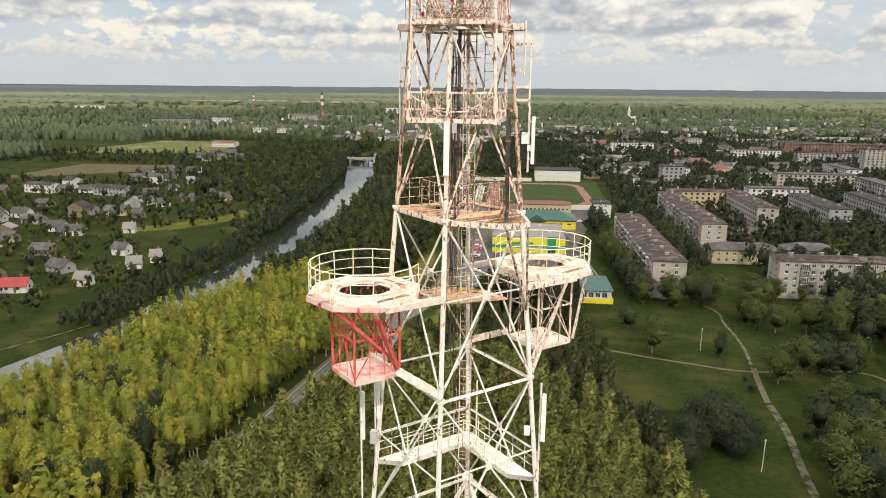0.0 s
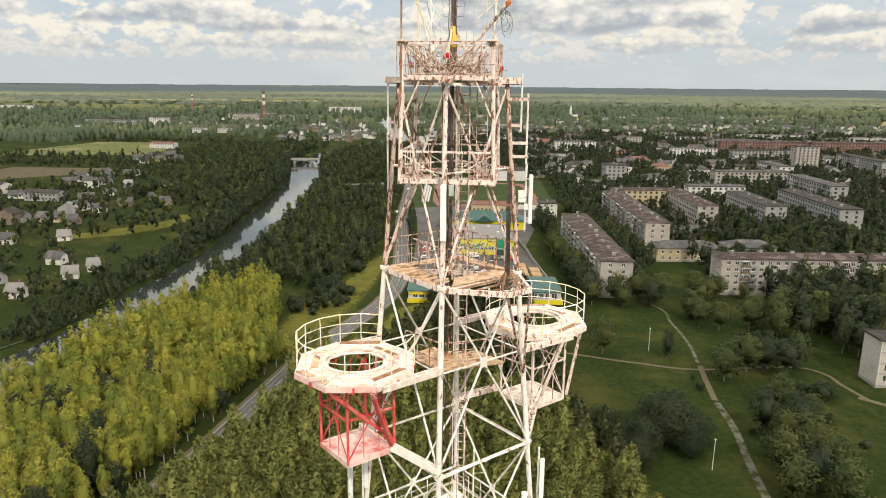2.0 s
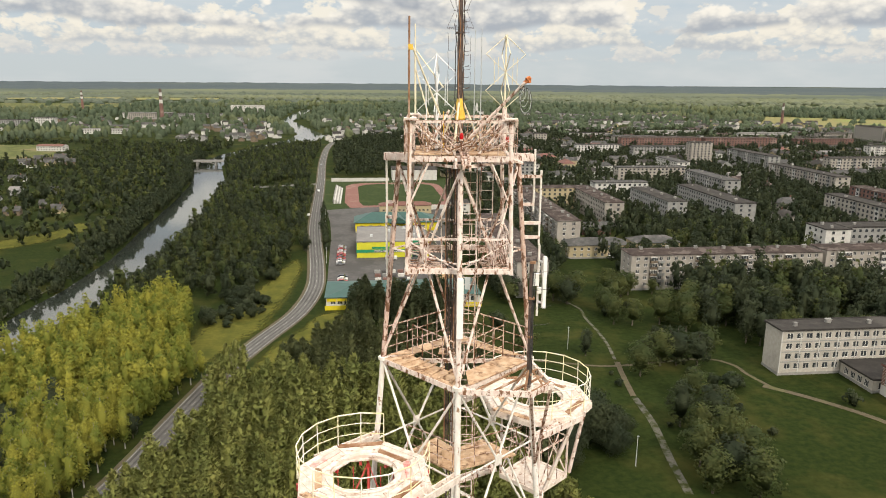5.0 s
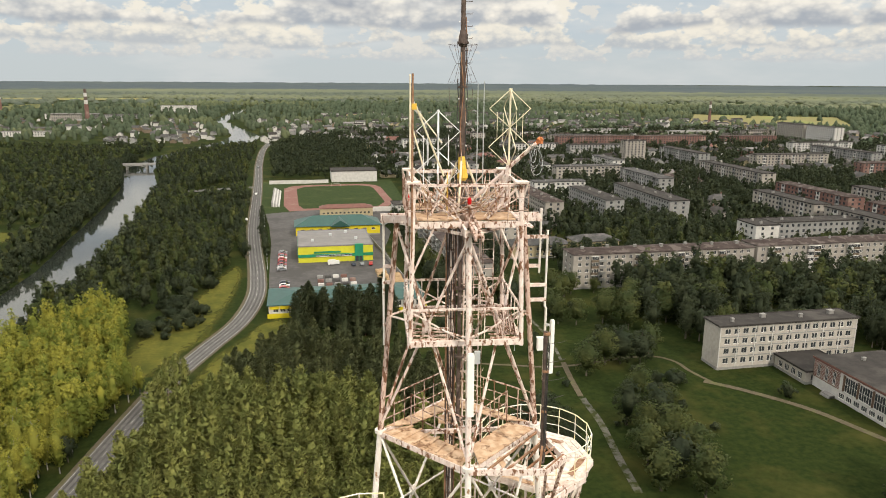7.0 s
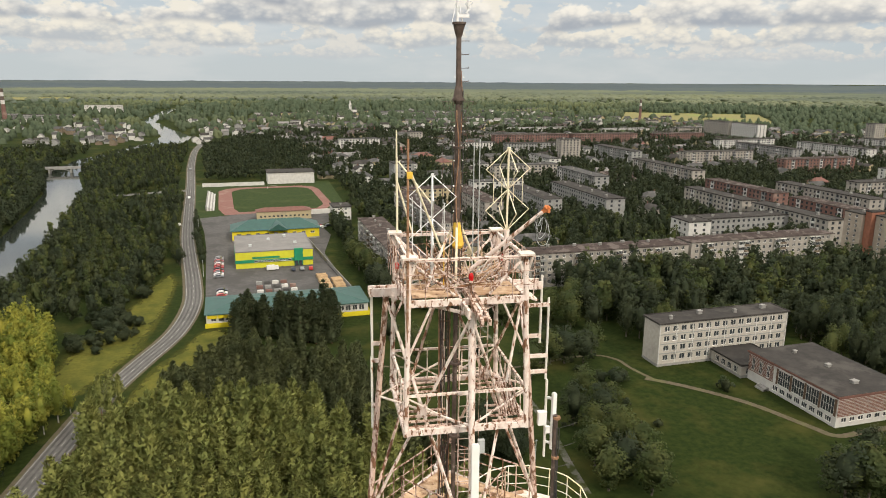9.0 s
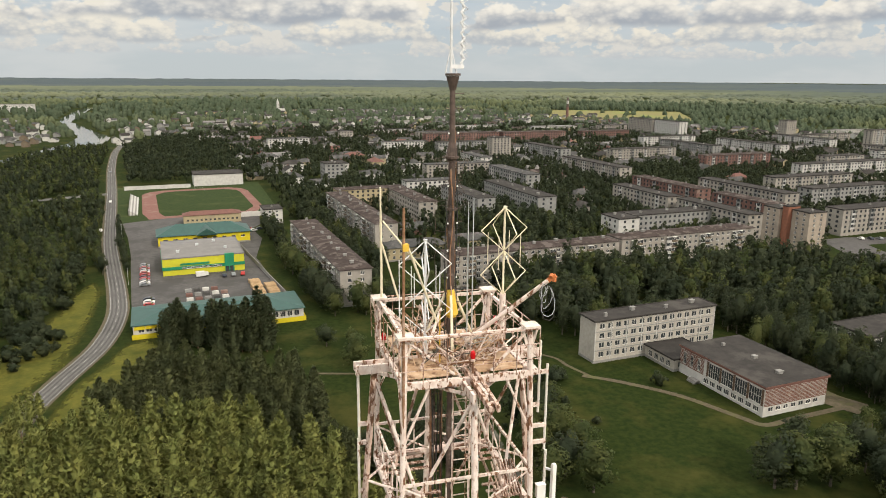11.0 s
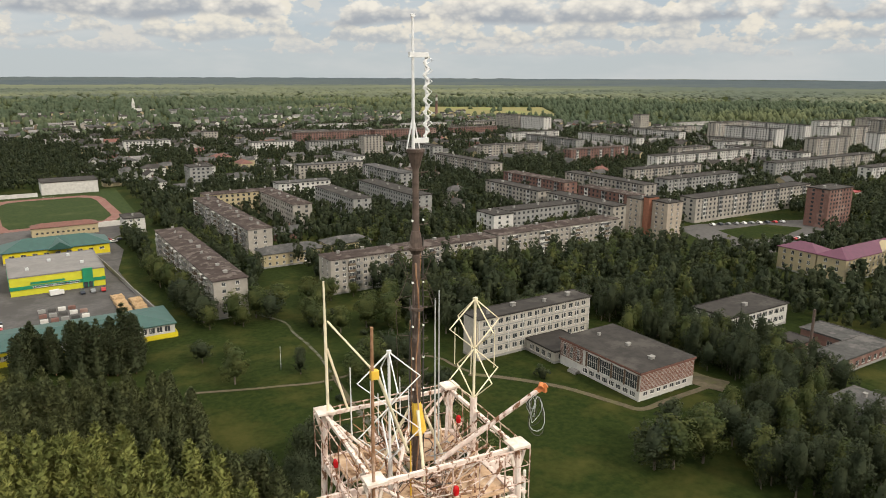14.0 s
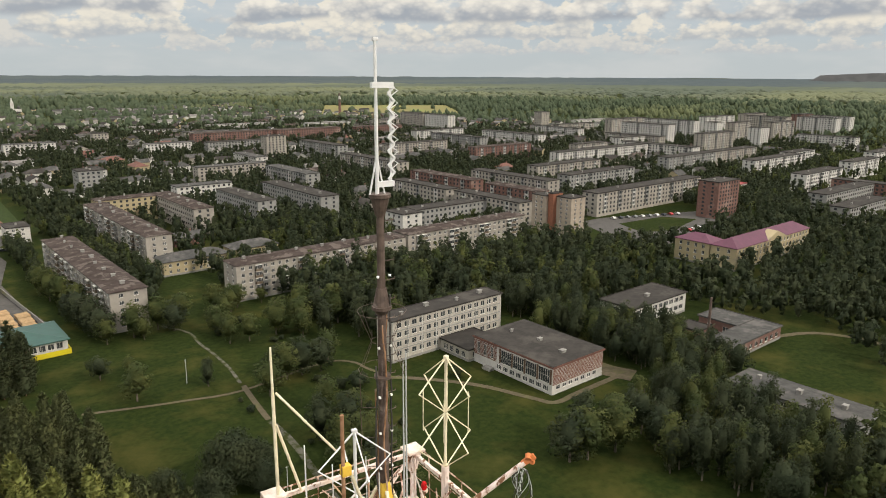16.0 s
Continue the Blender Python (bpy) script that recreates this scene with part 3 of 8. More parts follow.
def railing(parent, pts, z, h=1.0, mat_=None, mids=2, spacing=0.9, closed=False, name="railing", r=0.018):
    """Handrail along a line of deck edge points: posts and rails, one mesh each."""
    mat_ = mat_ or PINK
    root = MB()
    pts = [Vector((p[0], p[1], z)) for p in pts]
    if closed:
        pts = pts + [pts[0]]
    up = Vector((0, 0, h))
    root.path([p + up for p in pts], r * 1.2)
    rail = part(name, root, mat_, parent)
    for m in range(mids):
        b = MB()
        b.path([p + up * ((m + 1) / (mids + 1)) for p in pts], r * 0.8)
        part("mid_rail", b, mat_, rail)
    for a, c in zip(pts[:-1], pts[1:]):
        n = max(1, round((c - a).length / spacing))
        for i in range(n):
            p = a.lerp(c, i / n)
            b = MB()
            lean = Vector((rng.uniform(-0.02, 0.02), rng.uniform(-0.02, 0.02), 0))
            b.tube(p, p + up + lean, r, n=6)
            part("post", b, mat_, rail)
    b = MB()
    b.tube(pts[-1], pts[-1] + up, r, n=6)
    part("post", b, mat_, rail)
    return rail


tower = thing("lattice_tower", "tall steel lattice tower in peeling pink and white paint", "tower", TOWER_AT)
LEVELS = [80.9, 74.8, 68.7, 62.4, 55.0, 46.5, 37.0, 26.0, 13.5, 0.0]


def paint(z):
    return PINK if z > 69.5 else WHITE


for c in CORNERS:
    leg = None
    for z1, z0 in zip(LEVELS[:-1], LEVELS[1:]):
        b = MB()
        rr = 0.075 if z0 > 70 else (0.088 if z0 > 60 else 0.14)
        b.tube(leg_at(c, z0), leg_at(c, z1), rr, rr * 0.97, n=12)
        # flange and gusset plates at the joint
        b.tube(leg_at(c, z1) - Vector((0, 0, 0.05)), leg_at(c, z1) + Vector((0, 0, 0.05)), rr * 1.75, n=12)
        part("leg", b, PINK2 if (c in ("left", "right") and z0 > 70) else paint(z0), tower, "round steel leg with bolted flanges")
    b = MB()
    p = leg_at(c, 0)
    b.box((p.x, p.y, 0.3), (1.6, 1.6, 0.7))
    part("footing", b, CONC, tower, "concrete footing block")
for z1, z0 in zip(LEVELS[:-1], LEVELS[1:]):
    w = 0.074 if z0 > 60 else 0.14
    for a, c in FACES:
        A1, A0, C1, C0 = leg_at(a, z1), leg_at(a, z0), leg_at(c, z1), leg_at(c, z0)
        # crossing point of the two diagonals
        t = (A1 - C1).length / ((A1 - C1).length + (A0 - C0).length)
        node = A1.lerp(C0, t)
        m = paint(z0)
        near = a == "front"
        for p in (A1, C1, A0, C0):
            b = MB()
            q = p + Vector((0, 0, -0.12 if p.z > node.z else 0.12))
            if z0 > 60:
                b.tube(q, node, w * 0.52, n=8)
            else:
                b.beam(q, node, w)
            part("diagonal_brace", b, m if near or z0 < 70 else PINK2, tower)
        out = Vector((node.x, node.y, 0)).normalized()
        b = MB()
        b.box(node + out * 0.03, (0.28, 0.04, 0.34), math.atan2(out.y, out.x) + math.pi / 2)
        part("gusset_plate", b, m, tower)
        za = node.z
        b = MB()
        b.tube(leg_at(a, za), leg_at(c, za), w * 0.4, n=8)
        part("strut", b, m, tower)
        b = MB()
        b.angle(A1 - Vector((0, 0, 0.05)), C1 - Vector((0, 0, 0.05)), w * 1.1)
        part("strut", b, m, tower)

# ladder up the middle with its cage, and the cable tray beside it
ladder = part("ladder", (lambda b: (b.tube((0.13, 0.15, 58), (0.13, 0.15, 81.2), 0.022, n=6), b)[1])(MB()), PINK, tower, "long steel ladder in a safety cage")
b = MB()
b.tube((0.55, 0.15, 58), (0.55, 0.15, 81.2), 0.022, n=6)
part("stile", b, PINK, ladder)
rung = MB()
rung.tube((0.13, 0.15, 0), (0.55, 0.15, 0), 0.013, n=6)
rung = rung.mesh("rung", PINK)
for i in range(74):
    part("rung", rung, None, ladder, at=pose(0, 0, 58.2 + i * 0.31))
hoop = MB()
hoop.path([(0.34 + 0.38 * math.cos(t), 0.15 + 0.72 * math.sin(t) * 0.5 - 0.0, 0) for t in np.linspace(0, -math.pi, 7)], 0.01, 4)
hoop = hoop.mesh("cage_hoop", PINK2)
for i in range(26):
    part("cage_hoop", hoop, None, ladder, at=pose(0, 0, 58.5 + i * 0.86))
for t in (-0.25, -0.5, -0.75):
    b = MB()
    x, y = 0.34 + 0.38 * math.cos(math.pi * t), 0.15 + 0.36 * math.sin(math.pi * t)
    b.tube((x, y, 58.5), (x, y, 80.6), 0.009, n=4)
    part("cage_bar", b, PINK2, ladder)
b = MB()
for x in (-0.35, -0.1):
    b.angle((x, 0.35, 71.8), (x, 0.35, 81), 0.05)
for i in range(18):
    b.beam((-0.35, 0.35, 72.0 + i * 0.5), (-0.1, 0.35, 72.0 + i * 0.5), 0.03)
part("cable_tray", b, RUST, tower, "rusty vertical cable tray")
b = MB()
b.tube((-0.02, 0.02, 75.0), (0, 0, 81.0), 0.06, n=12)
for z in (75.1, 77.0, 79.0, 80.9):
    b.tube((0, 0, z - 0.03), (0, 0, z + 0.03), 0.14, n=12)
part("mast_socket", b, POLE, tower, "dark tube that carries the mast down inside the tower")
for i in range(6):
    b = MB()
    x = -0.32 + i * 0.042
    b.path([(x + rng.uniform(-0.03, 0.03), 0.3 + rng.uniform(-0.03, 0.03), z) for z in np.arange(71.8 - 2.2 * (i % 3), 81.4, 1.1)], 0.016, 5)
    part("cable", b, POLE if i % 3 else CABLE, tower, "thick feeder cable on the tray")

# lower walkway, with a rail all round
Z = 64.7
b = MB()
Lo, Bo, Ro = (tuple(leg_at(c, Z).xy) for c in ("left", "back", "right"))
Li, Bi, Ri = (tuple(leg_at(c, Z, 0.66).xy) for c in ("left", "back", "right"))
b.ring([Lo, Bo, Ro, Ri, Bi, Li], [tuple(0.999 * e for e in p) for p in (Lo, Bo, Ro, Ri, Bi, Li)], Z - 0.2, Z - 0.03)
b.prism([Lo, Li, Bi, Bo], Z - 0.03, Z)
b.prism([Bo, Bi, Ri, Ro], Z - 0.03, Z)
walkway = part("lower_walkway", b, WHITE, tower, "white painted walkway along the far sides between the legs")
railing(walkway, [leg_at(c, Z, 1.02) for c in ("right", "back", "left")], Z, 1.0, WHITE, spacing=0.8)
railing(walkway, [leg_at(c, Z, 0.66) for c in ("right", "back", "left")], Z, 1.0, RAILY, spacing=0.8)
# inner rest platform beside the ladder
Z = 71.75
b = MB()
b.prism([(-1.5, -0.2), (-0.1, -1.35), (1.9, -0.35), (0.9, 0.6), (0.0, 0.0), (-0.6, 0.7)], Z - 0.06, Z)
rest = part("rest_platform", b, DECK, tower, "small rusty plate platform inside the legs")
railing(rest, [(-1.5, -0.2), (-0.1, -1.35), (1.9, -0.35)], Z, 0.9, PINK2, spacing=0.7)
b = MB()
b.box((-0.15, -0.75, Z + 0.2), (0.55, 0.1, 0.38))
part("sign_board", b, DECK, rest, "blank rusty board on the rail")

# main platform
Z = 74.8
outer = [(-2.28, -0.05), (-0.0, -2.34), (2.0, -2.5), (2.72, -1.85), (2.28, 0.0), (0.0, 2.2)]
b = MB()
b.ring(outer, [(x * 0.955, y * 0.955) for x, y in outer], Z - 0.15, Z + 0.01)
platform = part("main_platform", b, PINK, tower, "square platform frame of pink channel beams")
for p, q in (((0.1, -2.25), (2.25, -0.1)), ((-2.15, 0), (2.15, 0))):
    b = MB()
    b.beam((*p, Z - 0.09), (*q, Z - 0.09), 0.08, 0.12)
    part("joist", b, PINK, platform)
plates = [[(-2.2, -0.1), (-0.15, -2.15), (0.15, -1.5), (-1.45, 0.2)], [(0.3, -2.1), (2.15, -0.25), (1.5, 0.2), (0.25, -1.1)],
          [(-2.1, 0.2), (-1.3, 0.3), (0.05, 1.3), (0.0, 2.0)], [(0.1, 2.0), (0.15, 1.3), (1.4, 0.35), (2.1, 0.2)], [(-0.55, 0.3), (0.0, 0.25), (0.0, 0.85), (-0.5, 0.8)]]
for poly in plates:
    b = MB()
    b.prism(poly, Z, Z + 0.025)
    part("deck_plate", b, DECK, platform, "rust-stained deck plate")
for i in range(7):
    b = MB()
    b.beam((-1.9 + i * 0.28, -0.35 - i * 0.27, Z + 0.05), (-1.3 + i * 0.23, 0.15 - i * 0.24, Z + 0.05), 0.08, 0.03)
    part("plank", b, DECK, platform)
b = MB()
for i in range(4):
    k = i / 3
    b.beam((0.5 + 1.5 * k, -2.35 - 0.1 * k, Z + 0.0), (2.2 + 0.45 * k, -0.45 - 1.3 * k, Z + 0.0), 0.05)
part("open_frame", b, RUST, platform, "rusty frame jutting past a leg")
b = MB()
for p in ((2.0, -2.45), (2.65, -1.85)):
    b.beam((*p, Z - 0.1), tuple(leg_at("right", 71.2)), 0.07)
part("bracket", b, PINK2, platform)
railing(platform, [(-2.15, -0.0), (-0.6, 1.45), (0.0, 2.05), (0.9, 1.2), (2.1, 0.05)], Z, 1.0, PINK2, spacing=0.42, mids=2)
railing(platform, [(-1.35, 0.2), (-0.1, -1.3), (0.2, -1.3), (1.45, 0.2)], Z, 1.0, PINK2, spacing=0.5, mids=2)

# round dish platforms on brackets, with their hanging cages
def dish_platform(cx, cy, Z, R, cage, cage_z, mat_deck, mat_cage, label, open_side, cage_r=1.18):
    tilt = radians(32)
    corner = [tilt + k * math.pi / 4 for k in range(8)]
    rim = [(cx + R * math.cos(a), cy + R * math.sin(a)) for a in corner]
    edge = [(cx + 1.0 * math.cos(a), cy + 1.0 * math.sin(a)) for a in corner]
    b = MB()
    b.ring(rim, [(cx + 0.9 * math.cos(a), cy + 0.9 * math.sin(a)) for a in corner], Z - 0.05, Z)
    plat = part("dish_platform", b, mat_deck, tower, label)
    b = MB()
    b.ring(circle(cx, cy, 1.07, 24), circle(cx, cy, 0.94, 24), Z + 0.03, Z + 0.09)
    part("hole_rim", b, mat_deck, plat, "raised white rim of the round hole")
    a0 = open_side
    pts = [(cx + (R - 0.1) * math.cos(a), cy + (R - 0.1) * math.sin(a)) for a in np.linspace(a0 + 0.55, a0 + 2 * math.pi - 0.75, 14)]
    railing(plat, pts, Z, 0.98, RAILY, spacing=0.9, r=0.016)
    for k in range(8):
        # channel along each side, its web outwards
        p, q = rim[k], rim[(k + 1) % 8]
        b = MB()
        b.beam((*p, Z - 0.13), (*q, Z - 0.13), 0.03, 0.17)
        b.beam((p[0] * 0.98 + cx * 0.02, p[1] * 0.98 + cy * 0.02, Z - 0.2), (q[0] * 0.98 + cx * 0.02, q[1] * 0.98 + cy * 0.02, Z - 0.2), 0.09, 0.02)
        part("edge_channel", b, PINKRED if mat_cage is RED and k in (3, 4, 5) else DECKW, plat, "peeling painted edge channel")
        c, d = edge[(k + 1) % 8], edge[k]
        P, Q, C, D = (Vector((*e, 0)) for e in (p, q, c, d))
        n_pl = 4
        for m in range(n_pl):
            f0, f1 = m / n_pl + 0.012, (m + 1) / n_pl - 0.02
            s0, s1 = rng.uniform(0.0, 0.03), rng.uniform(0.97, 1.0)
            low, high = (D.lerp(P, f0), C.lerp(Q, f0)), (D.lerp(P, f1), C.lerp(Q, f1))
            quad = [low[0].lerp(low[1], s0), high[0].lerp(high[1], s0), high[0].lerp(high[1], s1), low[0].lerp(low[1], s1)]
            pl = MB()
            pl.prism([(v.x, v.y) for v in quad], Z + 0.003, Z + 0.022 + 0.016 * rng.random())
            bare = (k * 5 + m * 3) % 11
            part("plank", pl, DECK if bare == 7 else (RUST if bare == 3 and m else (PINKRED if mat_cage is RED and bare == 5 else DECKW)), plat)
    for i in range(8):
        a = a0 + 0.2 + i * math.pi / 4
        b = MB()
        b.beam((cx + 0.95 * math.cos(a), cy + 0.95 * math.sin(a), Z - 0.16), (cx + (R - 0.08) * math.cos(a), cy + (R - 0.08) * math.sin(a), Z - 0.16), 0.07, 0.18)
        part("joist", b, mat_cage, plat)
    # cage
    corners = [(cx + cage_r * math.cos(a0 + math.pi / 4 * (2 * i + 1) + cage), cy + cage_r * math.sin(a0 + math.pi / 4 * (2 * i + 1) + cage)) for i in range(4)]
    floor = MB()
    floor.prism(corners, cage_z, cage_z + 0.05)
    for p, q in zip(corners, corners[1:] + corners[:1]):
        floor.beam((*p, cage_z), (*q, cage_z), 0.1, 0.16)
    fl = part("cage_floor", floor, PINKRED if mat_cage is RED else DECKW, plat, "floor of the hanging cage")
    for i, (p, q) in enumerate(zip(corners, corners[1:] + corners[:1])):
        b = MB()
        b.tube((*p, cage_z), (*p, Z - 0.1), 0.042, n=8)
        part("cage_post", b, mat_cage, plat)
        m = ((p[0] + q[0]) / 2, (p[1] + q[1]) / 2)
        for e0, e1 in (((*p, cage_z + 0.1), (*q, Z - 0.3)), ((*q, cage_z + 0.1), (*p, Z - 0.3))):
            b = MB()
            b.angle(e0, e1, 0.032)
            part("cage_brace", b, mat_cage, plat)
        b = MB()
        zz = (cage_z + Z) / 2
        b.angle((*p, zz), (*q, zz), 0.05)
        part("cage_rail", b, mat_cage, plat)
        for k in (0.33, 0.66):
            b = MB()
            x, y = p[0] + (q[0] - p[0]) * k, p[1] + (q[1] - p[1]) * k
            b.tube((x, y, cage_z), (x, y, Z - 0.2), 0.014, n=5)
            part("cage_bar", b, PINK2 if mat_cage is not RED else RED, plat)
    return plat, corners


dl, cl = dish_platform(-2.6, -2.78, 72.45, 1.92, 0.0, 69.6, DECKW, RED, "round white dish platform with a red cage below", math.pi / 4)
dr, cr = dish_platform(2.9, 2.55, 72.35, 1.92, 0.0, 69.3, DECKW, PINK, "round white dish platform with a pale cage below", -3 * math.pi / 4)
# box arms that carry the dish platforms
def box_arm(p, q, m, parent, w=0.2):
    b = MB()
    p, q = Vector(p), Vector(q)
    d = (q - p).normalized()
    s = d.cross(Vector((0, 0, 1))).normalized() * w * 0.5
    for k in (-1, 1):
        b.beam(p + s * k, q + s * k, 0.05, 0.2)
    for i in range(6):
        e = p.lerp(q, (i + 0.5) / 6)
        b.beam(e - s, e + s, 0.05, 0.14)
    part("support_arm", b, m, parent, "twin channel support arm")


box_arm((-1.5, -4.3, 72.3), leg_at("front", 72.2), DECKW, dl)
box_arm((-4.1, -1.7, 72.3), leg_at("left", 72.2), DECKW, dl)
box_arm((-1.5, -2.9, 69.75), leg_at("front", 68.9), WHITE, dl)
box_arm((-2.7, -1.7, 69.75), leg_at("left", 68.9), WHITE, dl)
box_arm((1.7, 4.0, 72.2), leg_at("back", 72.1), DECKW, dr)
box_arm((4.2, 1.3, 72.2), leg_at("right", 72.1), PINK, dr)
box_arm((3.0, 1.5, 69.4), leg_at("right", 68.9), PINK, dr)
box_arm((1.6, 2.9, 69.4), leg_at("back", 68.9), PINK, dr)
for p, q, m in (((-1.75, -4.4, 72.2), (-1.45, -2.9, 69.7), RED), ((-3.0, -4.5, 72.2), (-1.4, -2.8, 69.9), RED), ((3.9, 1.0, 72.1), (3.1, 1.35, 69.4), DECKW), ((4.6, 2.3, 72.1), (4.2, 2.6, 69.4), PINK)):
    b = MB()
    b.beam(p, q, 0.12, 0.1, 0)
    part("cage_strut", b, m, dl if p[0] < 0 else dr)
b = MB()
b.box((-3.3, -4.5, 72.6), (0.5, 0.06, 0.1), 0.5)
part("hatch", b, PINKRED, dl, "red painted hatch plate")

# upper box frame
box = part("box_frame", (lambda b: ([b.beam((sx * 1.45, -1.45, z), (sx2 * 1.45, 1.45 if sx == sx2 else -1.45, z), 0.12, 0.14) for z in (77.95,) for sx, sx2 in ((-1, 1), (-1, -1), (1, 1))], b.beam((-1.45, 1.45, 77.95), (1.45, 1.45, 77.95), 0.12, 0.14), b)[2])(MB()), PINK, tower, "square outer frame round the tower head")
for sx in (-1, 1):
    for sy in (-1, 1):
        b = MB()
        b.tube((sx * 1.45, sy * 1.45, 77.85), (sx * 1.34, sy * 1.34, 82.1), 0.062, n=10)
        part("column", b, PINK, box, "pink corner column")
        b = MB()
        b.box((sx * 1.34, sy * 1.34, 82.12), (0.34, 0.34, 0.045))
        for e in (-1, 1):
            b.beam((sx * 1.34 + e * 0.06, sy * 1.34, 81.7), (sx * 1.34 + e * 0.18, sy * 1.34, 82.1), 0.05)
        part("column_cap", b, DECKW, box, "flat square cap plate")
        b = MB()
        b.tube((sx * 1.39, sy * 1.39, 79.75), (sx * 0.85, sy * 1.36, 80.95), 0.03, n=6)
        part("knee_brace", b, PINK, box)
        b = MB()
        b.tube((sx * 1.39, sy * 1.39, 79.75), (sx * 1.36, sy * 0.85, 80.95), 0.03, n=6)
        part("knee_brace", b, PINK, box)
for (x0, y0, x1, y1) in ((-1, -1, 1, -1), (1, -1, 1, 1), (1, 1, -1, 1), (-1, 1, -1, -1)):
    for z, k, w, h in ((78.85, 1.43, 0.05, 0.06), (82.04, 1.34, 0.06, 0.07), (81.05, 1.37, 0.1, 0.15)):
        b = MB()
        b.beam((x0 * k, y0 * k, z), (x1 * k, y1 * k, z), w, h)
        part("rail_beam", b, PINK, box)
    for i in range(1, 6):
        k = i / 6
        b = MB()
        x, y = (x0 + (x1 - x0) * k) * 1.44, (y0 + (y1 - y0) * k) * 1.44
        b.tube((x, y, 78.0), (x, y, 78.85), 0.016, n=5)
        part("rail_post", b, PINK, box)
    for e0, e1 in (((x0 * 1.42, y0 * 1.42, 78.8), (0.3 * x0 + 0.2 * x1, 0.3 * y0 + 0.2 * y1, 78.0)), ((x1 * 1.42, y1 * 1.42, 78.8), (0.3 * x1 + 0.2 * x0, 0.3 * y1 + 0.2 * y0, 78.0))):
        e1 = (e1[0] if abs(e1[0]) < 1 and x0 != x1 else x0 * 1.43, e1[1] if y0 != y1 else y0 * 1.43, e1[2])
        b = MB()
        b.tube(e0, e1, 0.022, n=6)
        part("rail_brace", b, PINK, box)
for i in range(11):
    b = MB()
    y = -1.35 + i * 0.27
    if abs(y) > 0.35:
        b.beam((-1.4, y, 78.03), (-0.35, y, 78.03), 0.09, 0.03)
        part("grating_bar", b, PINK2, box)
        b = MB()
        b.beam((0.65, y, 78.03), (1.4, y, 78.03), 0.09, 0.03)
        part("grating_bar", b, PINK2, box)
b = MB()
for i in range(9):
    b.beam((0.85 + i * 0.06, -1.2, 78.1), (0.75 + i * 0.06, -0.8, 78.75), 0.02, 0.05)
part("louvre", b, PINK2, box, "slanting slatted grille")

# top deck: crossed twin channels over the legs, plates and rail
for ang in (0, 90):
    for o in (-0.13, 0.13):
        b = MB()
        b.beam((-2.15, o, 80.98), (2.15, o, 80.98), 0.06, 0.2)
        part("cross_beam", b, PINK, tower, "long channel beam across the tower head", at=pose(0, 0, 0.0 if ang == 0 else 0.005, 0, 0, ang))
b = MB()
b.beam((0.03, -0.2, 81.22), (0.05, -2.6, 80.95), 0.06, 0.13)
b.beam((0.2, -0.2, 81.22), (0.22, -2.6, 80.95), 0.06, 0.13)
for k in range(6):
    b.beam((0.03, -0.4 - 0.4 * k, 81.2 - 0.045 * k), (0.21, -0.4 - 0.4 * k, 81.2 - 0.045 * k), 0.05, 0.1)
part("front_beam", b, PINK2, tower)
for poly in ([(-1.25, -1.25), (-0.2, -1.25), (-0.2, -0.25), (-1.25, -0.25)], [(0.25, -1.25), (1.25, -1.25), (1.25, -0.3), (0.25, -0.3)], [(-1.25, 0.25), (-0.25, 0.25), (-0.25, 1.25), (-1.25, 1.25)], [(0.3, 0.3), (1.25, 0.3), (1.25, 1.25), (0.3, 1.25)]):
    b = MB()
    b.prism(poly, 81.14, 81.17)
    part("top_deck_plate", b, DECK, tower, "rusty top deck plate")
railing(tower, [(-1.5, -1.5), (1.5, -1.5), (1.5, 1.5), (-1.5, 1.5)], 81.1, 0.98, PINK2, closed=True, spacing=0.5, name="top_railing", r=0.012)
for i in range(64):
    b = MB()
    a = rng.uniform(0, 6.28)
    r0, r1 = rng.uniform(0.5, 1.3), rng.uniform(0.9, 1.6)
    p = (r0 * math.cos(a), r0 * math.sin(a), 81.2)
    a += rng.uniform(-0.7, 0.7)
    b.tube(p, (r1 * math.cos(a), r1 * math.sin(a), rng.uniform(81.5, 82.1)), rng.uniform(0.008, 0.022), n=5)
    part("top_brace", b, rng.choice([PINK, PINK2, RUST, DECK]), tower)
for i in range(70):
    # loose bars, pipe ends and bracing lying low over the deck
    b = MB()
    a, r0 = rng.uniform(0, 6.28), rng.uniform(0.3, 1.25)
    p = Vector((r0 * math.cos(a), r0 * math.sin(a), rng.uniform(81.18, 81.5)))
    d = Vector((rng.uniform(-1, 1), rng.uniform(-1, 1), rng.uniform(-0.25, 0.7))).normalized() * rng.uniform(0.3, 0.9)
    b.tube(p, p + d, rng.uniform(0.006, 0.016), n=5)
    part("deck_bar", b, rng.choice([PINK2, RUST, RUST, DECK, PINK]), tower)
for i in range(7):
    b = MB()
    a = i * 0.9 + 0.3
    c = Vector((0.75 * math.cos(a), 0.75 * math.sin(a), 81.3))
    b.path([c + Vector((0.28 * math.cos(t * 1.3 + i), 0.28 * math.sin(t), 0.1 * math.sin(2 * t + i) + 0.08 * i % 0.3)) for t in np.linspace(0, 5, 12)], 0.011, 5)
    part("slack_cable", b, CABLE if i % 3 else GREYBOX, tower, "slack cable coiled over the deck")
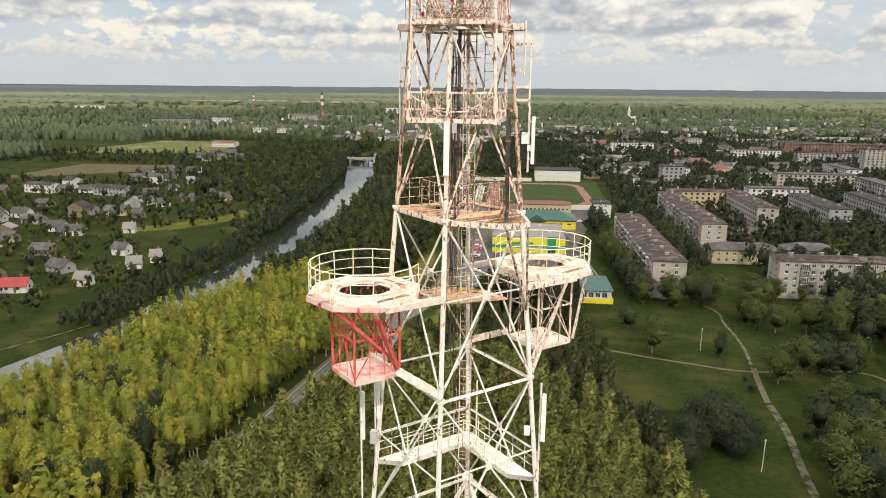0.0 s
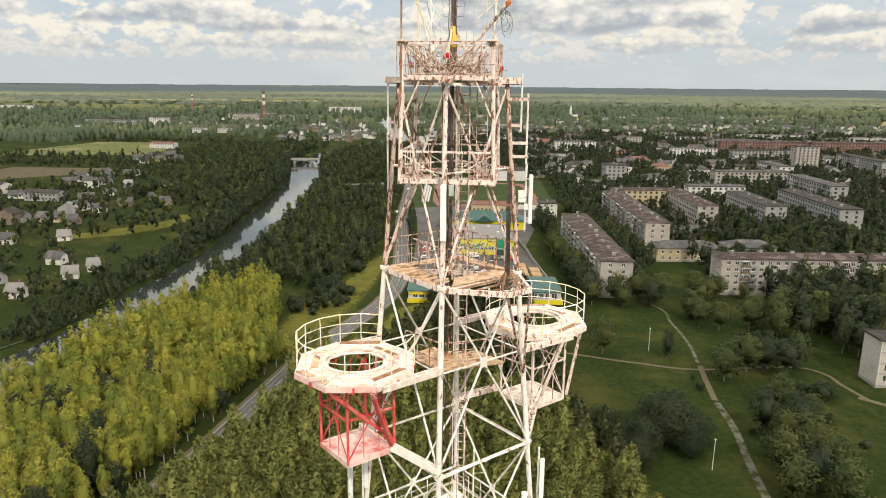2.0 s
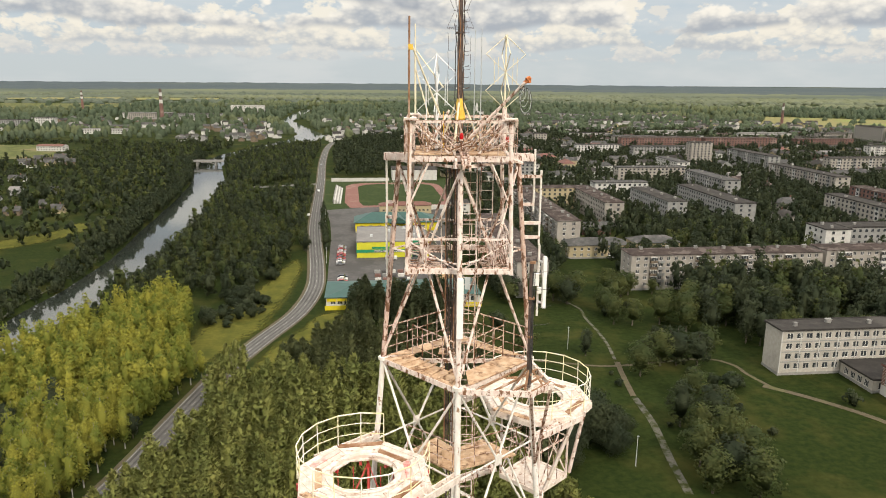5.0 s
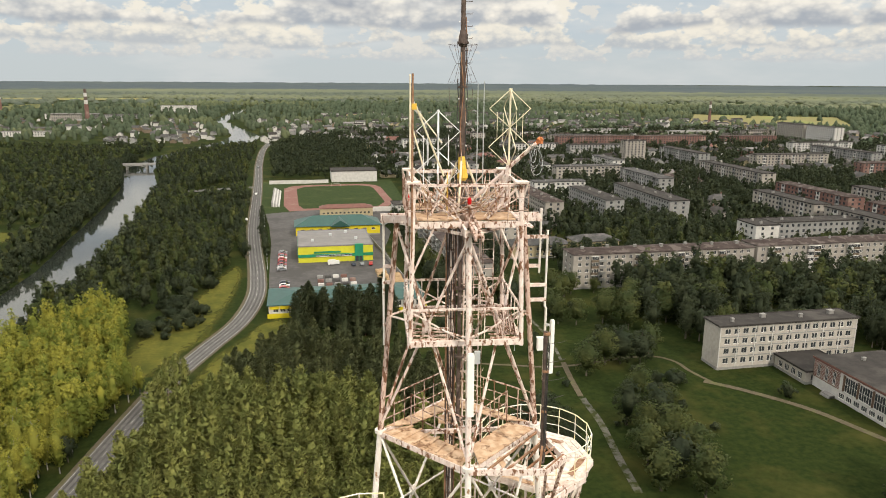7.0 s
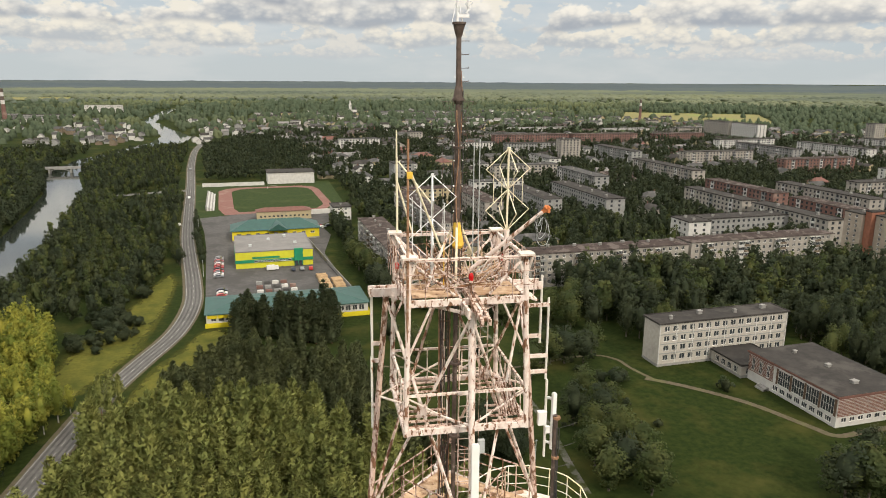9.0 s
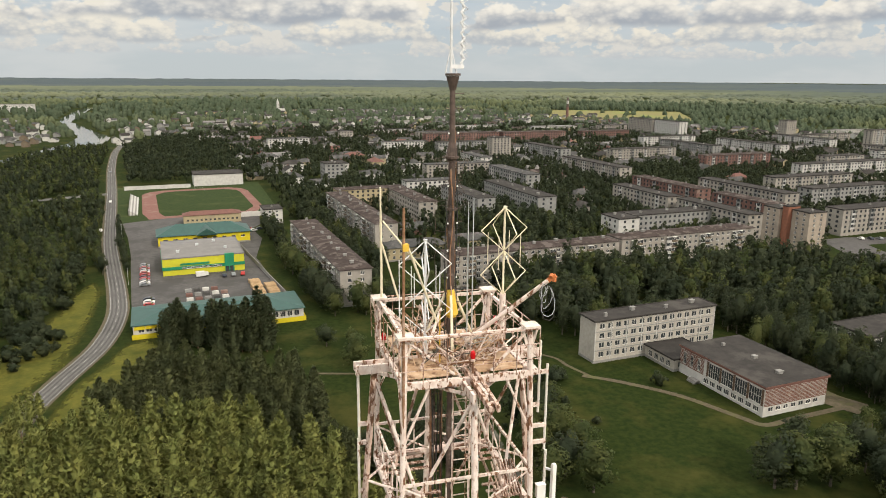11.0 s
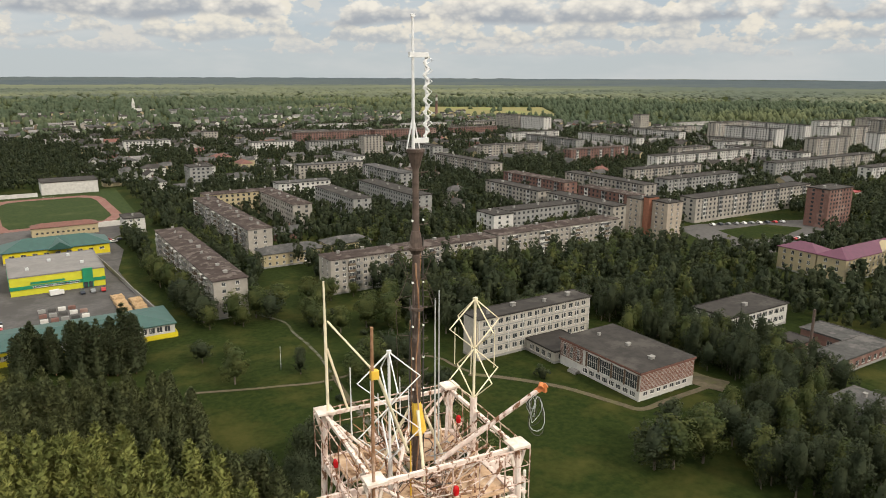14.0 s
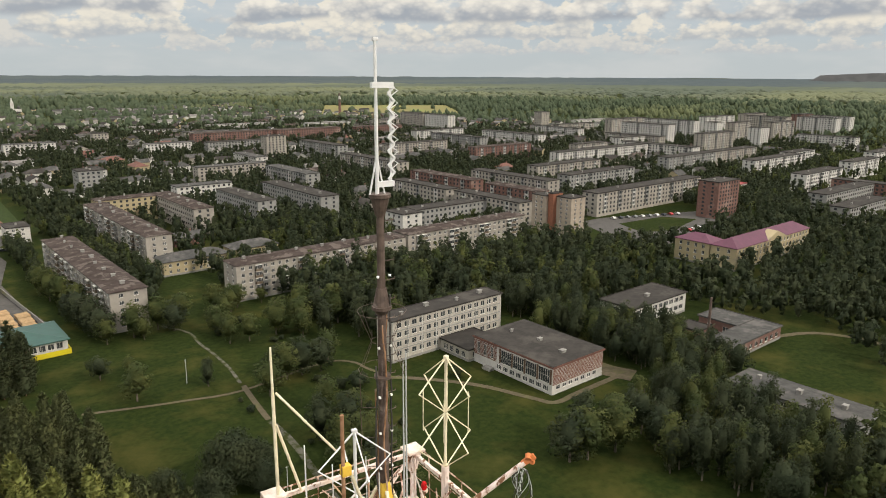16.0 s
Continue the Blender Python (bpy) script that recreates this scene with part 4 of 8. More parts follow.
for i in range(9):
    b = MB()
    y = -1.3 + i * 0.07
    b.beam((1.25, y * 0.9 + 0.2, 81.05), (1.75, y * 0.9 + 0.1, 80.9), 0.03, 0.05)
    part("grille_bar", b, PINK, tower)
for p, q in (((-0.3, -1.34, 81.2), (-1.3, -1.34, 82.0)), ((0.5, -1.34, 81.2), (1.28, -1.34, 82.0)), ((-1.34, -0.9, 82.0), (-1.34, 0.2, 81.2)), ((-0.9, -0.9, 81.2), (-0.3, -0.3, 82.3)), ((0.95, 0.7, 81.2), (1.3, 1.3, 82.0)), ((0.6, 1.3, 81.3), (1.3, 1.34, 82.0)), ((-1.3, 1.2, 82.0), (-0.4, 0.3, 81.2)), ((-1.3, 1.0, 82.05), (-0.75, -0.1, 81.3))):
    b = MB()
    b.tube(p, q, 0.032, n=6)
    part("head_brace", b, PINK, tower)
for k in (-0.06, 0.06):
    for z0, z1, x in ((78.2, 80.9, 0.9),):
        b = MB()
        b.tube((x + 3 * k, 1.0, z0), (x + 3 * k, 1.0, z1), 0.018, n=6)
        part("ladder_stile", b, PINK, box)
for i in range(9):
    b = MB()
    b.tube((0.72, 1.0, 78.4 + 0.29 * i), (1.08, 1.0, 78.4 + 0.29 * i), 0.012, n=5)
    part("ladder_rung", b, PINK, box)

# ---- antennas and gear on the tower (things of their own) ----
def gear(name, label, category, group=""):
    return thing(name, label, category, TOWER_AT, group)


# central mast
mast = gear("antenna_mast", "dark brown tubular antenna mast with flanges and step irons", "mast")
b = MB()
b.tube((0, 0, 81.0), (0, 0, 84.4), 0.085, 0.075, n=14)
part("lower_tube", b, POLE, mast)
b = MB()
b.tube((0, 0, 84.4), (0, 0, 87.15), 0.07, 0.055, n=14)
part("upper_tube", b, POLE, mast)
for z, r in ((85.5, 0.15), (84.4, 0.13), (87.18, 0.16)):
    b = MB()
    b.tube((0, 0, z - 0.025), (0, 0, z + 0.025), r, n=16)
    if z == 87.18:
        b.tube((0, 0, z - 0.3), (0, 0, z - 0.03), 0.07, 0.14, n=12)
    elif z == 85.5:
        b.tube((0, 0, z + 0.02), (0, 0, z + 0.3), 0.13, 0.075, n=12)
        b.tube((0, 0, z - 0.1), (0, 0, z - 0.02), 0.085, 0.13, n=12)
    part("flange", b, POLE, mast, "wide bolted flange")
for i in range(17):
    b = MB()
    z = 82.0 + i * 0.3
    b.path([(0.06, 0.02, z), (0.24, 0.03, z), (0.24, 0.03, z + 0.03)], 0.008, 5)
    part("step_iron", b, POLE, mast)
for i in range(5):
    b = MB()
    a = i * 1.25 + 2.0
    b.path([((0.11 + rng.uniform(0, 0.03)) * math.cos(a + 0.25 * math.sin(z * 3)), (0.11 + rng.uniform(0, 0.03)) * math.sin(a + 0.25 * math.sin(z * 3)), z) for z in np.arange(81.3, 84.3 + 0.5 * i, 0.22)], 0.014, 5)
    part("feeder_cable", b, CABLE if i % 2 else RUST, mast, "feeder cable tied to the mast")
for z in (82.9, 83.5, 84.1, 84.9, 86.0):
    for sx in (-1, 1):
        b = MB()
        b.box((sx * 0.1, -0.08, z), (0.026, 0.04, 0.028))
        part("clamp", b, PANEL, mast, "small white cable clamp")
b = MB()
b.tube((0.02, -0.02, 81.98), (0.02, -0.02, 82.06), 0.1, 0.155, n=12)
b.tube((0.02, -0.02, 82.06), (0.0, 0.0, 82.62), 0.155, 0.08, n=12)
part("base_cone", b, YELLOW, mast, "yellow painted conical base")
for a in (0.4, 2.4, 4.5):
    b = MB()
    b.tube((0.12 * math.cos(a), 0.12 * math.sin(a), 82.5), (0.75 * math.cos(a), 0.75 * math.sin(a), 81.2), 0.03, n=6)
    part("mast_stay", b, CREAM, mast)
for k in range(6):
    b = MB()
    a = k * math.pi / 3
    b.path([(r * math.cos(a), r * math.sin(a), z) for z, r in ((84.52, 0.37), (84.98, 0.17), (85.45, 0.37))], 0.0045, 4)
    part("basket_wire", b, POLE, mast, "thin wire of an hourglass basket")
for z, r in ((84.52, 0.37), (84.98, 0.17), (85.45, 0.37)):
    b = MB()
    b.path([(r * math.cos(a), r * math.sin(a), z) for a in np.linspace(0, 2 * math.pi, 13)], 0.0045, 4)
    part("basket_ring", b, POLE, mast)
for z in (82.9, 83.4, 83.9):
    b = MB()
    b.path([(-0.1, 0, z), (-0.32, 0.1, z + 0.02), (-0.34, 0.1, z + 0.5)], 0.006, 4)
    b.path([(0.1, 0.05, z), (0.3, 0.35, z + 0.02), (0.31, 0.36, z + 0.45)], 0.006, 4)
    part("dipole_wire", b, POLE, mast)

# twin rod antenna on the mast head
head = gear("twin_rod_antenna", "white twin rod antenna with a zigzag element on the mast head", "antenna")
b = MB()
b.tube((-0.04, 0, 87.2), (-0.04, 0, 89.33), 0.03, 0.022, n=8)
b.box((-0.04, 0, 89.33), (0.07, 0.05, 0.05))
part("rod", b, GALV, head)
b = MB()
for i in range(13):
    z0, z1 = 87.4 + i * 0.1, 87.5 + i * 0.1
    b.beam((0.2 + (0.05 if i % 2 else -0.05), 0, z0), (0.2 + (-0.05 if i % 2 else 0.05), 0, z1), 0.03)
b.tube((0.2, 0.02, 87.35), (0.2, 0.02, 88.72), 0.016, n=6)
part("zigzag_element", b, GALV, head)
for i in range(7):
    z = 87.55 + i * 0.17
    b = MB()
    b.path([(0.2, 0, z), (0.31, 0, z + 0.07), (0.2, 0, z + 0.14)], 0.009, 4)
    part("side_loop", b, GALV, head)
b = MB()
b.box((0.06, 0, 88.72), (0.34, 0.06, 0.08))
b.box((0.1, 0, 87.34), (0.26, 0.06, 0.08))
part("cross_bar", b, GALV, head)
for k in (-1, 1):
    b = MB()
    b.tube((-0.04 + k * 0.12, 0.0, 87.2), (-0.04, 0, 87.75), 0.014, n=5)
    part("foot_stay", b, GALV, head)


def rhombus_antenna(name, label, cx, cy, tops, half, material, z_foot, yaw, foot_r, foot_mat):
    ant = gear(name, label, "antenna", "rhombus antennas")
    b = MB()
    b.tube((cx, cy, z_foot), (cx, cy, tops[0]), 0.026, n=8)
    part("mast_tube", b, material, ant)
    b = MB()
    b.tube((cx, cy, 81.15), (cx, cy, z_foot + 0.05), foot_r, n=10)
    part("foot_tube", b, foot_mat, ant)
    for z1, z0 in zip(tops[:-1], tops[1:]):
        zm = (z0 + z1) / 2
        for k in range(2):
            a = yaw + k * math.pi / 2
            c, s = math.cos(a) * half, math.sin(a) * half
            b = MB()
            ring_ = [(cx, cy, z1), (cx + c, cy + s, zm), (cx, cy, z0), (cx - c, cy - s, zm), (cx, cy, z1)]
            b.path(ring_, 0.0145, 6)
            part("rhombus_loop", b, material, ant)
    for k in range(4):
        a = yaw + math.pi / 4 + k * math.pi / 2
        b = MB()
        zt = (tops[0] + tops[1]) / 2 + 0.1
        zb = tops[1] - 0.35
        b.tube((cx + 0.38 * math.cos(a), cy + 0.38 * math.sin(a), zt - 0.2), (cx + 0.38 * math.cos(a), cy + 0.38 * math.sin(a), zb), 0.009, n=4)
        part("coupling_wire", b, material, ant)
    b = MB()
    b.box((cx, cy, tops[0] + 0.01), (0.075, 0.06, 0.04), yaw)
    part("top_plate", b, material, ant)
    return ant


rhombus_antenna("rhombus_antenna", "cream-yellow antenna of stacked rhombus loops on a post", 1.3, 0.2, [84.34, 83.35, 82.33], 0.57, CREAM, 82.3, 0.12, 0.07, PINK)
rhombus_antenna("rhombus_antenna", "white antenna of crossed rhombus loops on a post", -0.65, -0.3, [83.8, 82.78, 81.76], 0.56, GALV, 81.7, -0.12, 0.04, GALV)

# corner masts
m1 = gear("corner_mast", "slim cream mast with a slanting stay on a deck corner", "mast")
b = MB()
b.tube((-1.29, 1.27, 82.1), (-1.29, 1.27, 83.9), 0.03, n=8)
b.tube((-1.29, 1.27, 83.9), (-1.29, 1.27, 84.72), 0.024, 0.018, n=8)
part("mast_tube", b, CREAM, m1)
for p, q, r in (((-1.25, 1.25, 83.95), (-0.45, 0.75, 82.9), 0.02), ((-1.27, 1.25, 83.4), (-0.9, 1.25, 82.1), 0.025)):
    b = MB()
    b.tube(p, q, r, n=6)
    part("stay", b, CREAM, m1)
m2 = gear("corner_mast", "rusty brown mast with a yellow clamp on a deck corner", "mast")
b = MB()
b.tube((-1.4, -1.42, 79.8), (-1.36, -1.4, 84.72), 0.032, 0.026, n=8)
part("mast_tube", b, RUST, m2)
b = MB()
b.box((-1.33, -1.4, 83.95), (0.12, 0.1, 0.14))
part("clamp", b, YELLOW, m2)
b = MB()
b.tube((-1.3, -1.38, 84.0), (-0.55, -0.85, 82.2), 0.025, n=6)
part("stay", b, CREAM, m2)
for x, y, z0, z1, lab in ((0.42, 0.1, 81.2, 84.5, "thin grey whip antenna"), (0.62, 0.35, 81.2, 84.55, "thin grey whip antenna"), (-0.45, -0.75, 81.2, 82.3, "short yellow whip antenna"), (-0.95, 0.9, 81.2, 83.1, "thin white whip antenna")):
    w = gear("whip_antenna", lab + " on the top deck", "antenna", "whip antennas")
    b = MB()
    b.tube((x, y, z0), (x, y, z1), 0.018, 0.01, n=6)
    part("rod", b, YELLOW if "yellow" in lab else (GREYBOX if "grey" in lab else GALV), w)

# jib with its hook and hanging cables
jib = gear("jib", "slanting pale steel jib with cable loops at its tip", "jib")
b = MB()
b.tube((0.25, -0.35, 81.5), (1.68, -1.4, 83.08), 0.05, 0.045, n=8)
part("boom", b, PINK, jib)
b = MB()
b.beam((1.66, -1.38, 83.06), (1.8, -1.49, 83.2), 0.05, 0.09)
b.box((1.78, -1.47, 83.1), (0.06, 0.06, 0.07), 0.4)
b.tube((1.7, -1.46, 83.15), (1.76, -1.4, 83.19), 0.05, n=10)
part("tip_sheave", b, ORANGE, jib, "orange rusted sheave")
for i in range(8):
    b = MB()
    r = 0.1 + 0.024 * i
    cx, cy, cz = 1.58 + 0.02 * i, -1.38 + 0.02 * (i % 3), 83.0 - 1.1 * r - 0.02 * i
    b.path([(cx + r * 0.6 * math.cos(t), cy + 0.06 * math.sin(2 * t + i), cz + 1.35 * r * math.sin(t)) for t in np.linspace(0, 2 * math.pi, 14)], 0.007, 4)
    part("cable_loop", b, CABLE if i % 2 else GREYBOX, jib, "hanging loop of grey cable")
b = MB()
b.beam((0.95, -0.85, 82.3), (1.05, -1.05, 82.25), 0.02)
part("cleat", b, PINK, jib)

for x, y, z in ((0.02, -1.56, 81.72), (-1.4, 0.5, 81.5), (1.5, 1.2, 81.42)):
    lamp = gear("obstruction_lamp", "red glass obstruction lamp on the top railing", "warning lamp", "obstruction lamps")
    b = MB()
    for z0, z1, ra, rb in ((-0.12, -0.07, 0.042, 0.054), (-0.07, 0.0, 0.054, 0.052), (0.0, 0.035, 0.052, 0.036), (0.035, 0.05, 0.036, 0.012)):
        b.tube((x, y, z + z0), (x, y, z + z1), ra, rb, n=14)
    part("glass", b, REDGLASS, lamp)
    b = MB()
    b.tube((x, y, z - 0.65), (x, y, z - 0.12), 0.02, n=6)
    b.tube((x, y, z - 0.16), (x, y, z - 0.12), 0.08, n=10)
    part("stand", b, PINK2, lamp)


def panel_antenna(x, y, z0, z1, w, d, label, mast_xy=None, mast_z=None, yaw=0.0):
    ant = gear("panel_antenna", label, "antenna", "panel antennas")
    b = MB()
    b.box((x, y, (z0 + z1) / 2), (w, d, z1 - z0), yaw)
    b.box((x, y, z1 + 0.015), (w * 0.8, d * 0.8, 0.03), yaw)
    part("radome", b, PANEL, ant)
    if mast_xy:
        b = MB()
        b.tube((*mast_xy, mast_z[0]), (*mast_xy, mast_z[1]), 0.035, n=8)
        part("mount_pipe", b, WHITE, ant)
        for z in (z0 + 0.15, z1 - 0.15):
            b = MB()
            b.beam((*mast_xy, z), (x, y, z), 0.05)
            part("bracket", b, GALV, ant)
    return ant


panel_antenna(0.02, -2.28, 76.28, 77.95, 0.17, 0.09, "long white panel antenna clamped to a tower leg")
panel_antenna(2.58, -0.22, 76.5, 78.06, 0.11, 0.09, "slim white panel antenna on a tower leg", (2.42, -0.05), (76.2, 78.4), 0.3)
panel_antenna(3.33, -0.1, 66.25, 68.1, 0.16, 0.1, "white panel antenna low on the tower", (3.2, 0.0), (62.0, 68.5))
panel_antenna(-3.36, -0.9, 66.0, 67.9, 0.14, 0.12, "white panel antenna low on the tower", (-3.4, -1.0), (62.0, 68.6))
panel_antenna(-2.98, -0.1, 66.5, 68.2, 0.12, 0.14, "grey-white panel antenna on a tower leg", (-3.1, -0.15), (64.5, 68.4))
for x, y, z, s, lab in ((2.3, -0.12, 77.35, (0.22, 0.14, 0.35), "white equipment box on a tower leg"), (2.45, -0.15, 77.02, (0.12, 0.1, 0.16), "small white junction box"), (2.75, -0.3, 66.7, (0.2, 0.15, 0.3), "white equipment box low on the tower"), (-3.05, -0.5, 65.9, (0.25, 0.2, 0.5), "grey equipment box low on the tower"), (0.22, -2.0, 77.75, (0.14, 0.1, 0.3), "grey box behind a panel antenna")):
    g_ = gear("equipment_box", lab, "equipment box", "equipment boxes")
    b = MB()
    b.box((x, y, z), s)
    b.box((x, y, z + s[2] / 2 + 0.01), (s[0] * 1.08, s[1] * 1.08, 0.02))
    part("casing", b, PANEL if "white" in lab else GREYBOX, g_)


def side_frame(x, z0, z1, x_leg, zs, label):
    fr = gear("side_mount", label, "antenna mount", "side mounts")
    b = MB()
    b.tube((x, 0, z0), (x, 0, z1), 0.032, n=8)
    part("pipe", b, WHITE, fr)
    for z in zs:
        b = MB()
        b.beam((x_leg * leg_r(z) * 0.98, 0.0, z), (x * 1.01, 0.0, z), 0.07, 0.09)
        part("arm", b, PINK, fr)


side_frame(2.4, 78.4, 80.6, 1, (80.42, 79.05, 78.62), "white pipe mount on a tower leg")
side_frame(2.2, 79.4, 81.2, 1, (80.9, 79.6), "short white pipe mount on a tower leg")
side_frame(-2.08, 79.2, 81.05, -1, (80.9, 79.65), "white pipe mount on a tower leg")
side_frame(-2.1, 77.4, 79.3, -1, (79.2, 78.0), "short white pipe mount on a tower leg")
pipe = gear("pipe_antenna", "dark rusty pipe antenna with thin side rods beside a leg", "antenna")
b = MB()
b.tube((1.96, -2.16, 74.82), (1.93, -2.12, 78.45), 0.062, 0.058, n=10)
part("pipe", b, POLE, pipe)
for z in (75.2, 76.3, 77.4, 78.4):
    b = MB()
    b.tube((1.955, -2.155, z - 0.03), (1.955, -2.155, z + 0.03), 0.085, n=10)
    part("collar", b, RUST, pipe)
for a in (0.3, 2.4, 4.4):
    b = MB()
    b.beam((1.96 + 0.06 * math.cos(a), -2.16 + 0.06 * math.sin(a), 75.35), (1.96 + 0.42 * math.cos(a), -2.16 + 0.3 * math.sin(a), 74.84), 0.05)
    part("foot_stay", b, RUST, pipe, "rusty foot stay")
for k in range(3):
    b = MB()
    b.path([(1.99 + 0.035 * math.cos(k * 2 + z), -2.2 + 0.04 * math.sin(k + z * 1.7), z) for z in np.arange(74.9, 78.3, 0.25)], 0.014, 5)
    part("cable", b, CABLE, pipe)
for z in (76.6, 77.1, 77.6, 78.1):
    b = MB()
    b.path([(1.98, -2.12, z), (2.35, -2.0, z), (2.52, -1.95, z + 0.03)], 0.006, 4)
    part("side_rod", b, CABLE, pipe)
yagi = gear("yagi_antenna", "small whip antenna with cross rods above the lower walkway", "antenna")
b = MB()
b.tube((1.0, -1.2, 66.0), (1.0, -1.2, 68.9), 0.03, n=6)
part("boom", b, CREAM, yagi)
for z in (66.6, 67.0, 68.0, 68.4):
    b = MB()
    b.tube((0.95, -1.2, z), (1.45, -1.5, z + 0.25), 0.012, n=4)
    part("rod", b, CREAM, yagi)

# ---- the town ----
rng = random.Random(11)
PANELW = mat("pale_wall_panel", (0.318, 0.296, 0.262), (0.262, 0.243, 0.216), 0.35, 0.9, 0.006, (0.225, 0.208, 0.188), 0.11, 0.4, world_space=True, soft3=0.2)
SCHOOLW = mat("school_wall_tile", (0.4, 0.375, 0.33), (0.34, 0.32, 0.28), 0.9, 0.85, 0.006, (0.27, 0.255, 0.225), 0.12, 0.38, world_space=True, soft3=0.2)
GREYW = mat("grey_wall_render", (0.253, 0.253, 0.246), (0.208, 0.208, 0.199), 0.4, 0.9, 0.006, (0.169, 0.169, 0.161), 0.1, 0.38, world_space=True)
BRICKW = mat("red_brick_wall", (0.165, 0.09, 0.074), (0.132, 0.076, 0.064), 0.8, 0.9, 0.006, (0.23, 0.16, 0.135), 0.09, 0.4, world_space=True)
YELLOWW = mat("pale_yellow_render", (0.35, 0.295, 0.18), (0.31, 0.265, 0.17), 0.4, 0.9, 0.006, (0.27, 0.235, 0.165), 0.12, 0.38, world_space=True)
WHITEW = mat("white_render", (0.501, 0.493, 0.466), (0.414, 0.406, 0.389), 0.5, 0.85, 0.006, (0.346, 0.336, 0.311), 0.15, 0.36, world_space=True)
TERRACOTTA = mat("orange_red_brick", (0.25, 0.105, 0.065), (0.2, 0.088, 0.058), 0.8, 0.9, 0.006, world_space=True)
BANDW = mat("banded_facing_brick", (0.145, 0.072, 0.054), (0.185, 0.1, 0.075), 0.9, 0.9, 0.006, world_space=True)
LOGW = mat("weathered_boards", (0.125, 0.0936, 0.0663), (0.172, 0.14, 0.101), 0.8, 0.9, 0.01, world_space=True)
FELT = mat("grey_roof_felt", (0.05, 0.046, 0.043), (0.037, 0.035, 0.033), 0.4, 0.97, 0.01, (0.068, 0.063, 0.058), 0.1, 0.42, spec=0.08, world_space=True)
RUSTROOF = mat("brown_sheet_roof", (0.066, 0.052, 0.047), (0.04, 0.031, 0.028), 0.3, 0.97, 0.01, (0.105, 0.088, 0.08), 0.2, 0.44, spec=0.08, world_space=True, soft3=0.04)
SLATE = mat("grey_slate_roof", (0.078, 0.077, 0.075), (0.056, 0.056, 0.055), 0.5, 0.97, 0.01, (0.115, 0.11, 0.106), 0.15, 0.42, spec=0.08, world_space=True)
LIGHTROOF = mat("pale_membrane_roof", (0.185, 0.176, 0.168), (0.155, 0.149, 0.143), 0.3, 0.8, 0.01, (0.135, 0.129, 0.123), 0.08, 0.4, world_space=True)
REDROOF = mat("red_tin_roof", (0.257, 0.0351, 0.0351), (0.203, 0.0312, 0.0312), 0.5, 0.6, 0.01, world_space=True)
TERRAROOF = mat("brown_red_roof", (0.15, 0.07, 0.055), (0.12, 0.058, 0.047), 0.5, 0.8, 0.01, world_space=True)
VIOLETROOF = mat("plum_tin_roof", (0.105, 0.032, 0.062), (0.085, 0.028, 0.052), 0.4, 0.55, 0.01, world_space=True)
GREENROOF = mat("teal_tin_roof", (0.026, 0.076, 0.066), (0.022, 0.064, 0.056), 0.4, 0.5, 0.01, world_space=True)
SHOPY = mat("lemon_yellow_cladding", (0.5, 0.49, 0.03), (0.45, 0.43, 0.03), 0.5, 0.6, world_space=True)
SHOPG = mat("bright_green_cladding", (0.015, 0.2, 0.1), (0.015, 0.17, 0.085), 0.5, 0.6, world_space=True)
CANARY = mat("canary_yellow_paint", (0.55, 0.46, 0.015), (0.48, 0.4, 0.015), 0.5, 0.65, world_space=True)
GLASS = mat("window_glass", (0.03, 0.036, 0.04), (0.05, 0.055, 0.06), 0.6, 0.12, world_space=True, spec=0.5, vary=0.0)
FRAMEW = mat("white_window_frame", (0.6, 0.59, 0.56), (0.5, 0.49, 0.46), 2.0, 0.7, vary=0.25)
DOORM = mat("brown_door", (0.101, 0.0624, 0.039), (0.078, 0.0468, 0.0312), 2.0, 0.7)

OX, OY, OS = -700.0, -100.0, 2.0
OCC = np.zeros((760, 820), bool)


def occupy(x0, y0, x1, y1, pad=3.0):
    i0, i1 = int((y0 - pad - OY) / OS), int((y1 + pad - OY) / OS) + 1
    j0, j1 = int((x0 - pad - OX) / OS), int((x1 + pad - OX) / OS) + 1
    OCC[max(0, i0):max(0, i1), max(0, j0):max(0, j1)] = True


def free(x, y):
    i, j = int((y - OY) / OS), int((x - OX) / OS)
    return not (0 <= i < OCC.shape[0] and 0 <= j < OCC.shape[1] and OCC[i, j])


WINDOW_MESHES = {}


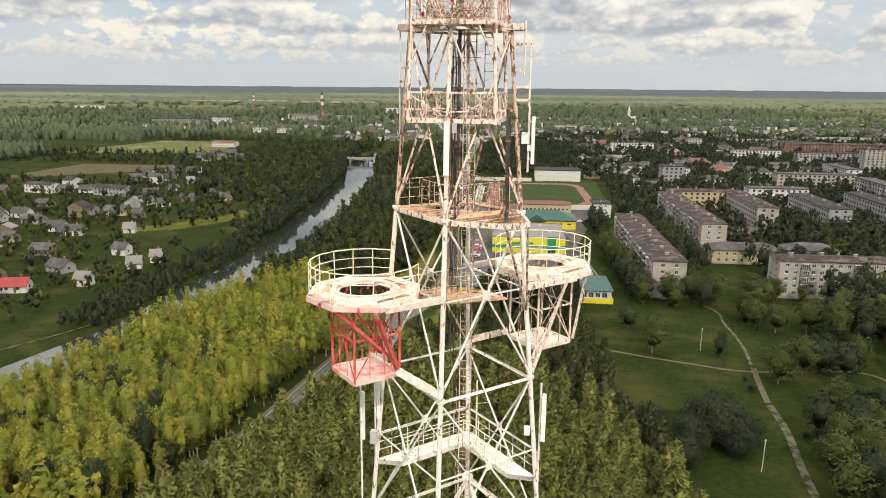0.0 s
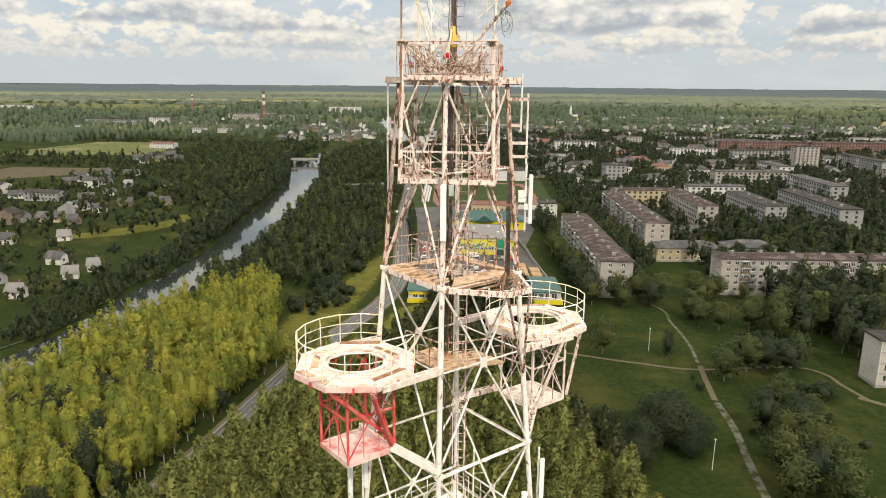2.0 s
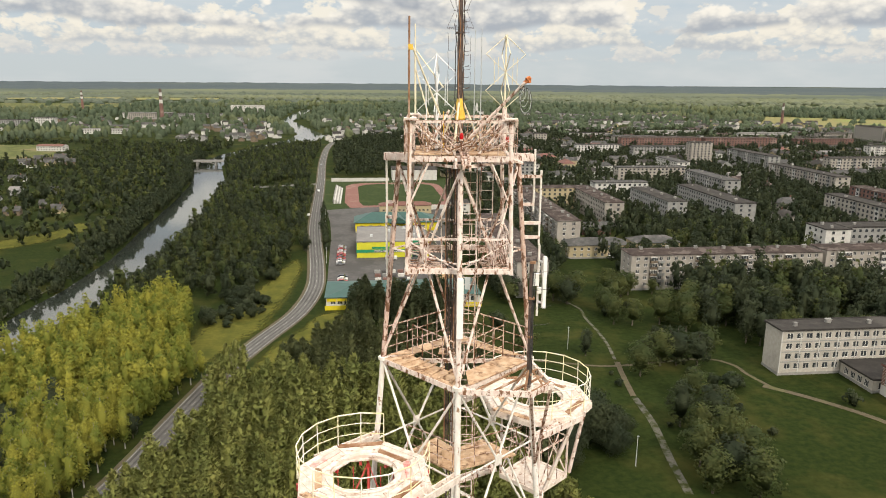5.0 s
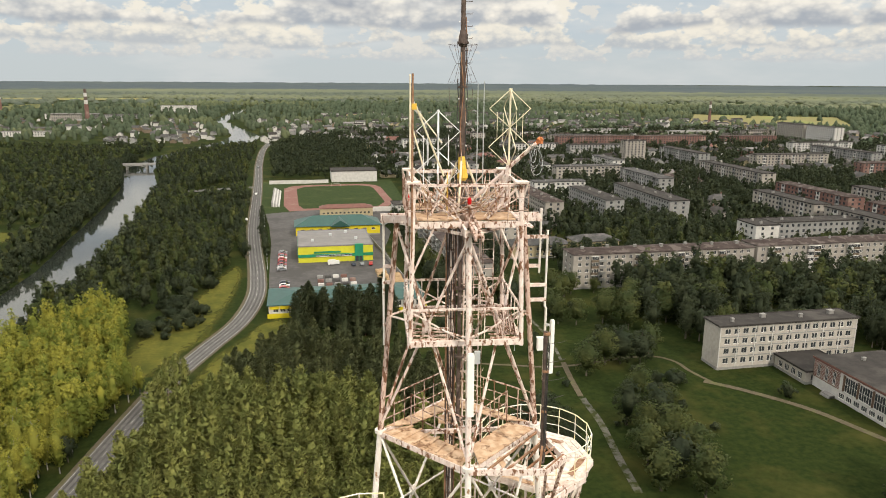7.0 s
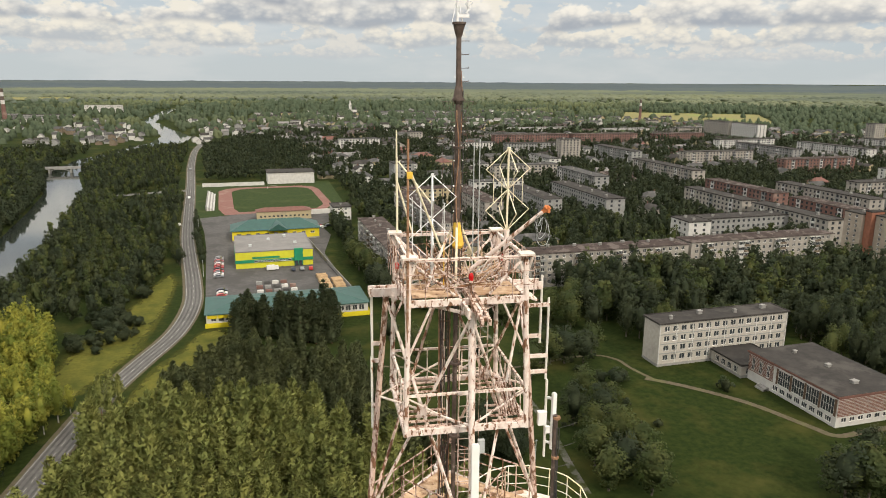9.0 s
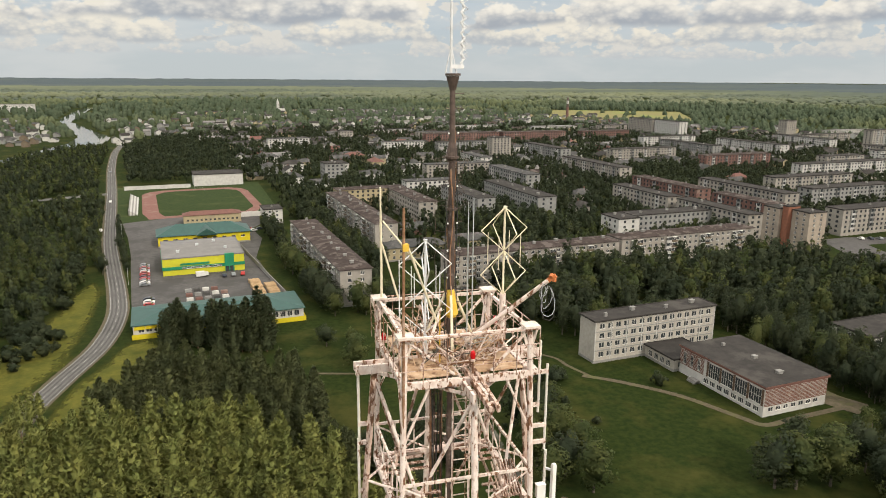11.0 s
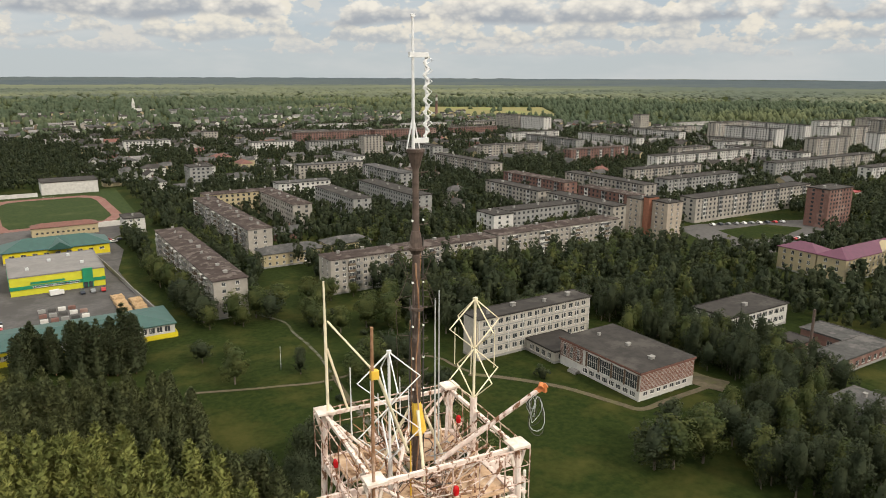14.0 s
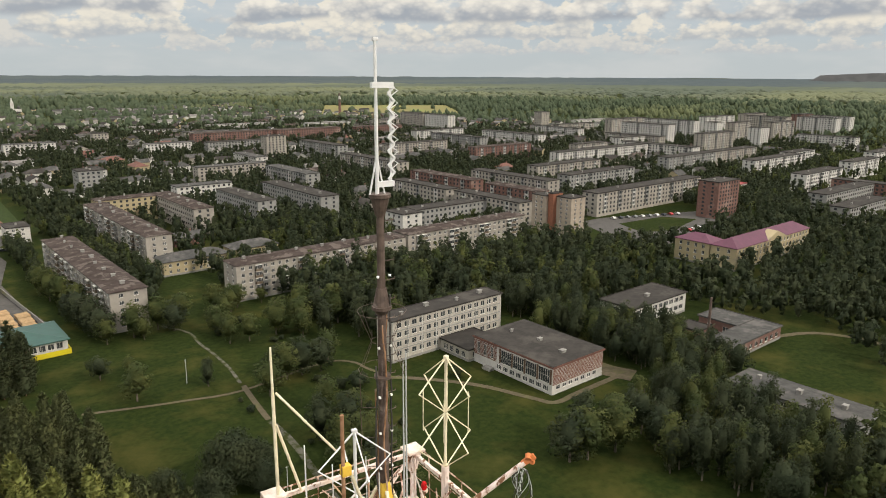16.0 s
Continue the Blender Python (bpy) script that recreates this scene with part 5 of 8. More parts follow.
def relief(us, vs, depth, mats):
    """One-piece panel in the xz plane made of cells that stand out by depth(i, j) = (y, slot) or are left out (None)."""
    keys, v, f, m = {}, [], [], []

    def vert(x, y, z):
        k = (round(x, 4), round(y, 4), round(z, 4))
        if k not in keys:
            keys[k] = len(v)
            v.append(k)
        return keys[k]

    nu, nv = len(us) - 1, len(vs) - 1
    D = [[depth(i, j) for j in range(nv)] for i in range(nu)]
    for i in range(nu):
        for j in range(nv):
            if D[i][j] is None:
                continue
            y, sl = D[i][j]
            f.append((vert(us[i], y, vs[j]), vert(us[i + 1], y, vs[j]), vert(us[i + 1], y, vs[j + 1]), vert(us[i], y, vs[j + 1])))
            m.append(sl)
            for di, dj, e0, e1 in ((-1, 0, (us[i], vs[j]), (us[i], vs[j + 1])), (1, 0, (us[i + 1], vs[j + 1]), (us[i + 1], vs[j])), (0, -1, (us[i + 1], vs[j]), (us[i], vs[j])), (0, 1, (us[i], vs[j + 1]), (us[i + 1], vs[j + 1]))):
                a_, b_ = i + di, j + dj
                other = D[a_][b_] if 0 <= a_ < nu and 0 <= b_ < nv else None
                yo = 0.01 if other is None else other[0]
                if yo > y + 1e-5:
                    f.append((vert(e0[0], y, e0[1]), vert(e1[0], y, e1[1]), vert(e1[0], yo, e1[1]), vert(e0[0], yo, e0[1])))
                    m.append(0)
    b = MB()
    b.v, b.f, b.m = v, f, m
    return b.mesh("window", mats)


def window_mesh(w, h, panes, transom=0.0):
    key = (round(w, 2), round(h, 2), panes, transom)
    if key not in WINDOW_MESHES:
        fr = 0.08
        us = [-w / 2 - 0.07, -w / 2, -w / 2 + fr]
        for i in range(1, panes):
            x = -w / 2 + fr / 2 + (w - fr) * i / panes
            us += [x - fr / 2, x + fr / 2]
        us += [w / 2 - fr, w / 2, w / 2 + 0.07]
        vs = [-0.06, 0.0, fr] + ([h * transom - fr / 2, h * transom + fr / 2] if transom else []) + [h - fr, h]
        n = len(us) - 1

        def depth(i, j):
            if j == 0:
                return (-0.2, 0)
            if i in (0, n - 1):
                return None
            return (0.0, 1) if i % 2 == 0 and j % 2 == 0 else (-0.06, 0)

        WINDOW_MESHES[key] = relief(us, vs, depth, [FRAMEW, GLASS])
    return WINDOW_MESHES[key]


def facade(b, p, d, L, h, cols, rows, depth=0.14, slot=0):
    """Wall from p along d, L long and h high, with window openings and their reveals. Outside is to the right of d."""
    n = Vector((d[1], -d[0], 0))
    d = Vector((d[0], d[1], 0))
    p = Vector(p)
    Zu = Vector((0, 0, 1))

    def quad(u0, v0, u1, v1):
        b.add([p + d * u0 + Zu * v0, p + d * u1 + Zu * v0, p + d * u1 + Zu * v1, p + d * u0 + Zu * v1], [(0, 1, 2, 3)], slot)

    v = 0.0
    for v0, v1 in rows:
        quad(0, v, L, v0)
        u = 0.0
        for u0, u1 in cols:
            quad(u, v0, u0, v1)
            q = [p + d * a + Zu * c for a, c in ((u0, v0), (u1, v0), (u1, v1), (u0, v1))]
            r = [e - n * depth for e in q]
            for i in range(4):
                j = (i + 1) % 4
                b.add([q[i], q[j], r[j], r[i]], [(0, 1, 2, 3)], slot)
            u = u1
        quad(u, v0, L, v1)
        v = v1
    quad(0, v, L, h)


def spans(L, bay, w, edge=1.2):
    n = max(1, int((L - 2 * edge + 0.01) / bay))
    s = (L - 2 * edge) / n
    return [(edge + s * (i + 0.5) - w / 2, edge + s * (i + 0.5) + w / 2) for i in range(n)]


BALCONY = MB()
BALCONY.box((0, -0.5, 0.0), (2.9, 1.0, 0.14))
BALCONY.box((0, -0.98, 0.5), (2.9, 0.06, 0.95))
for s_ in (-1, 1):
    BALCONY.box((s_ * 1.42, -0.5, 0.5), (0.05, 0.95, 0.95))
BALCONY_MESHES = None


def block(name, label, x0, y0, x1, y1, h, floors, wall, roof, bay=3.2, win=(1.5, 1.4), near=False, balconies=(), sill=0.9, base=0.9, rise=0.0, group="", category="apartment block", panes=2, over=0.45, vents=0, sides="SW", pad=3.0, z0=None):
    """A block of flats or a public building: walls with openings, windows, roof, plinth."""
    occupy(x0, y0, x1, y1, pad)
    z0 = gz((x0 + x1) / 2, (y0 + y1) / 2) if z0 is None else z0
    ob = thing(name, label, category, pose(0, 0, z0), group)
    fh = (h - base - 0.4) / floors
    rows = [(base + fh * i + sill, base + fh * i + sill + win[1]) for i in range(floors)]
    W, D = x1 - x0, y1 - y0
    b = MB()
    sd = {"S": ((x0, y0, 0), (1, 0), W), "E": ((x1, y0, 0), (0, 1), D), "N": ((x1, y1, 0), (-1, 0), W), "W": ((x0, y1, 0), (0, -1), D)}
    glazing = MB()
    wins = []
    for s, (p, d, L) in sd.items():
        if s in sides:
            cols = spans(L, bay if L > 16 else min(bay * 1.25, L / 3), win[0])
            facade(b, p, d, L, h, cols, rows)
            wins.append((p, d, cols))
            n = Vector((d[1], -d[0], 0))
            if not near:
                q0 = Vector(p) - n * 0.13
                q1 = q0 + Vector((d[0], d[1], 0)) * L
                glazing.add([q0 + Vector((0, 0, base)), q1 + Vector((0, 0, base)), q1 + Vector((0, 0, h - 0.3)), q0 + Vector((0, 0, h - 0.3))], [(0, 1, 2, 3)])
        else:
            facade(b, p, d, L, h, [], [])
    part("wall", b, wall, ob)
    if glazing.v:
        part("glazing", glazing, GLASS, ob)
    b = MB()
    x, y = (x0 + x1) / 2, (y0 + y1) / 2
    if rise:
        o = over
        e = [(x0 - o, y0 - o), (x1 + o, y0 - o), (x1 + o, y1 + o), (x0 - o, y1 + o)]
        k = min(W, D) / 2
        r = [(x0 + k, y), (x1 - k, y)] if W > D else [(x, y0 + k), (x, y1 - k)]
        v = [(*p, h) for p in e] + [(*p, h + 0.22) for p in e] + [(*p, h + 0.22 + rise) for p in r]
        fs = [(3, 2, 1, 0), (0, 1, 5, 4), (1, 2, 6, 5), (2, 3, 7, 6), (3, 0, 4, 7)]
        fs += [(4, 5, 9, 8), (6, 7, 8, 9), (5, 6, 9), (7, 4, 8)] if W > D else [(5, 6, 9, 8), (7, 4, 8, 9), (4, 5, 8), (6, 7, 9)]
        b.add(v, fs)
    else:
        b.box((x, y, h + 0.15), (W + 2 * over, D + 2 * over, 0.3))
        for cx, cy, sx, sy in ((x, y0 - over + 0.12, W + 2 * over, 0.24), (x, y1 + over - 0.12, W + 2 * over, 0.24), (x0 - over + 0.12, y, 0.24, D), (x1 + over - 0.12, y, 0.24, D)):
            b.box((cx, cy, h + 0.42), (sx, sy, 0.25))
    rf = part("roof", b, roof, ob)
    for i in range(vents):
        b = MB()
        t = (i + 0.5) / vents
        px, py = (x0 + W * t, y + rng.uniform(-1.5, 1.5)) if W > D else (x + rng.uniform(-1.5, 1.5), y0 + D * t)
        s = rng.uniform(0.8, 1.6)
        b.box((px, py, h + rise * 0.7 + 0.7), (s, s * 0.8, 1.3))
        b.box((px, py, h + rise * 0.7 + 1.4), (s * 1.2, s, 0.12))
        part("roof_vent", b, CONC, rf)
    if near:
        b = MB()
        for cx, cy, sx, sy in ((x, y0 - 0.06, W + 0.24, 0.12), (x0 - 0.06, y, 0.12, D)):
            b.box((cx, cy, 0.4), (sx, sy, 0.8))
        part("plinth", b, CONC, ob)
        for p, d, cols in wins:
            me = window_mesh(win[0], win[1], panes if win[0] > 1.2 else 1)
            yaw = math.degrees(math.atan2(d[1], d[0]))
            n = Vector((d[1], -d[0], 0))
            for ci, (u0, u1) in enumerate(cols):
                for ri, (v0, v1) in enumerate(rows):
                    c = Vector(p) + Vector((d[0], d[1], 0)) * ((u0 + u1) / 2) - n * 0.135
                    part("window", me, None, ob, at=pose(c.x, c.y, v0, 0, 0, yaw))
            if balconies and len(cols) > 5:
                me_b = balcony_mesh()
                for ci in range(len(cols)):
                    if ci % balconies[0] not in balconies[1]:
                        continue
                    u = sum(cols[ci]) / 2
                    for ri in range(1, floors):
                        c = Vector(p) + Vector((d[0], d[1], 0)) * u
                        part("balcony", me_b[(ci * 7 + ri * 3) % 3], None, ob, at=pose(c.x, c.y, rows[ri][0] - 0.9, 0, 0, yaw))
    return ob


def balcony_mesh():
    global BALCONY_MESHES
    if BALCONY_MESHES is None:
        BALCONY_MESHES = []
        for k, m in enumerate((GREYW, WHITEW, LOGW)):
            b = MB()
            b.v, b.f, b.m = list(BALCONY.v), list(BALCONY.f), [0] * len(BALCONY.f)
            if k != 0:
                b.box((0, -0.96, 1.65), (2.8, 0.04, 1.35), slot=1)
                for x in (-1.4, -0.7, 0, 0.7, 1.4):
                    b.box((x, -0.98, 1.65), (0.07, 0.07, 1.35), slot=2)
                b.box((0, -0.5, 2.36), (2.95, 1.05, 0.08), slot=2)
            BALCONY_MESHES.append(b.mesh("balcony", [m, GLASS, FRAMEW]))
    return BALCONY_MESHES


LOGGIAS = {}


def loggia_mesh(floors, fh, m):
    """A column of stacked balconies: parapets, open or glazed above, cheeks at the sides."""
    key = (floors, round(fh, 2), m.name)
    if key not in LOGGIAS:
        us = [-1.4, -1.28, 1.28, 1.4]
        vs = [0.0]
        for i in range(floors - 1):
            vs += [fh * i + 1.0, fh * (i + 1)]
        LOGGIAS[key] = relief(us, vs, lambda i, j: (-0.9, 0) if i != 1 or j % 2 == 0 else (-0.3, 1), [m, GLASS])
    return LOGGIAS[key]


def add_loggias(ob, x0, y0, x1, y1, h, floors):
    fh = (h - 1.3) / floors
    for p, d, L in (((x0, y0), (1, 0), x1 - x0), ((x0, y1), (0, -1), y1 - y0)):
        if L < 30:
            continue
        n = max(2, int(L / 15))
        yaw = math.degrees(math.atan2(d[1], d[0]))
        for i in range(n):
            u = L * (i + 0.5) / n
            part("loggia", loggia_mesh(floors, fh, GREYW if i % 2 else WHITEW), None, ob, at=pose(p[0] + d[0] * u, p[1] + d[1] * u, 0.9 + fh, 0, 0, yaw))


FLATS = "blocks of flats"
# nearest blocks, with single windows
block("apartment_block", "long five-storey pale panel block with balconies", 101, 245, 184, 257, 14.6, 5, PANELW, RUSTROOF, near=True, balconies=(6, (2, 3)), rise=1.1, vents=7, group=FLATS)
block("apartment_block", "five-storey pale panel block in line behind trees", 187, 247, 266, 259, 14.6, 5, PANELW, RUSTROOF, near=True, balconies=(6, (1, 2)), rise=1.1, vents=7, group=FLATS)
block("apartment_block", "five-storey panel block with a patched brown roof", 52.5, 239, 65, 342, 14.6, 5, PANELW, RUSTROOF, near=True, balconies=(5, (1, 3)), rise=1.2, vents=9, group=FLATS)
block("apartment_block", "five-storey panel block with glazed end balconies", 90.5, 319, 102.5, 426, 14.6, 5, PANELW, RUSTROOF, near=True, balconies=(4, (1, 2)), rise=1.2, vents=9, group=FLATS)
block("apartment_block", "five-storey pale yellow block behind trees", 99, 431, 133, 443, 14.6, 5, YELLOWW, RUSTROOF, rise=1.1, vents=3, group=FLATS)
block("apartment_block", "five-storey panel wing with a pale end wall", 133.5, 372, 145, 442, 14.6, 5, PANELW, RUSTROOF, rise=1.1, vents=5, group=FLATS)
block("apartment_block", "five-storey grey block among trees", 172, 373, 184, 433, 14.6, 5, GREYW, FELT, vents=4, rise=0.6, group=FLATS)
block("apartment_block", "five-storey grey block among trees", 209, 364, 222, 442, 14.6, 5, GREYW, FELT, vents=4, group=FLATS)
block("apartment_block", "white five-storey block with a flat roof", 213, 286, 226, 302, 15, 5, WHITEW, FELT, vents=2, group=FLATS)
block("apartment_block", "grey five-storey block behind the long block", 232, 300, 290, 312, 13, 4, GREYW, FELT, vents=3, group=FLATS)
# school, link and gym
block("school", "four-storey pale tiled school with rows of wide windows", 112.3, 156.8, 159.2, 165.2, 13.6, 4, SCHOOLW, FELT, bay=2.9, win=(1.85, 1.7), near=True, category="school", vents=4, panes=2, sill=1.0, sides="S")
school_ob = [o for o in bpy.data.objects if o.name == "school"][0]
for i in range(9):
    b = MB()
    b.box((112.45 + 46.6 * i / 8, 156.72, 7.2), (0.26, 0.14, 12.6))
    part("pilaster", b, WHITEW, school_ob)
for i in range(3):
    b = MB()
    b.box((135.75, 156.73, 4.15 + i * 3.08), (46.9, 0.1, 0.28))
    part("string_course", b, GREYW, school_ob)
block("school_link", "low glazed corridor between school and gym", 131.5, 142.6, 146, 156.4, 3.8, 1, SCHOOLW, FELT, bay=2.2, win=(1.8, 1.9), near=True, category="corridor", sill=0.7, base=0.3, panes=3)
gym = block("gym", "flat-roofed gym with tall glazing and banded brick walls", 133.6, 109.6, 156, 142.3, 8.2, 1, WHITEW, FELT, category="gym", vents=3, over=0.3, sides="")
for i in range(13):
    b = MB()
    b.box((144.8, 109.5, 3.1 + i * 0.4), (22.2, 0.16, 0.19))
    part("brick_band", b, BANDW, gym, "band of facing brick")
    b = MB()
    b.box((133.5, 137.2, 3.1 + i * 0.4), (0.16, 10.0, 0.19))
    part("brick_band", b, BANDW, gym, "band of facing brick")
for i in range(7):
    part("window", window_mesh(1.7, 1.2, 2), None, gym, at=pose(136 + i * 2.7, 109.55, 1.4))
for i in range(8):
    part("window", window_mesh(2.0, 1.5, 3), None, gym, at=pose(133.55, 112 + i * 2.7, 0.9, 0, 0, -90))
for i in range(4):
    part("window", window_mesh(4.3, 4.2, 5, 0.5), None, gym, "tall gridded glazing", at=pose(133.5, 112.7 + i * 5.1, 3.3, 0, 0, -90))
for i in range(5):
    b = MB()
    b.box((133.45, 110.15 + i * 5.1, 5.4), (0.22, 0.6, 4.6))
    part("pier", b, DOORM, gym, "dark brown pier between the tall windows")
for i in range(3):
    part("window", window_mesh(1.1, 3.6, 2, 0.5), None, gym, at=pose(133.36, 134 + i * 3.0, 3.6, 0, 0, -90))
b = MB()
b.box((144.8, 125.9, 8.75), (23.1, 33.4, 0.12))
part("roof_edge", b, FELT, gym)
for x, y, sx, sy in ((144.8, 109.15, 23.2, 0.12), (133.15, 125.9, 0.12, 33.6)):
    b = MB()
    b.box((x, y, 8.45), (sx, sy, 0.55))
    part("fascia", b, TERRAROOF, gym, "red-brown roof fascia")
for i in range(2):
    b = MB()
    b.box((132.4 - i * 0.4, 134.5, 0.45 - i * 0.2), (1.6, 3.4, 0.9 - i * 0.4))
    part("entrance_step", b, CONC, gym)
block("workshop", "flat-roofed two-storey school workshop in trees", 196, 127, 229, 142, 7.6, 2, WHITEW, FELT, bay=3.2, win=(2.5, 1.8), category="workshop", vents=1, sides="SWE", near=True, panes=3)
block("kindergarten", "low L-shaped kindergarten with a grey roof", 195, 90, 229, 99, 4.4, 1, BRICKW, SLATE, bay=3.4, win=(1.9, 1.6), near=True, category="kindergarten", sill=0.9, base=0.4)
block("kindergarten_wing", "low brick wing with a grey roof", 217, 99.5, 229, 114, 4.4, 1, BRICKW, SLATE, bay=3.4, win=(1.9, 1.6), near=True, category="kindergarten", sill=0.9, base=0.4)
block("boiler_house", "small red brick boiler house", 203, 106, 211, 114, 3.8, 1, BRICKW, FELT, near=True, category="boiler house", base=0.3)
b = MB()
b.tube((206, 104, 0), (206, 104, 16), 0.55, 0.4, n=12)
chim = thing("boiler_chimney", "slim dark steel chimney of the boiler house", "chimney")
part("flue", b, POLE, chim)
block("barracks", "long two-storey grey building with a slate roof", 168, 42, 180, 76, 6.6, 2, GREYW, SLATE, bay=3.0, win=(1.5, 1.3), near=True, category="building", vents=3, rise=0.5, sides="SWN")
# violet-roofed public building
vio = block("town_hall", "pale yellow three-storey hall with a plum roof", 298, 144, 372, 157, 10.5, 3, YELLOWW, VIOLETROOF, bay=3.3, win=(1.4, 1.8), near=True, category="public building", rise=3.6, panes=2)
block("town_hall_wing", "pale yellow wing with a plum roof", 298, 157.6, 311, 176, 10.5, 3, YELLOWW, VIOLETROOF, bay=3.3, win=(1.4, 1.8), near=True, category="public building", rise=3.0)
b = MB()
b.add([(326, 143.5, 10.5), (346, 143.5, 10.5), (336, 143.5, 14.2), (326, 149, 10.7), (346, 149, 10.7), (336, 149, 14.4)], [(0, 1, 2), (0, 2, 5, 3), (1, 4, 5, 2)])
part("pediment", b, YELLOWW, vio)
# tall blocks
PLASTER = mat("ochre_panel_wall", (0.34, 0.29, 0.235), (0.285, 0.243, 0.198), 0.4, 0.9, 0.006, (0.24, 0.205, 0.17), 0.13, 0.4, world_space=True, soft3=0.2)
block("tower_block", "nine-storey tower block of pale ochre panels", 282, 247.2, 292.5, 257.5, 23, 9, PLASTER, FELT, category="tower block", group="tower blocks", vents=1, near=True, bay=2.6, win=(1.3, 1.35), over=0.2)
block("tower_block", "nine-storey tower block of pale ochre panels", 286, 232.5, 297.5, 243, 23, 9, PLASTER, FELT, category="tower block", group="tower blocks", vents=1, near=True, bay=2.6, win=(1.3, 1.35), over=0.2)
block("stair_tower", "red brick stair tower joining two blocks", 283.6, 243.3, 291.5, 246.9, 24.6, 9, TERRACOTTA, FELT, bay=3, win=(0.9, 1.0), category="tower block", over=0.2, sides="")
block("tower_block", "nine-storey red brick tower block", 404, 214, 429, 228, 23, 9, BRICKW, FELT, bay=3.2, win=(1.6, 1.4), category="tower block", group="tower blocks", vents=2)
FAR = [
    (350, 265, 470, 277, 15, 5, PANELW, FELT), (325, 356, 337, 426, 15, 5, BRICKW, RUSTROOF), (325, 294, 337, 342, 15, 5, BRICKW, RUSTROOF),
    (287, 272, 298, 330, 15, 5, PANELW, FELT), (285, 336, 296, 394, 15, 5, PANELW, FELT), (316, 843, 420, 856, 15, 5, BRICKW, RUSTROOF), (424, 838, 519, 851, 15, 5, BRICKW, RUSTROOF),
    (325, 668, 347, 681, 24, 9, PANELW, FELT), (690, 811, 704, 866, 26, 9, WHITEW, FELT), (690, 872, 704, 930, 26, 9, PANELW, FELT), (785, 498, 799, 570, 26, 9, WHITEW, FELT),
    (1056, 478, 1072, 540, 27, 9, PANELW, FELT), (1085, 420, 1100, 476, 27, 9, WHITEW, FELT), (512, 438, 655, 450, 15, 5, WHITEW, FELT), (658, 386, 671, 476, 15, 5, WHITEW, FELT),
    (641, 584, 654, 684, 15, 5, WHITEW, FELT), (600, 290, 690, 302, 15, 5, WHITEW, FELT), (658, 232, 715, 244, 15, 5, WHITEW, FELT), (830, 402, 850, 418, 26, 9, WHITEW, FELT),
    (700, 398, 760, 411, 26, 9, PANELW, FELT), (121, 562, 138, 580, 16, 5, GREYW, FELT), (226, 930, 244, 942, 14, 4, PANELW, FELT), (160, 470, 200, 482, 12, 4, WHITEW, SLATE),
    (345, 470, 357, 560, 15, 5, PANELW, FELT), (365, 320, 377, 400, 15, 5, PANELW, FELT), (400, 330, 480, 342, 15, 5, GREYW, FELT), (420, 380, 500, 392, 15, 5, PANELW, FELT),
    (560, 350, 640, 362, 15, 5, GREYW, FELT), (480, 520, 560, 532, 15, 5, BRICKW, RUSTROOF), (380, 620, 392, 700, 15, 5, GREYW, FELT), (430, 600, 510, 612, 15, 5, PANELW, FELT),
    (560, 600, 572, 690, 15, 5, GREYW, FELT), (560, 720, 640, 732, 15, 5, WHITEW, FELT), (760, 620, 772, 700, 15, 5, WHITEW, FELT), (800, 690, 880, 702, 15, 5, PANELW, FELT),
    (880, 520, 892, 600, 26, 9, WHITEW, FELT), (940, 440, 1000, 453, 26, 9, PANELW, FELT), (920, 330, 932, 400, 15, 5, WHITEW, FELT), (760, 250, 840, 262, 15, 5, WHITEW, FELT),
    (860, 200, 872, 280, 15, 5, PANELW, FELT), (480, 180, 560, 192, 12, 4, GREYW, FELT), (560, 150, 572, 210, 12, 4, BRICKW, FELT), (470, 120, 540, 132, 9, 3, BRICKW, SLATE),
    (250, 455, 262, 520, 15, 5, GREYW, SLATE), (210, 560, 270, 572, 12, 4, PANELW, SLATE), (280, 600, 292, 650, 12, 4, WHITEW, SLATE), (300, 760, 380, 772, 12, 4, GREYW, FELT),
    (740, 480, 752, 560, 15, 5, PANELW, FELT), (1160, 430, 1175, 500, 26, 9, WHITEW, FELT), (980, 560, 1060, 573, 26, 9, WHITEW, FELT),
    (300, 1010, 360, 1022, 9, 3, WHITEW, FELT), (420, 1050, 520, 1066, 9, 2, WHITEW, LIGHTROOF), (560, 1000, 640, 1020, 9, 2, WHITEW, LIGHTROOF), (700, 1010, 760, 1026, 9, 2, WHITEW, LIGHTROOF),
    (920, 640, 1010, 660, 8, 2, WHITEW, REDROOF), (470, 255, 520, 272, 7, 2, WHITEW, REDROOF), (-450, 1430, -400, 1445, 16, 5, PANELW, FELT), (-1120, 1745, -1040, 1775, 12, 2, WHITEW, LIGHTROOF),
    (-320, 1800, -240, 1815, 16, 3, WHITEW, LIGHTROOF), (-420, 1560, -300, 1580, 9, 2, GREYW, FELT),
]
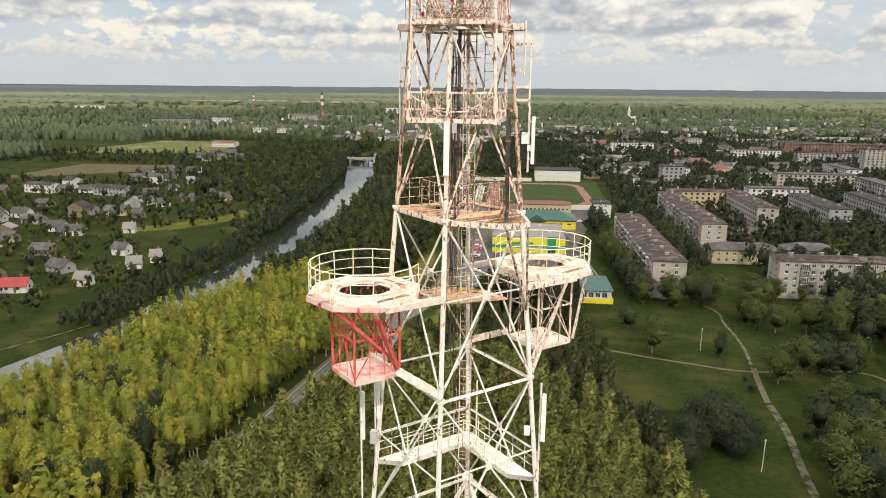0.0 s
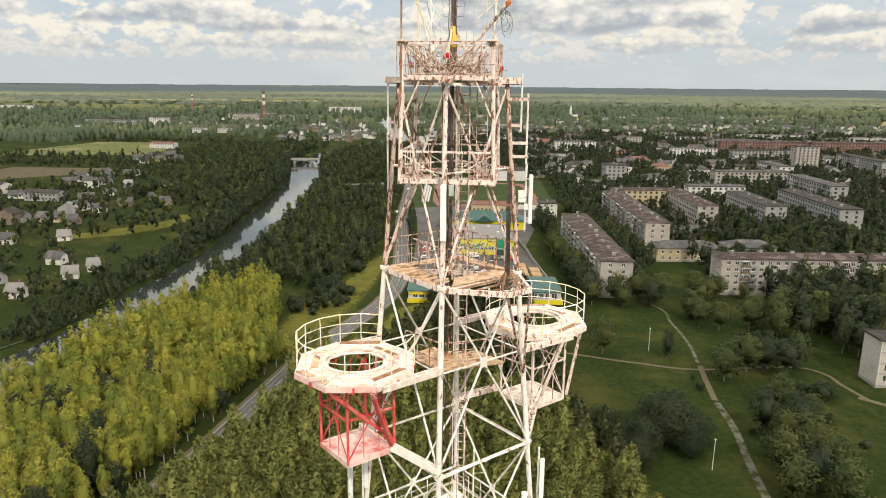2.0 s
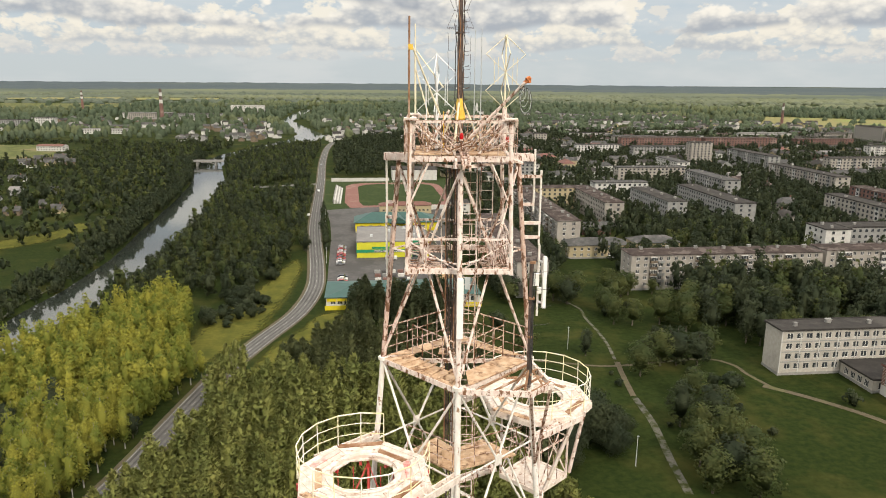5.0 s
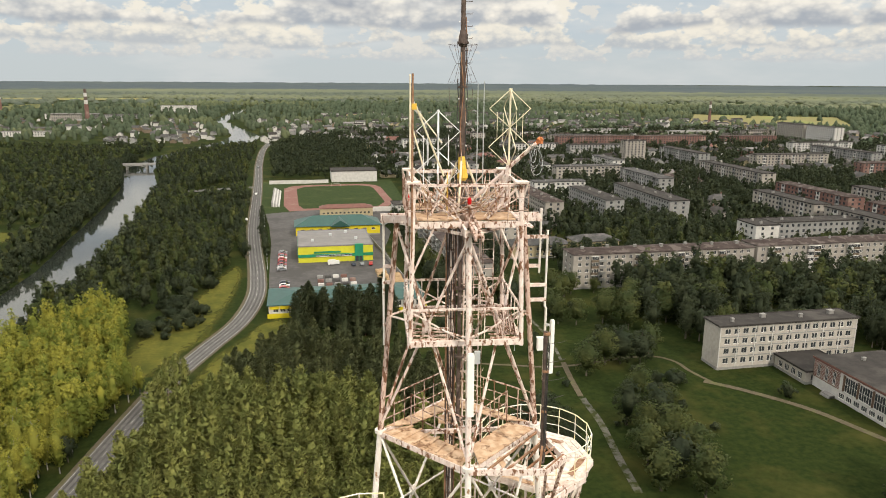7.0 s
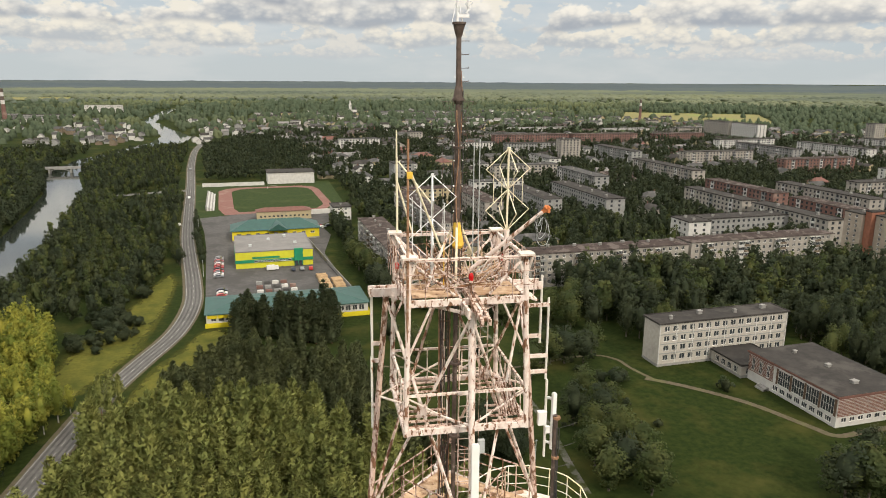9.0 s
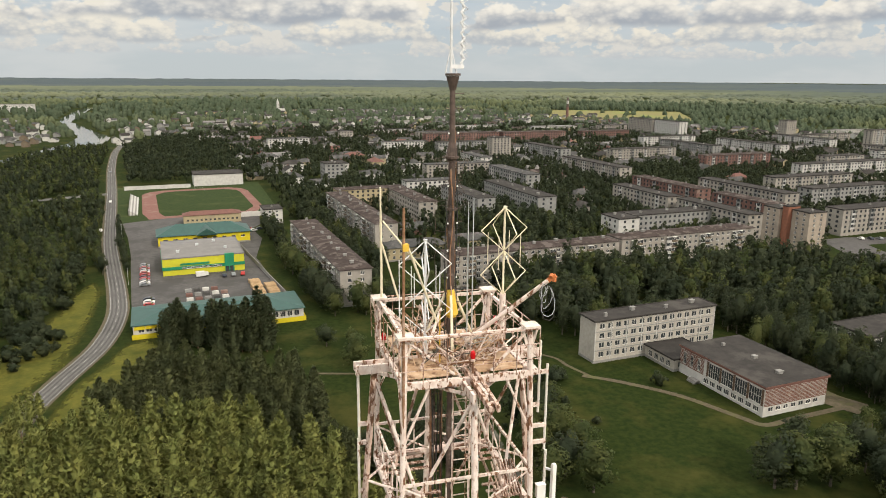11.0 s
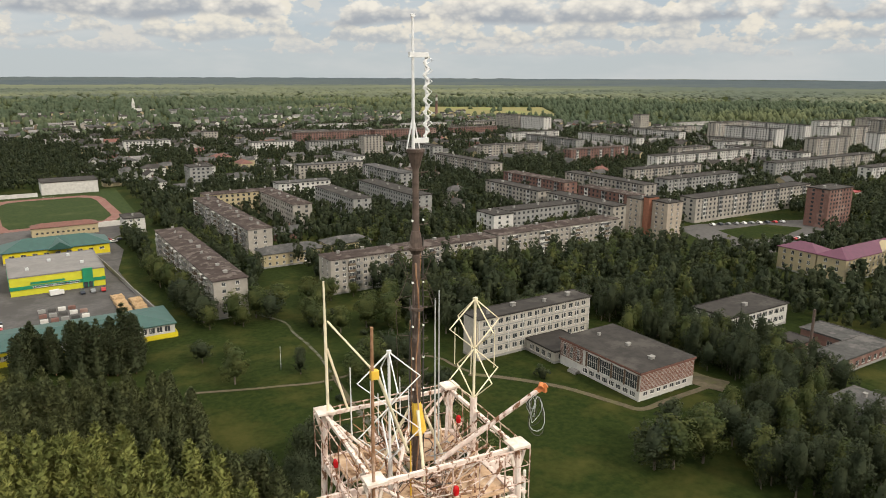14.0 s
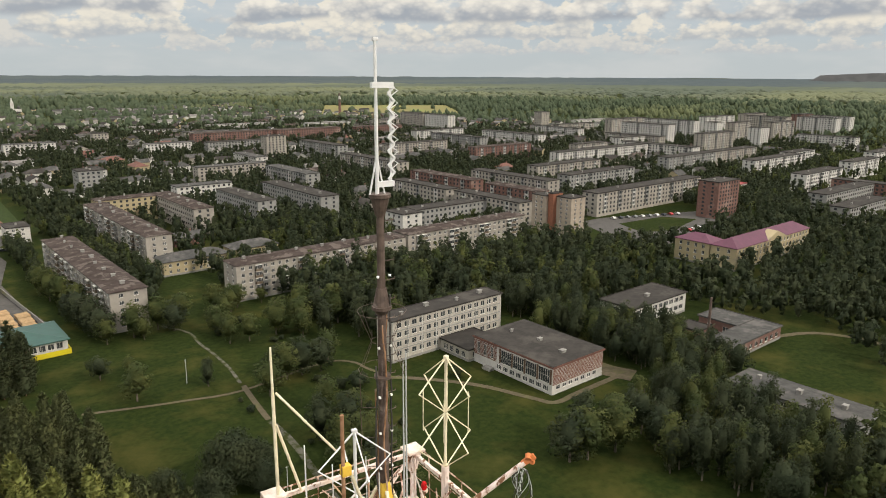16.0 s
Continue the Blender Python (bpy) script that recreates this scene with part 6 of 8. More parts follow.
FAR += [(850, 770, 868, 786, 28, 9, PANELW, FELT), (960, 790, 1060, 802, 10, 3, WHITEW, LIGHTROOF), (820, 610, 900, 623, 26, 9, PANELW, FELT), (690, 500, 752, 512, 15, 5, WHITEW, FELT), (850, 470, 864, 486, 28, 9, WHITEW, FELT), (868, 455, 905, 468, 28, 9, PANELW, FELT),
        (640, 350, 720, 362, 15, 5, PANELW, FELT), (690, 300, 740, 312, 15, 5, WHITEW, FELT), (1070, 545, 1130, 560, 28, 9, PANELW, FELT), (1130, 490, 1170, 505, 28, 9, BRICKW, FELT), (545, 222, 610, 234, 15, 5, WHITEW, FELT), (440, 150, 500, 162, 12, 4, GREYW, FELT), (590, 480, 640, 492, 15, 5, PANELW, FELT),
        (-660, 1250, -560, 1268, 13, 4, GREYW, FELT), (-555, 1275, -525, 1292, 16, 5, WHITEW, FELT), (-425, 1118, -360, 1132, 7, 2, WHITEW, LIGHTROOF), (-500, 1560, -400, 1580, 10, 3, WHITEW, LIGHTROOF), (560, 860, 640, 872, 12, 4, BRICKW, RUSTROOF), (660, 960, 760, 975, 12, 4, PANELW, FELT), (330, 910, 390, 922, 12, 4, PANELW, SLATE), (240, 780, 290, 792, 12, 4, WHITEW, SLATE), (120, 860, 170, 872, 12, 4, WHITEW, SLATE)]
for x0, y0, x1, y1, h, fl, w, r in FAR:
    kind_ = {id(PANELW): "pale panel", id(WHITEW): "white-faced", id(GREYW): "grey", id(BRICKW): "red brick"}[id(w)]
    num = {2: "two", 3: "three", 4: "four", 5: "five", 9: "nine"}[fl]
    far_block = block("apartment_block", f"{num}-storey {kind_} block far off in the town", x0, y0, x1, y1, h, fl, w, r, bay=3.6, win=(1.7, 1.5), vents=2 if y1 < 700 else 0, group=FLATS, sides="SW" if x0 > -10 else "SE", rise=0.0 if r is not RUSTROOF else 1.2)
    if fl >= 5 and x0 > 0 and y0 < 760:
        add_loggias(far_block, x0, y0, x1, y1, h, fl)

# ---- garden market and stadium ----
shop = block("garden_market", "flat-roofed market hall in lemon and green cladding", -10, 309, 25, 345, 7.6, 1, SHOPY, LIGHTROOF, bay=40, win=(0.5, 0.5), category="shop", over=0.15, sides="", pad=1)
for x0, x1, z0, z1, m, nm in ((-10.1, 16.4, 2.6, 4.0, SHOPG, "green_band"), (16.4, 20.4, 0.2, 8.4, SHOPG, "green_portal"), (20.4, 25.1, 2.6, 4.0, SHOPG, "green_band")):
    b = MB()
    b.box(((x0 + x1) / 2, 308.85, (z0 + z1) / 2), (x1 - x0, 0.35 if nm == "green_band" else 1.0, z1 - z0))
    part(nm, b, m, shop, "bright green cladding")
b = MB()
b.box((-10.15, 327, 3.3), (0.3, 36, 1.4))
part("green_band", b, SHOPG, shop)
for i in range(9):
    part("window", window_mesh(1.6, 0.8, 2), None, shop, at=pose(-1 + i * 1.9, 308.66, 2.85))
b = MB()
b.box((3.5, 308.6, 4.9), (12.5, 0.12, 0.9))
part("sign_bar", b, SHOPG, shop, "plain green sign bar")
for x in (17.4, 19.2):
    b = MB()
    b.box((x, 308.3, 1.4), (1.5, 0.1, 2.4))
    part("entrance_door", b, GLASS, shop, "dark glass entrance door")
for x, y in ((-3, 320), (6, 332), (14, 338), (18, 322)):
    b = MB()
    b.box((x, y, 8.4), (1.4, 1.2, 1.0))
    part("roof_unit", b, GREYBOX, shop)
green = block("green_roofed_hall", "yellow hall with a teal hipped roof", -11, 367, 35, 386, 5.6, 1, CANARY, GREENROOF, bay=4.5, win=(2.2, 1.2), category="shop", rise=4.2, over=0.9, sill=2.4, base=0.5, pad=1, near=True)
b = MB()
b.prism([(8, 364), (18, 364), (18, 374), (8, 374)], 5.4, 5.7)
b.add([(7.5, 363.5, 5.8), (18.5, 363.5, 5.8), (13, 363.5, 9.2), (13, 376, 9.6)], [(0, 1, 2), (1, 3, 2), (0, 2, 3)])
part("gable", b, GREENROOF, green)
pav = block("market_pavilion", "glazed market pavilion with teal roof and yellow base", -21, 231, 36.5, 252, 4.4, 1, WHITEW, GREENROOF, bay=2.4, win=(1.9, 2.0), category="shop", rise=1.8, over=0.7, sill=1.2, base=0.6, pad=1, near=True)
b = MB()
b.box((7.75, 229.2, 0.95), (58.5, 0.25, 1.7))
b.box((36.9, 240, 0.95), (0.25, 21, 1.7))
part("yellow_fence", b, CANARY, pav, "solid canary-yellow fence")
b = MB()
b.box((-16.5, 230.8, 3.5), (8.5, 0.2, 1.1))
part("sign_bar", b, CANARY, pav, "plain yellow sign bar with unreadable lettering")
for i in range(16):
    b = MB()
    b.tube((-21 + i * 3.8, 229.9, 1.6), (-21 + i * 3.8, 229.9, 4.4), 0.07, n=6)
    part("post", b, WHITEW, pav)
TIMBER = mat("sawn_timber", (0.42, 0.3, 0.17), (0.34, 0.24, 0.14), 0.8, 0.85, vary=0.12)
for i in range(7):
    px, py = 26 + (i % 2) * 5.5, 262 + (i // 2) * 7.5
    pile = thing("timber_pile", "stack of pale sawn timber in the market yard", "timber stack", pose(px, py, 0.07, 0, 0, 4.5), "timber stacks")
    b = MB()
    b.box((0, 0, 0.65), (4.2, 5.8, 1.3))
    part("timber_block", b, TIMBER, pile)
    for k in range(5):
        b = MB()
        b.box((0, -2.2 + k * 1.1, 1.4), (4.4, 0.35, 0.2))
        part("batten", b, TIMBER, pile)
for i in range(14):
    b = MB()
    b.box((-1 + (i % 5) * 3.4, 268 + (i // 5) * 6.5, 0.6), (2.6, 1.4, 1.1))
    b.box((-1 + (i % 5) * 3.4, 268 + (i // 5) * 6.5, 1.2), (2.4, 1.2, 0.2))
    flat_thing("pallet", b, [WHITEW, BRICKW, GREYW, SLATE][i % 4], "wrapped pallet of building goods in the yard", "pallet", "pallets in the yard")
flat_thing("yard_wall", (lambda b: ([b.beam((28 + 8 * k + (0.5 if k else 0), 360 - 105 * k * 1.0, 0.9), (36, 255, 0.9), 0.25, 1.8) for k in (0,)], b)[1])(MB()), CONC, "low concrete wall beside the market yard", "wall", kind="structure")
block("stadium_building", "plain white stadium building", 19, 580, 57, 604, 9, 2, WHITEW, FELT, category="stadium building", sides="", pad=2)
block("sports_pavilion", "low cream sports pavilion with a brown roof", 4, 424, 37, 433, 5.2, 1, YELLOWW, TERRAROOF, bay=2.4, win=(1.2, 1.0), category="pavilion", rise=1.8, pad=1)
block("sports_office", "white three-storey sports office", 49, 411, 60, 426, 8.4, 3, WHITEW, FELT, bay=2.8, win=(1.4, 1.2), category="office", near=True, vents=1)
b = MB()
b.box((35, 438, 1.6), (58, 0.3, 3.2))
flat_thing("stadium_wall", b, WHITEW, "long white stadium wall", "wall", kind="structure")
b = MB()
b.box((-8, 575, 1.5), (48, 0.3, 3.0))
flat_thing("stadium_wall", b, WHITEW, "white wall behind the running track", "wall", kind="structure")
stand = thing("grandstand", "small concrete grandstand beside the running track", "grandstand")
for i in range(6):
    b = MB()
    b.box((-22 - i * 0.9, 500, 0.3 + i * 0.25), (0.9, 70, 0.6 + i * 0.5))
    part("step", b, CONC if i % 2 else WHITEW, stand)
occupy(-40, 436, 72, 590, 0)
occupy(-28, 228, 42, 445, 1)
occupy(300, 195, 420, 262, 0)

# ---- bridge, chimney, church ----
bridge = thing("bridge", "low pale concrete arch bridge over the river", "bridge")
b = MB()
b.box((-160, 706, 3.0), (62, 7, 0.8))
part("deck", b, CONC, bridge)
for s in (-1, 1):
    b = MB()
    b.box((-160, 706 + s * 3.4, 3.9), (62, 0.2, 1.0))
    part("parapet", b, GREYW, bridge)
for x in (-178, -168, -150, -140):
    b = MB()
    b.box((x, 706, 0.2), (1.6, 6, 5.2))
    part("pier", b, CONC, bridge)
b = MB()
for i in range(12):
    a0, a1 = math.pi * i / 12, math.pi * (i + 1) / 12
    b.beam((-159 + 9 * math.cos(a0), 702.6, -1 + 3.6 * math.sin(a0)), (-159 + 9 * math.cos(a1), 702.6, -1 + 3.6 * math.sin(a1)), 0.5, 0.5)
part("arch", b, CONC, bridge)


def striped_chimney(x, y, h, r, bands, label):
    ch = thing("factory_chimney", label, "chimney", pose(x, y, gz(x, y)), "factory chimneys")
    n = bands
    for i in range(n):
        b = MB()
        k0, k1 = i / n, (i + 1) / n
        b.tube((0, 0, h * k0), (0, 0, h * k1), r * (1 - 0.4 * k0), r * (1 - 0.4 * k1), n=14)
        part("shaft_ring", b, (BRICKW if k0 < 0.55 else (WHITEW if i % 2 else POLE)), ch)


striped_chimney(-392, 1450, 62, 4.4, 9, "tall brick chimney with pale and dark bands")
striped_chimney(-700, 1900, 45, 3.4, 9, "far slim chimney with pale bands")
striped_chimney(800, 1290, 45, 3.2, 7, "far slim grey chimney above the works")
church = thing("church", "small white church with a pointed spire", "church", Matrix.Translation((268, 1642, gz(268, 1642))) @ Matrix.Scale(0.62, 4))
b = MB()
b.box((0, 0, 9), (30, 16, 18))
part("nave", b, WHITEW, church)
b = MB()
b.box((-10, 0, 18), (9, 9, 36))
part("bell_tower", b, WHITEW, church)
b = MB()
b.tube((-10, 0, 36), (-10, 0, 54), 5.5, 0.3, n=8)
part("spire", b, WHITEW, church)
b = MB()
b.tube((8, 0, 18), (8, 0, 24), 5, 4.4, n=10)
b.tube((8, 0, 24), (8, 0, 29), 5, 0.3, n=10)
part("dome", b, SLATE, church)


# ---- cottages and small houses ----
def house(x, y, w, d, h, rise, wall, roof, label, yaw=0.0, group="cottages", pad=2.0, hip=False):
    r = max(w, d) / 2
    occupy(x - r, y - r, x + r, y + r, pad)
    hs = thing("house", label, "house", pose(x, y, gz(x, y), 0, 0, yaw), group)
    b = MB()
    rows = [(0.5 + 2.7 * i + 0.8, 0.5 + 2.7 * i + 2.0) for i in range(max(1, int((h - 0.3) / 2.7)))]
    for p, dr, L in (((-w / 2, -d / 2, 0), (1, 0), w), ((w / 2, -d / 2, 0), (0, 1), d), ((w / 2, d / 2, 0), (-1, 0), w), ((-w / 2, d / 2, 0), (0, -1), d)):
        cols = spans(L, 3.0, 1.2, 0.8)
        facade(b, p, dr, L, h, cols, rows, 0.12)
    if not hip:
        for s in (-1, 1):
            b.add([(s * w / 2, -d / 2, h), (s * w / 2, d / 2, h), (s * w / 2, 0, h + rise)], [(0, 1, 2)])
    part("wall", b, wall, hs)
    g_ = MB()
    i = 0.11
    g_.add([(sx * (w / 2 - i), sy * (d / 2 - i), z) for z in (0.6, h - 0.1) for sx, sy in ((-1, -1), (1, -1), (1, 1), (-1, 1))], [(0, 1, 5, 4), (1, 2, 6, 5), (2, 3, 7, 6), (3, 0, 4, 7)])
    part("glazing", g_, GLASS, hs)
    b = MB()
    o = 0.5
    e = rise * o / (d / 2)
    if hip:
        k = d / 2
        v = [(-w / 2 - o, -d / 2 - o, h - 0.1), (w / 2 + o, -d / 2 - o, h - 0.1), (w / 2 + o, d / 2 + o, h - 0.1), (-w / 2 - o, d / 2 + o, h - 0.1), (-w / 2 + k, 0, h + rise), (w / 2 - k, 0, h + rise)]
        b.add(v, [(0, 1, 5, 4), (2, 3, 4, 5), (1, 2, 5), (3, 0, 4), (3, 2, 1, 0)])
    else:
        for s in (-1, 1):
            lo, hi = (s * (d / 2 + o), h - e), (0, h + rise)
            v = []
            for xx in (-w / 2 - o, w / 2 + o):
                v += [(xx, lo[0], lo[1]), (xx, hi[0], hi[1]), (xx, hi[0], hi[1] + 0.16), (xx, lo[0], lo[1] + 0.16)]
            b.add(v, [(0, 1, 2, 3), (7, 6, 5, 4), (0, 4, 5, 1), (1, 5, 6, 2), (2, 6, 7, 3), (3, 7, 4, 0)])
    rf = part("roof", b, roof, hs)
    b = MB()
    b.box((w * 0.2, d * 0.1, h + rise + 0.2), (0.7, 0.6, 1.6))
    part("chimney", b, BRICKW, rf)
    if y < 480:
        b = MB()
        b.box((w * 0.1, -d / 2 - 0.02, 1.2), (0.95, 0.08, 2.1))
        part("door", b, DOORM, hs)
    return hs


COTTAGES = [(-232, 321, 12, 8, WHITEW, SLATE), (-246, 330, 9, 7, WHITEW, SLATE), (-240, 380, 14, 8, YELLOWW, SLATE), (-222, 372, 6, 5, LOGW, SLATE), (-227, 413, 8, 7, WHITEW, SLATE), (-218, 277, 11, 8, LOGW, SLATE), (-191, 219, 10, 7, REDROOF, REDROOF), (-183, 282, 7, 6, WHITEW, SLATE),
            (-164, 258, 6, 4, WHITEW, LIGHTROOF), (-192, 249, 10, 7, GREYW, SLATE), (-286, 592, 12, 9, WHITEW, SLATE), (-361, 852, 30, 14, WHITEW, TERRAROOF), (-197, 442, 8, 6, YELLOWW, SLATE), (-272, 348, 11, 8, GREYW, SLATE), (-285, 454, 26, 9, GREYW, FELT), (-342, 460, 24, 10, WHITEW, FELT),
            (-599, 949, 24, 14, WHITEW, FELT), (-294, 569, 10, 8, GREYW, SLATE), (-232, 524, 9, 7, GREYW, SLATE), (-170, 230, 6, 5, WHITEW, LIGHTROOF), (-160, 270, 5, 4, WHITEW, LIGHTROOF), (-205, 330, 6, 5, WHITEW, LIGHTROOF), (-252, 300, 8, 6, LOGW, SLATE), (-265, 262, 9, 7, GREYW, SLATE), (-238, 246, 8, 6, WHITEW, SLATE), (-300, 400, 10, 8, LOGW, SLATE), (-330, 380, 9, 7, WHITEW, SLATE), (-212, 462, 7, 6, LOGW, SLATE), (-252, 480, 8, 6, WHITEW, SLATE), (-210, 232, 8, 6, LOGW, SLATE)]
WORD = {id(WHITEW): "white-walled", id(YELLOWW): "yellow-walled", id(LOGW): "weathered timber", id(GREYW): "grey-walled", id(REDROOF): "red tin", id(BRICKW): "red brick", id(PANELW): "pale-walled"}
ROOFWORD = {id(RUSTROOF): "brown sheet roof", id(SLATE): "grey slate roof", id(REDROOF): "red tin roof", id(TERRAROOF): "brown-red roof", id(FELT): "dark felt roof", id(LIGHTROOF): "pale flat roof"}
for x, y, w, d, wl, rf in COTTAGES:
    wl2 = WHITEW if wl is REDROOF else wl
    big = w > 20
    house(x, y, w, d, 6.0 if big else rng.uniform(2.8, 3.4), 1.6 if big else rng.uniform(2.0, 3.0), wl2, rf, f"{WORD[id(wl2)]} cottage with a {ROOFWORD[id(rf)]} among gardens", rng.uniform(-20, 20))
n = 0
while n < 30:
    x, y = rng.uniform(-420, -160), rng.uniform(230, 860)
    if abs(x - river_x(y)) < 45 or (x > -215 and y > 330) or (x > -280 and y > 560) or not free(x, y) or (x < -320 and 500 < y < 700) or (-540 < x < -330 and y > 720):
        continue
    wl, rf = rng.choice([WHITEW, LOGW, GREYW, YELLOWW]), rng.choice([SLATE, SLATE, FELT, SLATE])
    house(x, y, rng.uniform(7, 12), rng.uniform(6, 8), rng.uniform(2.8, 3.6), rng.uniform(2.0, 3.2), wl, rf, f"{WORD[id(wl)]} cottage with a {ROOFWORD[id(rf)]} among gardens", rng.uniform(-25, 25))
    n += 1
SMALL = [(91, 299, 121, 311, 6.4, YELLOWW, SLATE), (125, 302, 148, 314, 6.4, YELLOWW, SLATE)]
for x0, y0, x1, y1, h, wl, rf in SMALL:
    block("two_storey_house", "two-storey yellow house with a slate roof", x0, y0, x1, y1, h, 2, wl, rf, bay=3.2, win=(1.3, 1.4), near=True, rise=2.6, category="house", group="two-storey houses", over=0.6, sill=0.8, base=0.4)
for x, y, wl, rf in ((96, 566, WHITEW, SLATE), (98, 716, WHITEW, SLATE), (184, 705, YELLOWW, TERRAROOF), (190, 648, YELLOWW, TERRAROOF), (88, 640, WHITEW, SLATE), (110, 650, WHITEW, FELT), (150, 640, WHITEW, FELT), (160, 560, WHITEW, SLATE)):
    house(x, y, 20, 12, 7.0, 3.2, wl, rf, f"two-storey {WORD[id(wl)]} house with a {ROOFWORD[id(rf)]}", rng.choice([0, 90]), "town houses", hip=True)
n = 0
while n < 150:
    x, y = rng.uniform(75, 860), rng.uniform(300, 1180)
    if y < 350 and x < 300:
        continue
    if math.atan2(x, y) > 1.25 or not free(x, y) or not free(x + 9, y) or not free(x - 9, y) or not free(x, y + 9) or not free(x, y - 9):
        continue
    wl, rf = rng.choice([WHITEW, GREYW, YELLOWW, PANELW, WHITEW, BRICKW]), rng.choice([SLATE, SLATE, FELT, SLATE, FELT, SLATE, FELT, SLATE, RUSTROOF, SLATE, RUSTROOF, TERRAROOF])
    house(x, y, rng.uniform(12, 24), rng.uniform(9, 12), rng.choice([3.6, 6.2, 6.8]), rng.uniform(2.4, 3.4), wl, rf, f"{WORD[id(wl)]} town house with a {ROOFWORD[id(rf)]}", rng.choice([0, 90]) + rng.uniform(-4, 4), "town houses", hip=rng.random() < 0.5)
    n += 1


def small_houses(name, spots, walls, roofs, label):
    """Many little far-off houses with pitched roofs in one mesh."""
    b = MB()
    for x, y, w, d, h, rise, yaw in spots:
        z = gz(x, y)
        ca, sa = math.cos(yaw), math.sin(yaw)
        kw, kr = rng.randrange(len(walls)), len(walls) + rng.randrange(len(roofs))
        tr = lambda px, py, pz: (x + px * ca - py * sa, y + px * sa + py * ca, z + pz)
        P = [tr(sx * w / 2, sy * d / 2, zz) for zz in (-0.3, h) for sx, sy in ((-1, -1), (1, -1), (1, 1), (-1, 1))]
        R = [tr(-w / 2, 0, h + rise), tr(w / 2, 0, h + rise)]
        b.add(P + R, [(0, 1, 5, 4), (2, 3, 7, 6), (1, 2, 6, 9, 5), (3, 0, 4, 8, 7)], kw)
        o = 0.5
        E_ = [tr(sx * (w / 2 + o), sy * (d / 2 + o), h - rise * o / (d / 2) + 0.1) for sx, sy in ((-1, -1), (1, -1), (1, 1), (-1, 1))] + [tr(-w / 2 - o, 0, h + rise + 0.1), tr(w / 2 + o, 0, h + rise + 0.1)]
        b.add(E_, [(0, 1, 5, 4), (2, 3, 4, 5)], kr)
    tagged(new(name, b.mesh(name, walls + roofs)), label, "houses", kind="stuff")


def house_spots(n, x0, y0, x1, y1, wlo, whi, river=True):
    out = []
    tries = 0
    while len(out) < n and tries < n * 30:
        tries += 1
        x, y = rng.uniform(x0, x1), rng.uniform(y0, y1)
        if (river and abs(x - river_x(y)) < 40) or not free(x, y) or not free(x + 6, y) or not free(x - 6, y) or (x < -320 and 500 < y < 700):
            continue
        w = rng.uniform(wlo, whi)
        occupy(x - w / 2, y - 5, x + w / 2, y + 5, 1.5)
        out.append((x, y, w, rng.uniform(7, 11), rng.choice([3.0, 3.4, 5.8, 6.4]), rng.uniform(2, 3.2), radians(rng.choice([0, 90]) + rng.uniform(-12, 12))))
    return out


small_houses("town_houses", house_spots(330, 60, 560, 900, 1400, 10, 26) + house_spots(140, 420, 300, 1100, 1000, 10, 24) + house_spots(110, 60, 1440, 760, 1720, 14, 40), [WHITEW, PANELW, GREYW, YELLOWW, WHITEW], [SLATE, SLATE, FELT, SLATE, FELT, LIGHTROOF, FELT], "small pale houses scattered among the town trees")
small_houses("riverside_houses", house_spots(130, -260, 960, 60, 1450, 8, 13) + house_spots(18, -420, 240, -235, 560, 5, 9) + house_spots(40, -700, 1180, -300, 1500, 12, 40), [WHITEW, GREYW, LOGW, WHITEW], [SLATE, SLATE, LIGHTROOF, SLATE, FELT], "small cottages and sheds along the far river")

# ---- trees ----
nprng = np.random.default_rng(7)
rng = random.Random(21)
BIRCHLEAF = leaf_mat("birch_leaves", (0.17, 0.2, 0.035), (0.365, 0.338, 0.056), (0.122, 0.148, 0.031), 0.1)
PINELEAF = leaf_mat("pine_needles", (0.215, 0.24, 0.074), (0.335, 0.338, 0.102), (0.165, 0.194, 0.062))
DARKLEAF = leaf_mat("dark_leaves", (0.034, 0.047, 0.025), (0.062, 0.072, 0.034), (0.03, 0.041, 0.023))
# pine needles again, with cloud shade put into the colour
SHADEPINELEAF = leaf_mat("cloud_shaded_pine_needles", (0.096, 0.112, 0.05), (0.145, 0.156, 0.064), (0.076, 0.092, 0.044))
SPRUCELEAF = leaf_mat("spruce_needles", (0.066, 0.082, 0.04), (0.094, 0.108, 0.048), (0.052, 0.066, 0.034))
# both far wood tones carry distance haze as paler, bluer colour
HAZEWOODLEAF = mat("hazed_near_wood_crowns", (0.05, 0.068, 0.043), (0.066, 0.083, 0.051), 0.05, 0.95, 0.0, (0.1, 0.115, 0.06), 0.004, 0.42, world_space=True, stretch=(0.45, 1.0, 1.0), soft3=0.12, spec=0.05)
HAZEFARLEAF = mat("hazed_far_wood_crowns", (0.072, 0.088, 0.069), (0.09, 0.106, 0.079), 0.03, 0.95, 4.0, (0.135, 0.147, 0.09), 0.0016, 0.47, world_space=True, stretch=(0.3, 1.0, 1.0), soft3=0.16, spec=0.05)
BIRCHBARK = mat("birch_bark", (0.3, 0.29, 0.27), (0.2, 0.19, 0.175), 3.0, 0.9, c3=(0.08, 0.075, 0.07), scale3=1.6, cover3=0.38)
PINEBARK = mat("pine_bark", (0.22, 0.13, 0.08), (0.16, 0.1, 0.065), 3.0, 0.95, 0.01)
BARK = mat("grey_bark", (0.12, 0.1, 0.08), (0.09, 0.075, 0.06), 3.0, 0.95, 0.01)


def unit(v):
    return v / np.maximum(1e-6, np.linalg.norm(v, axis=-1, keepdims=True))


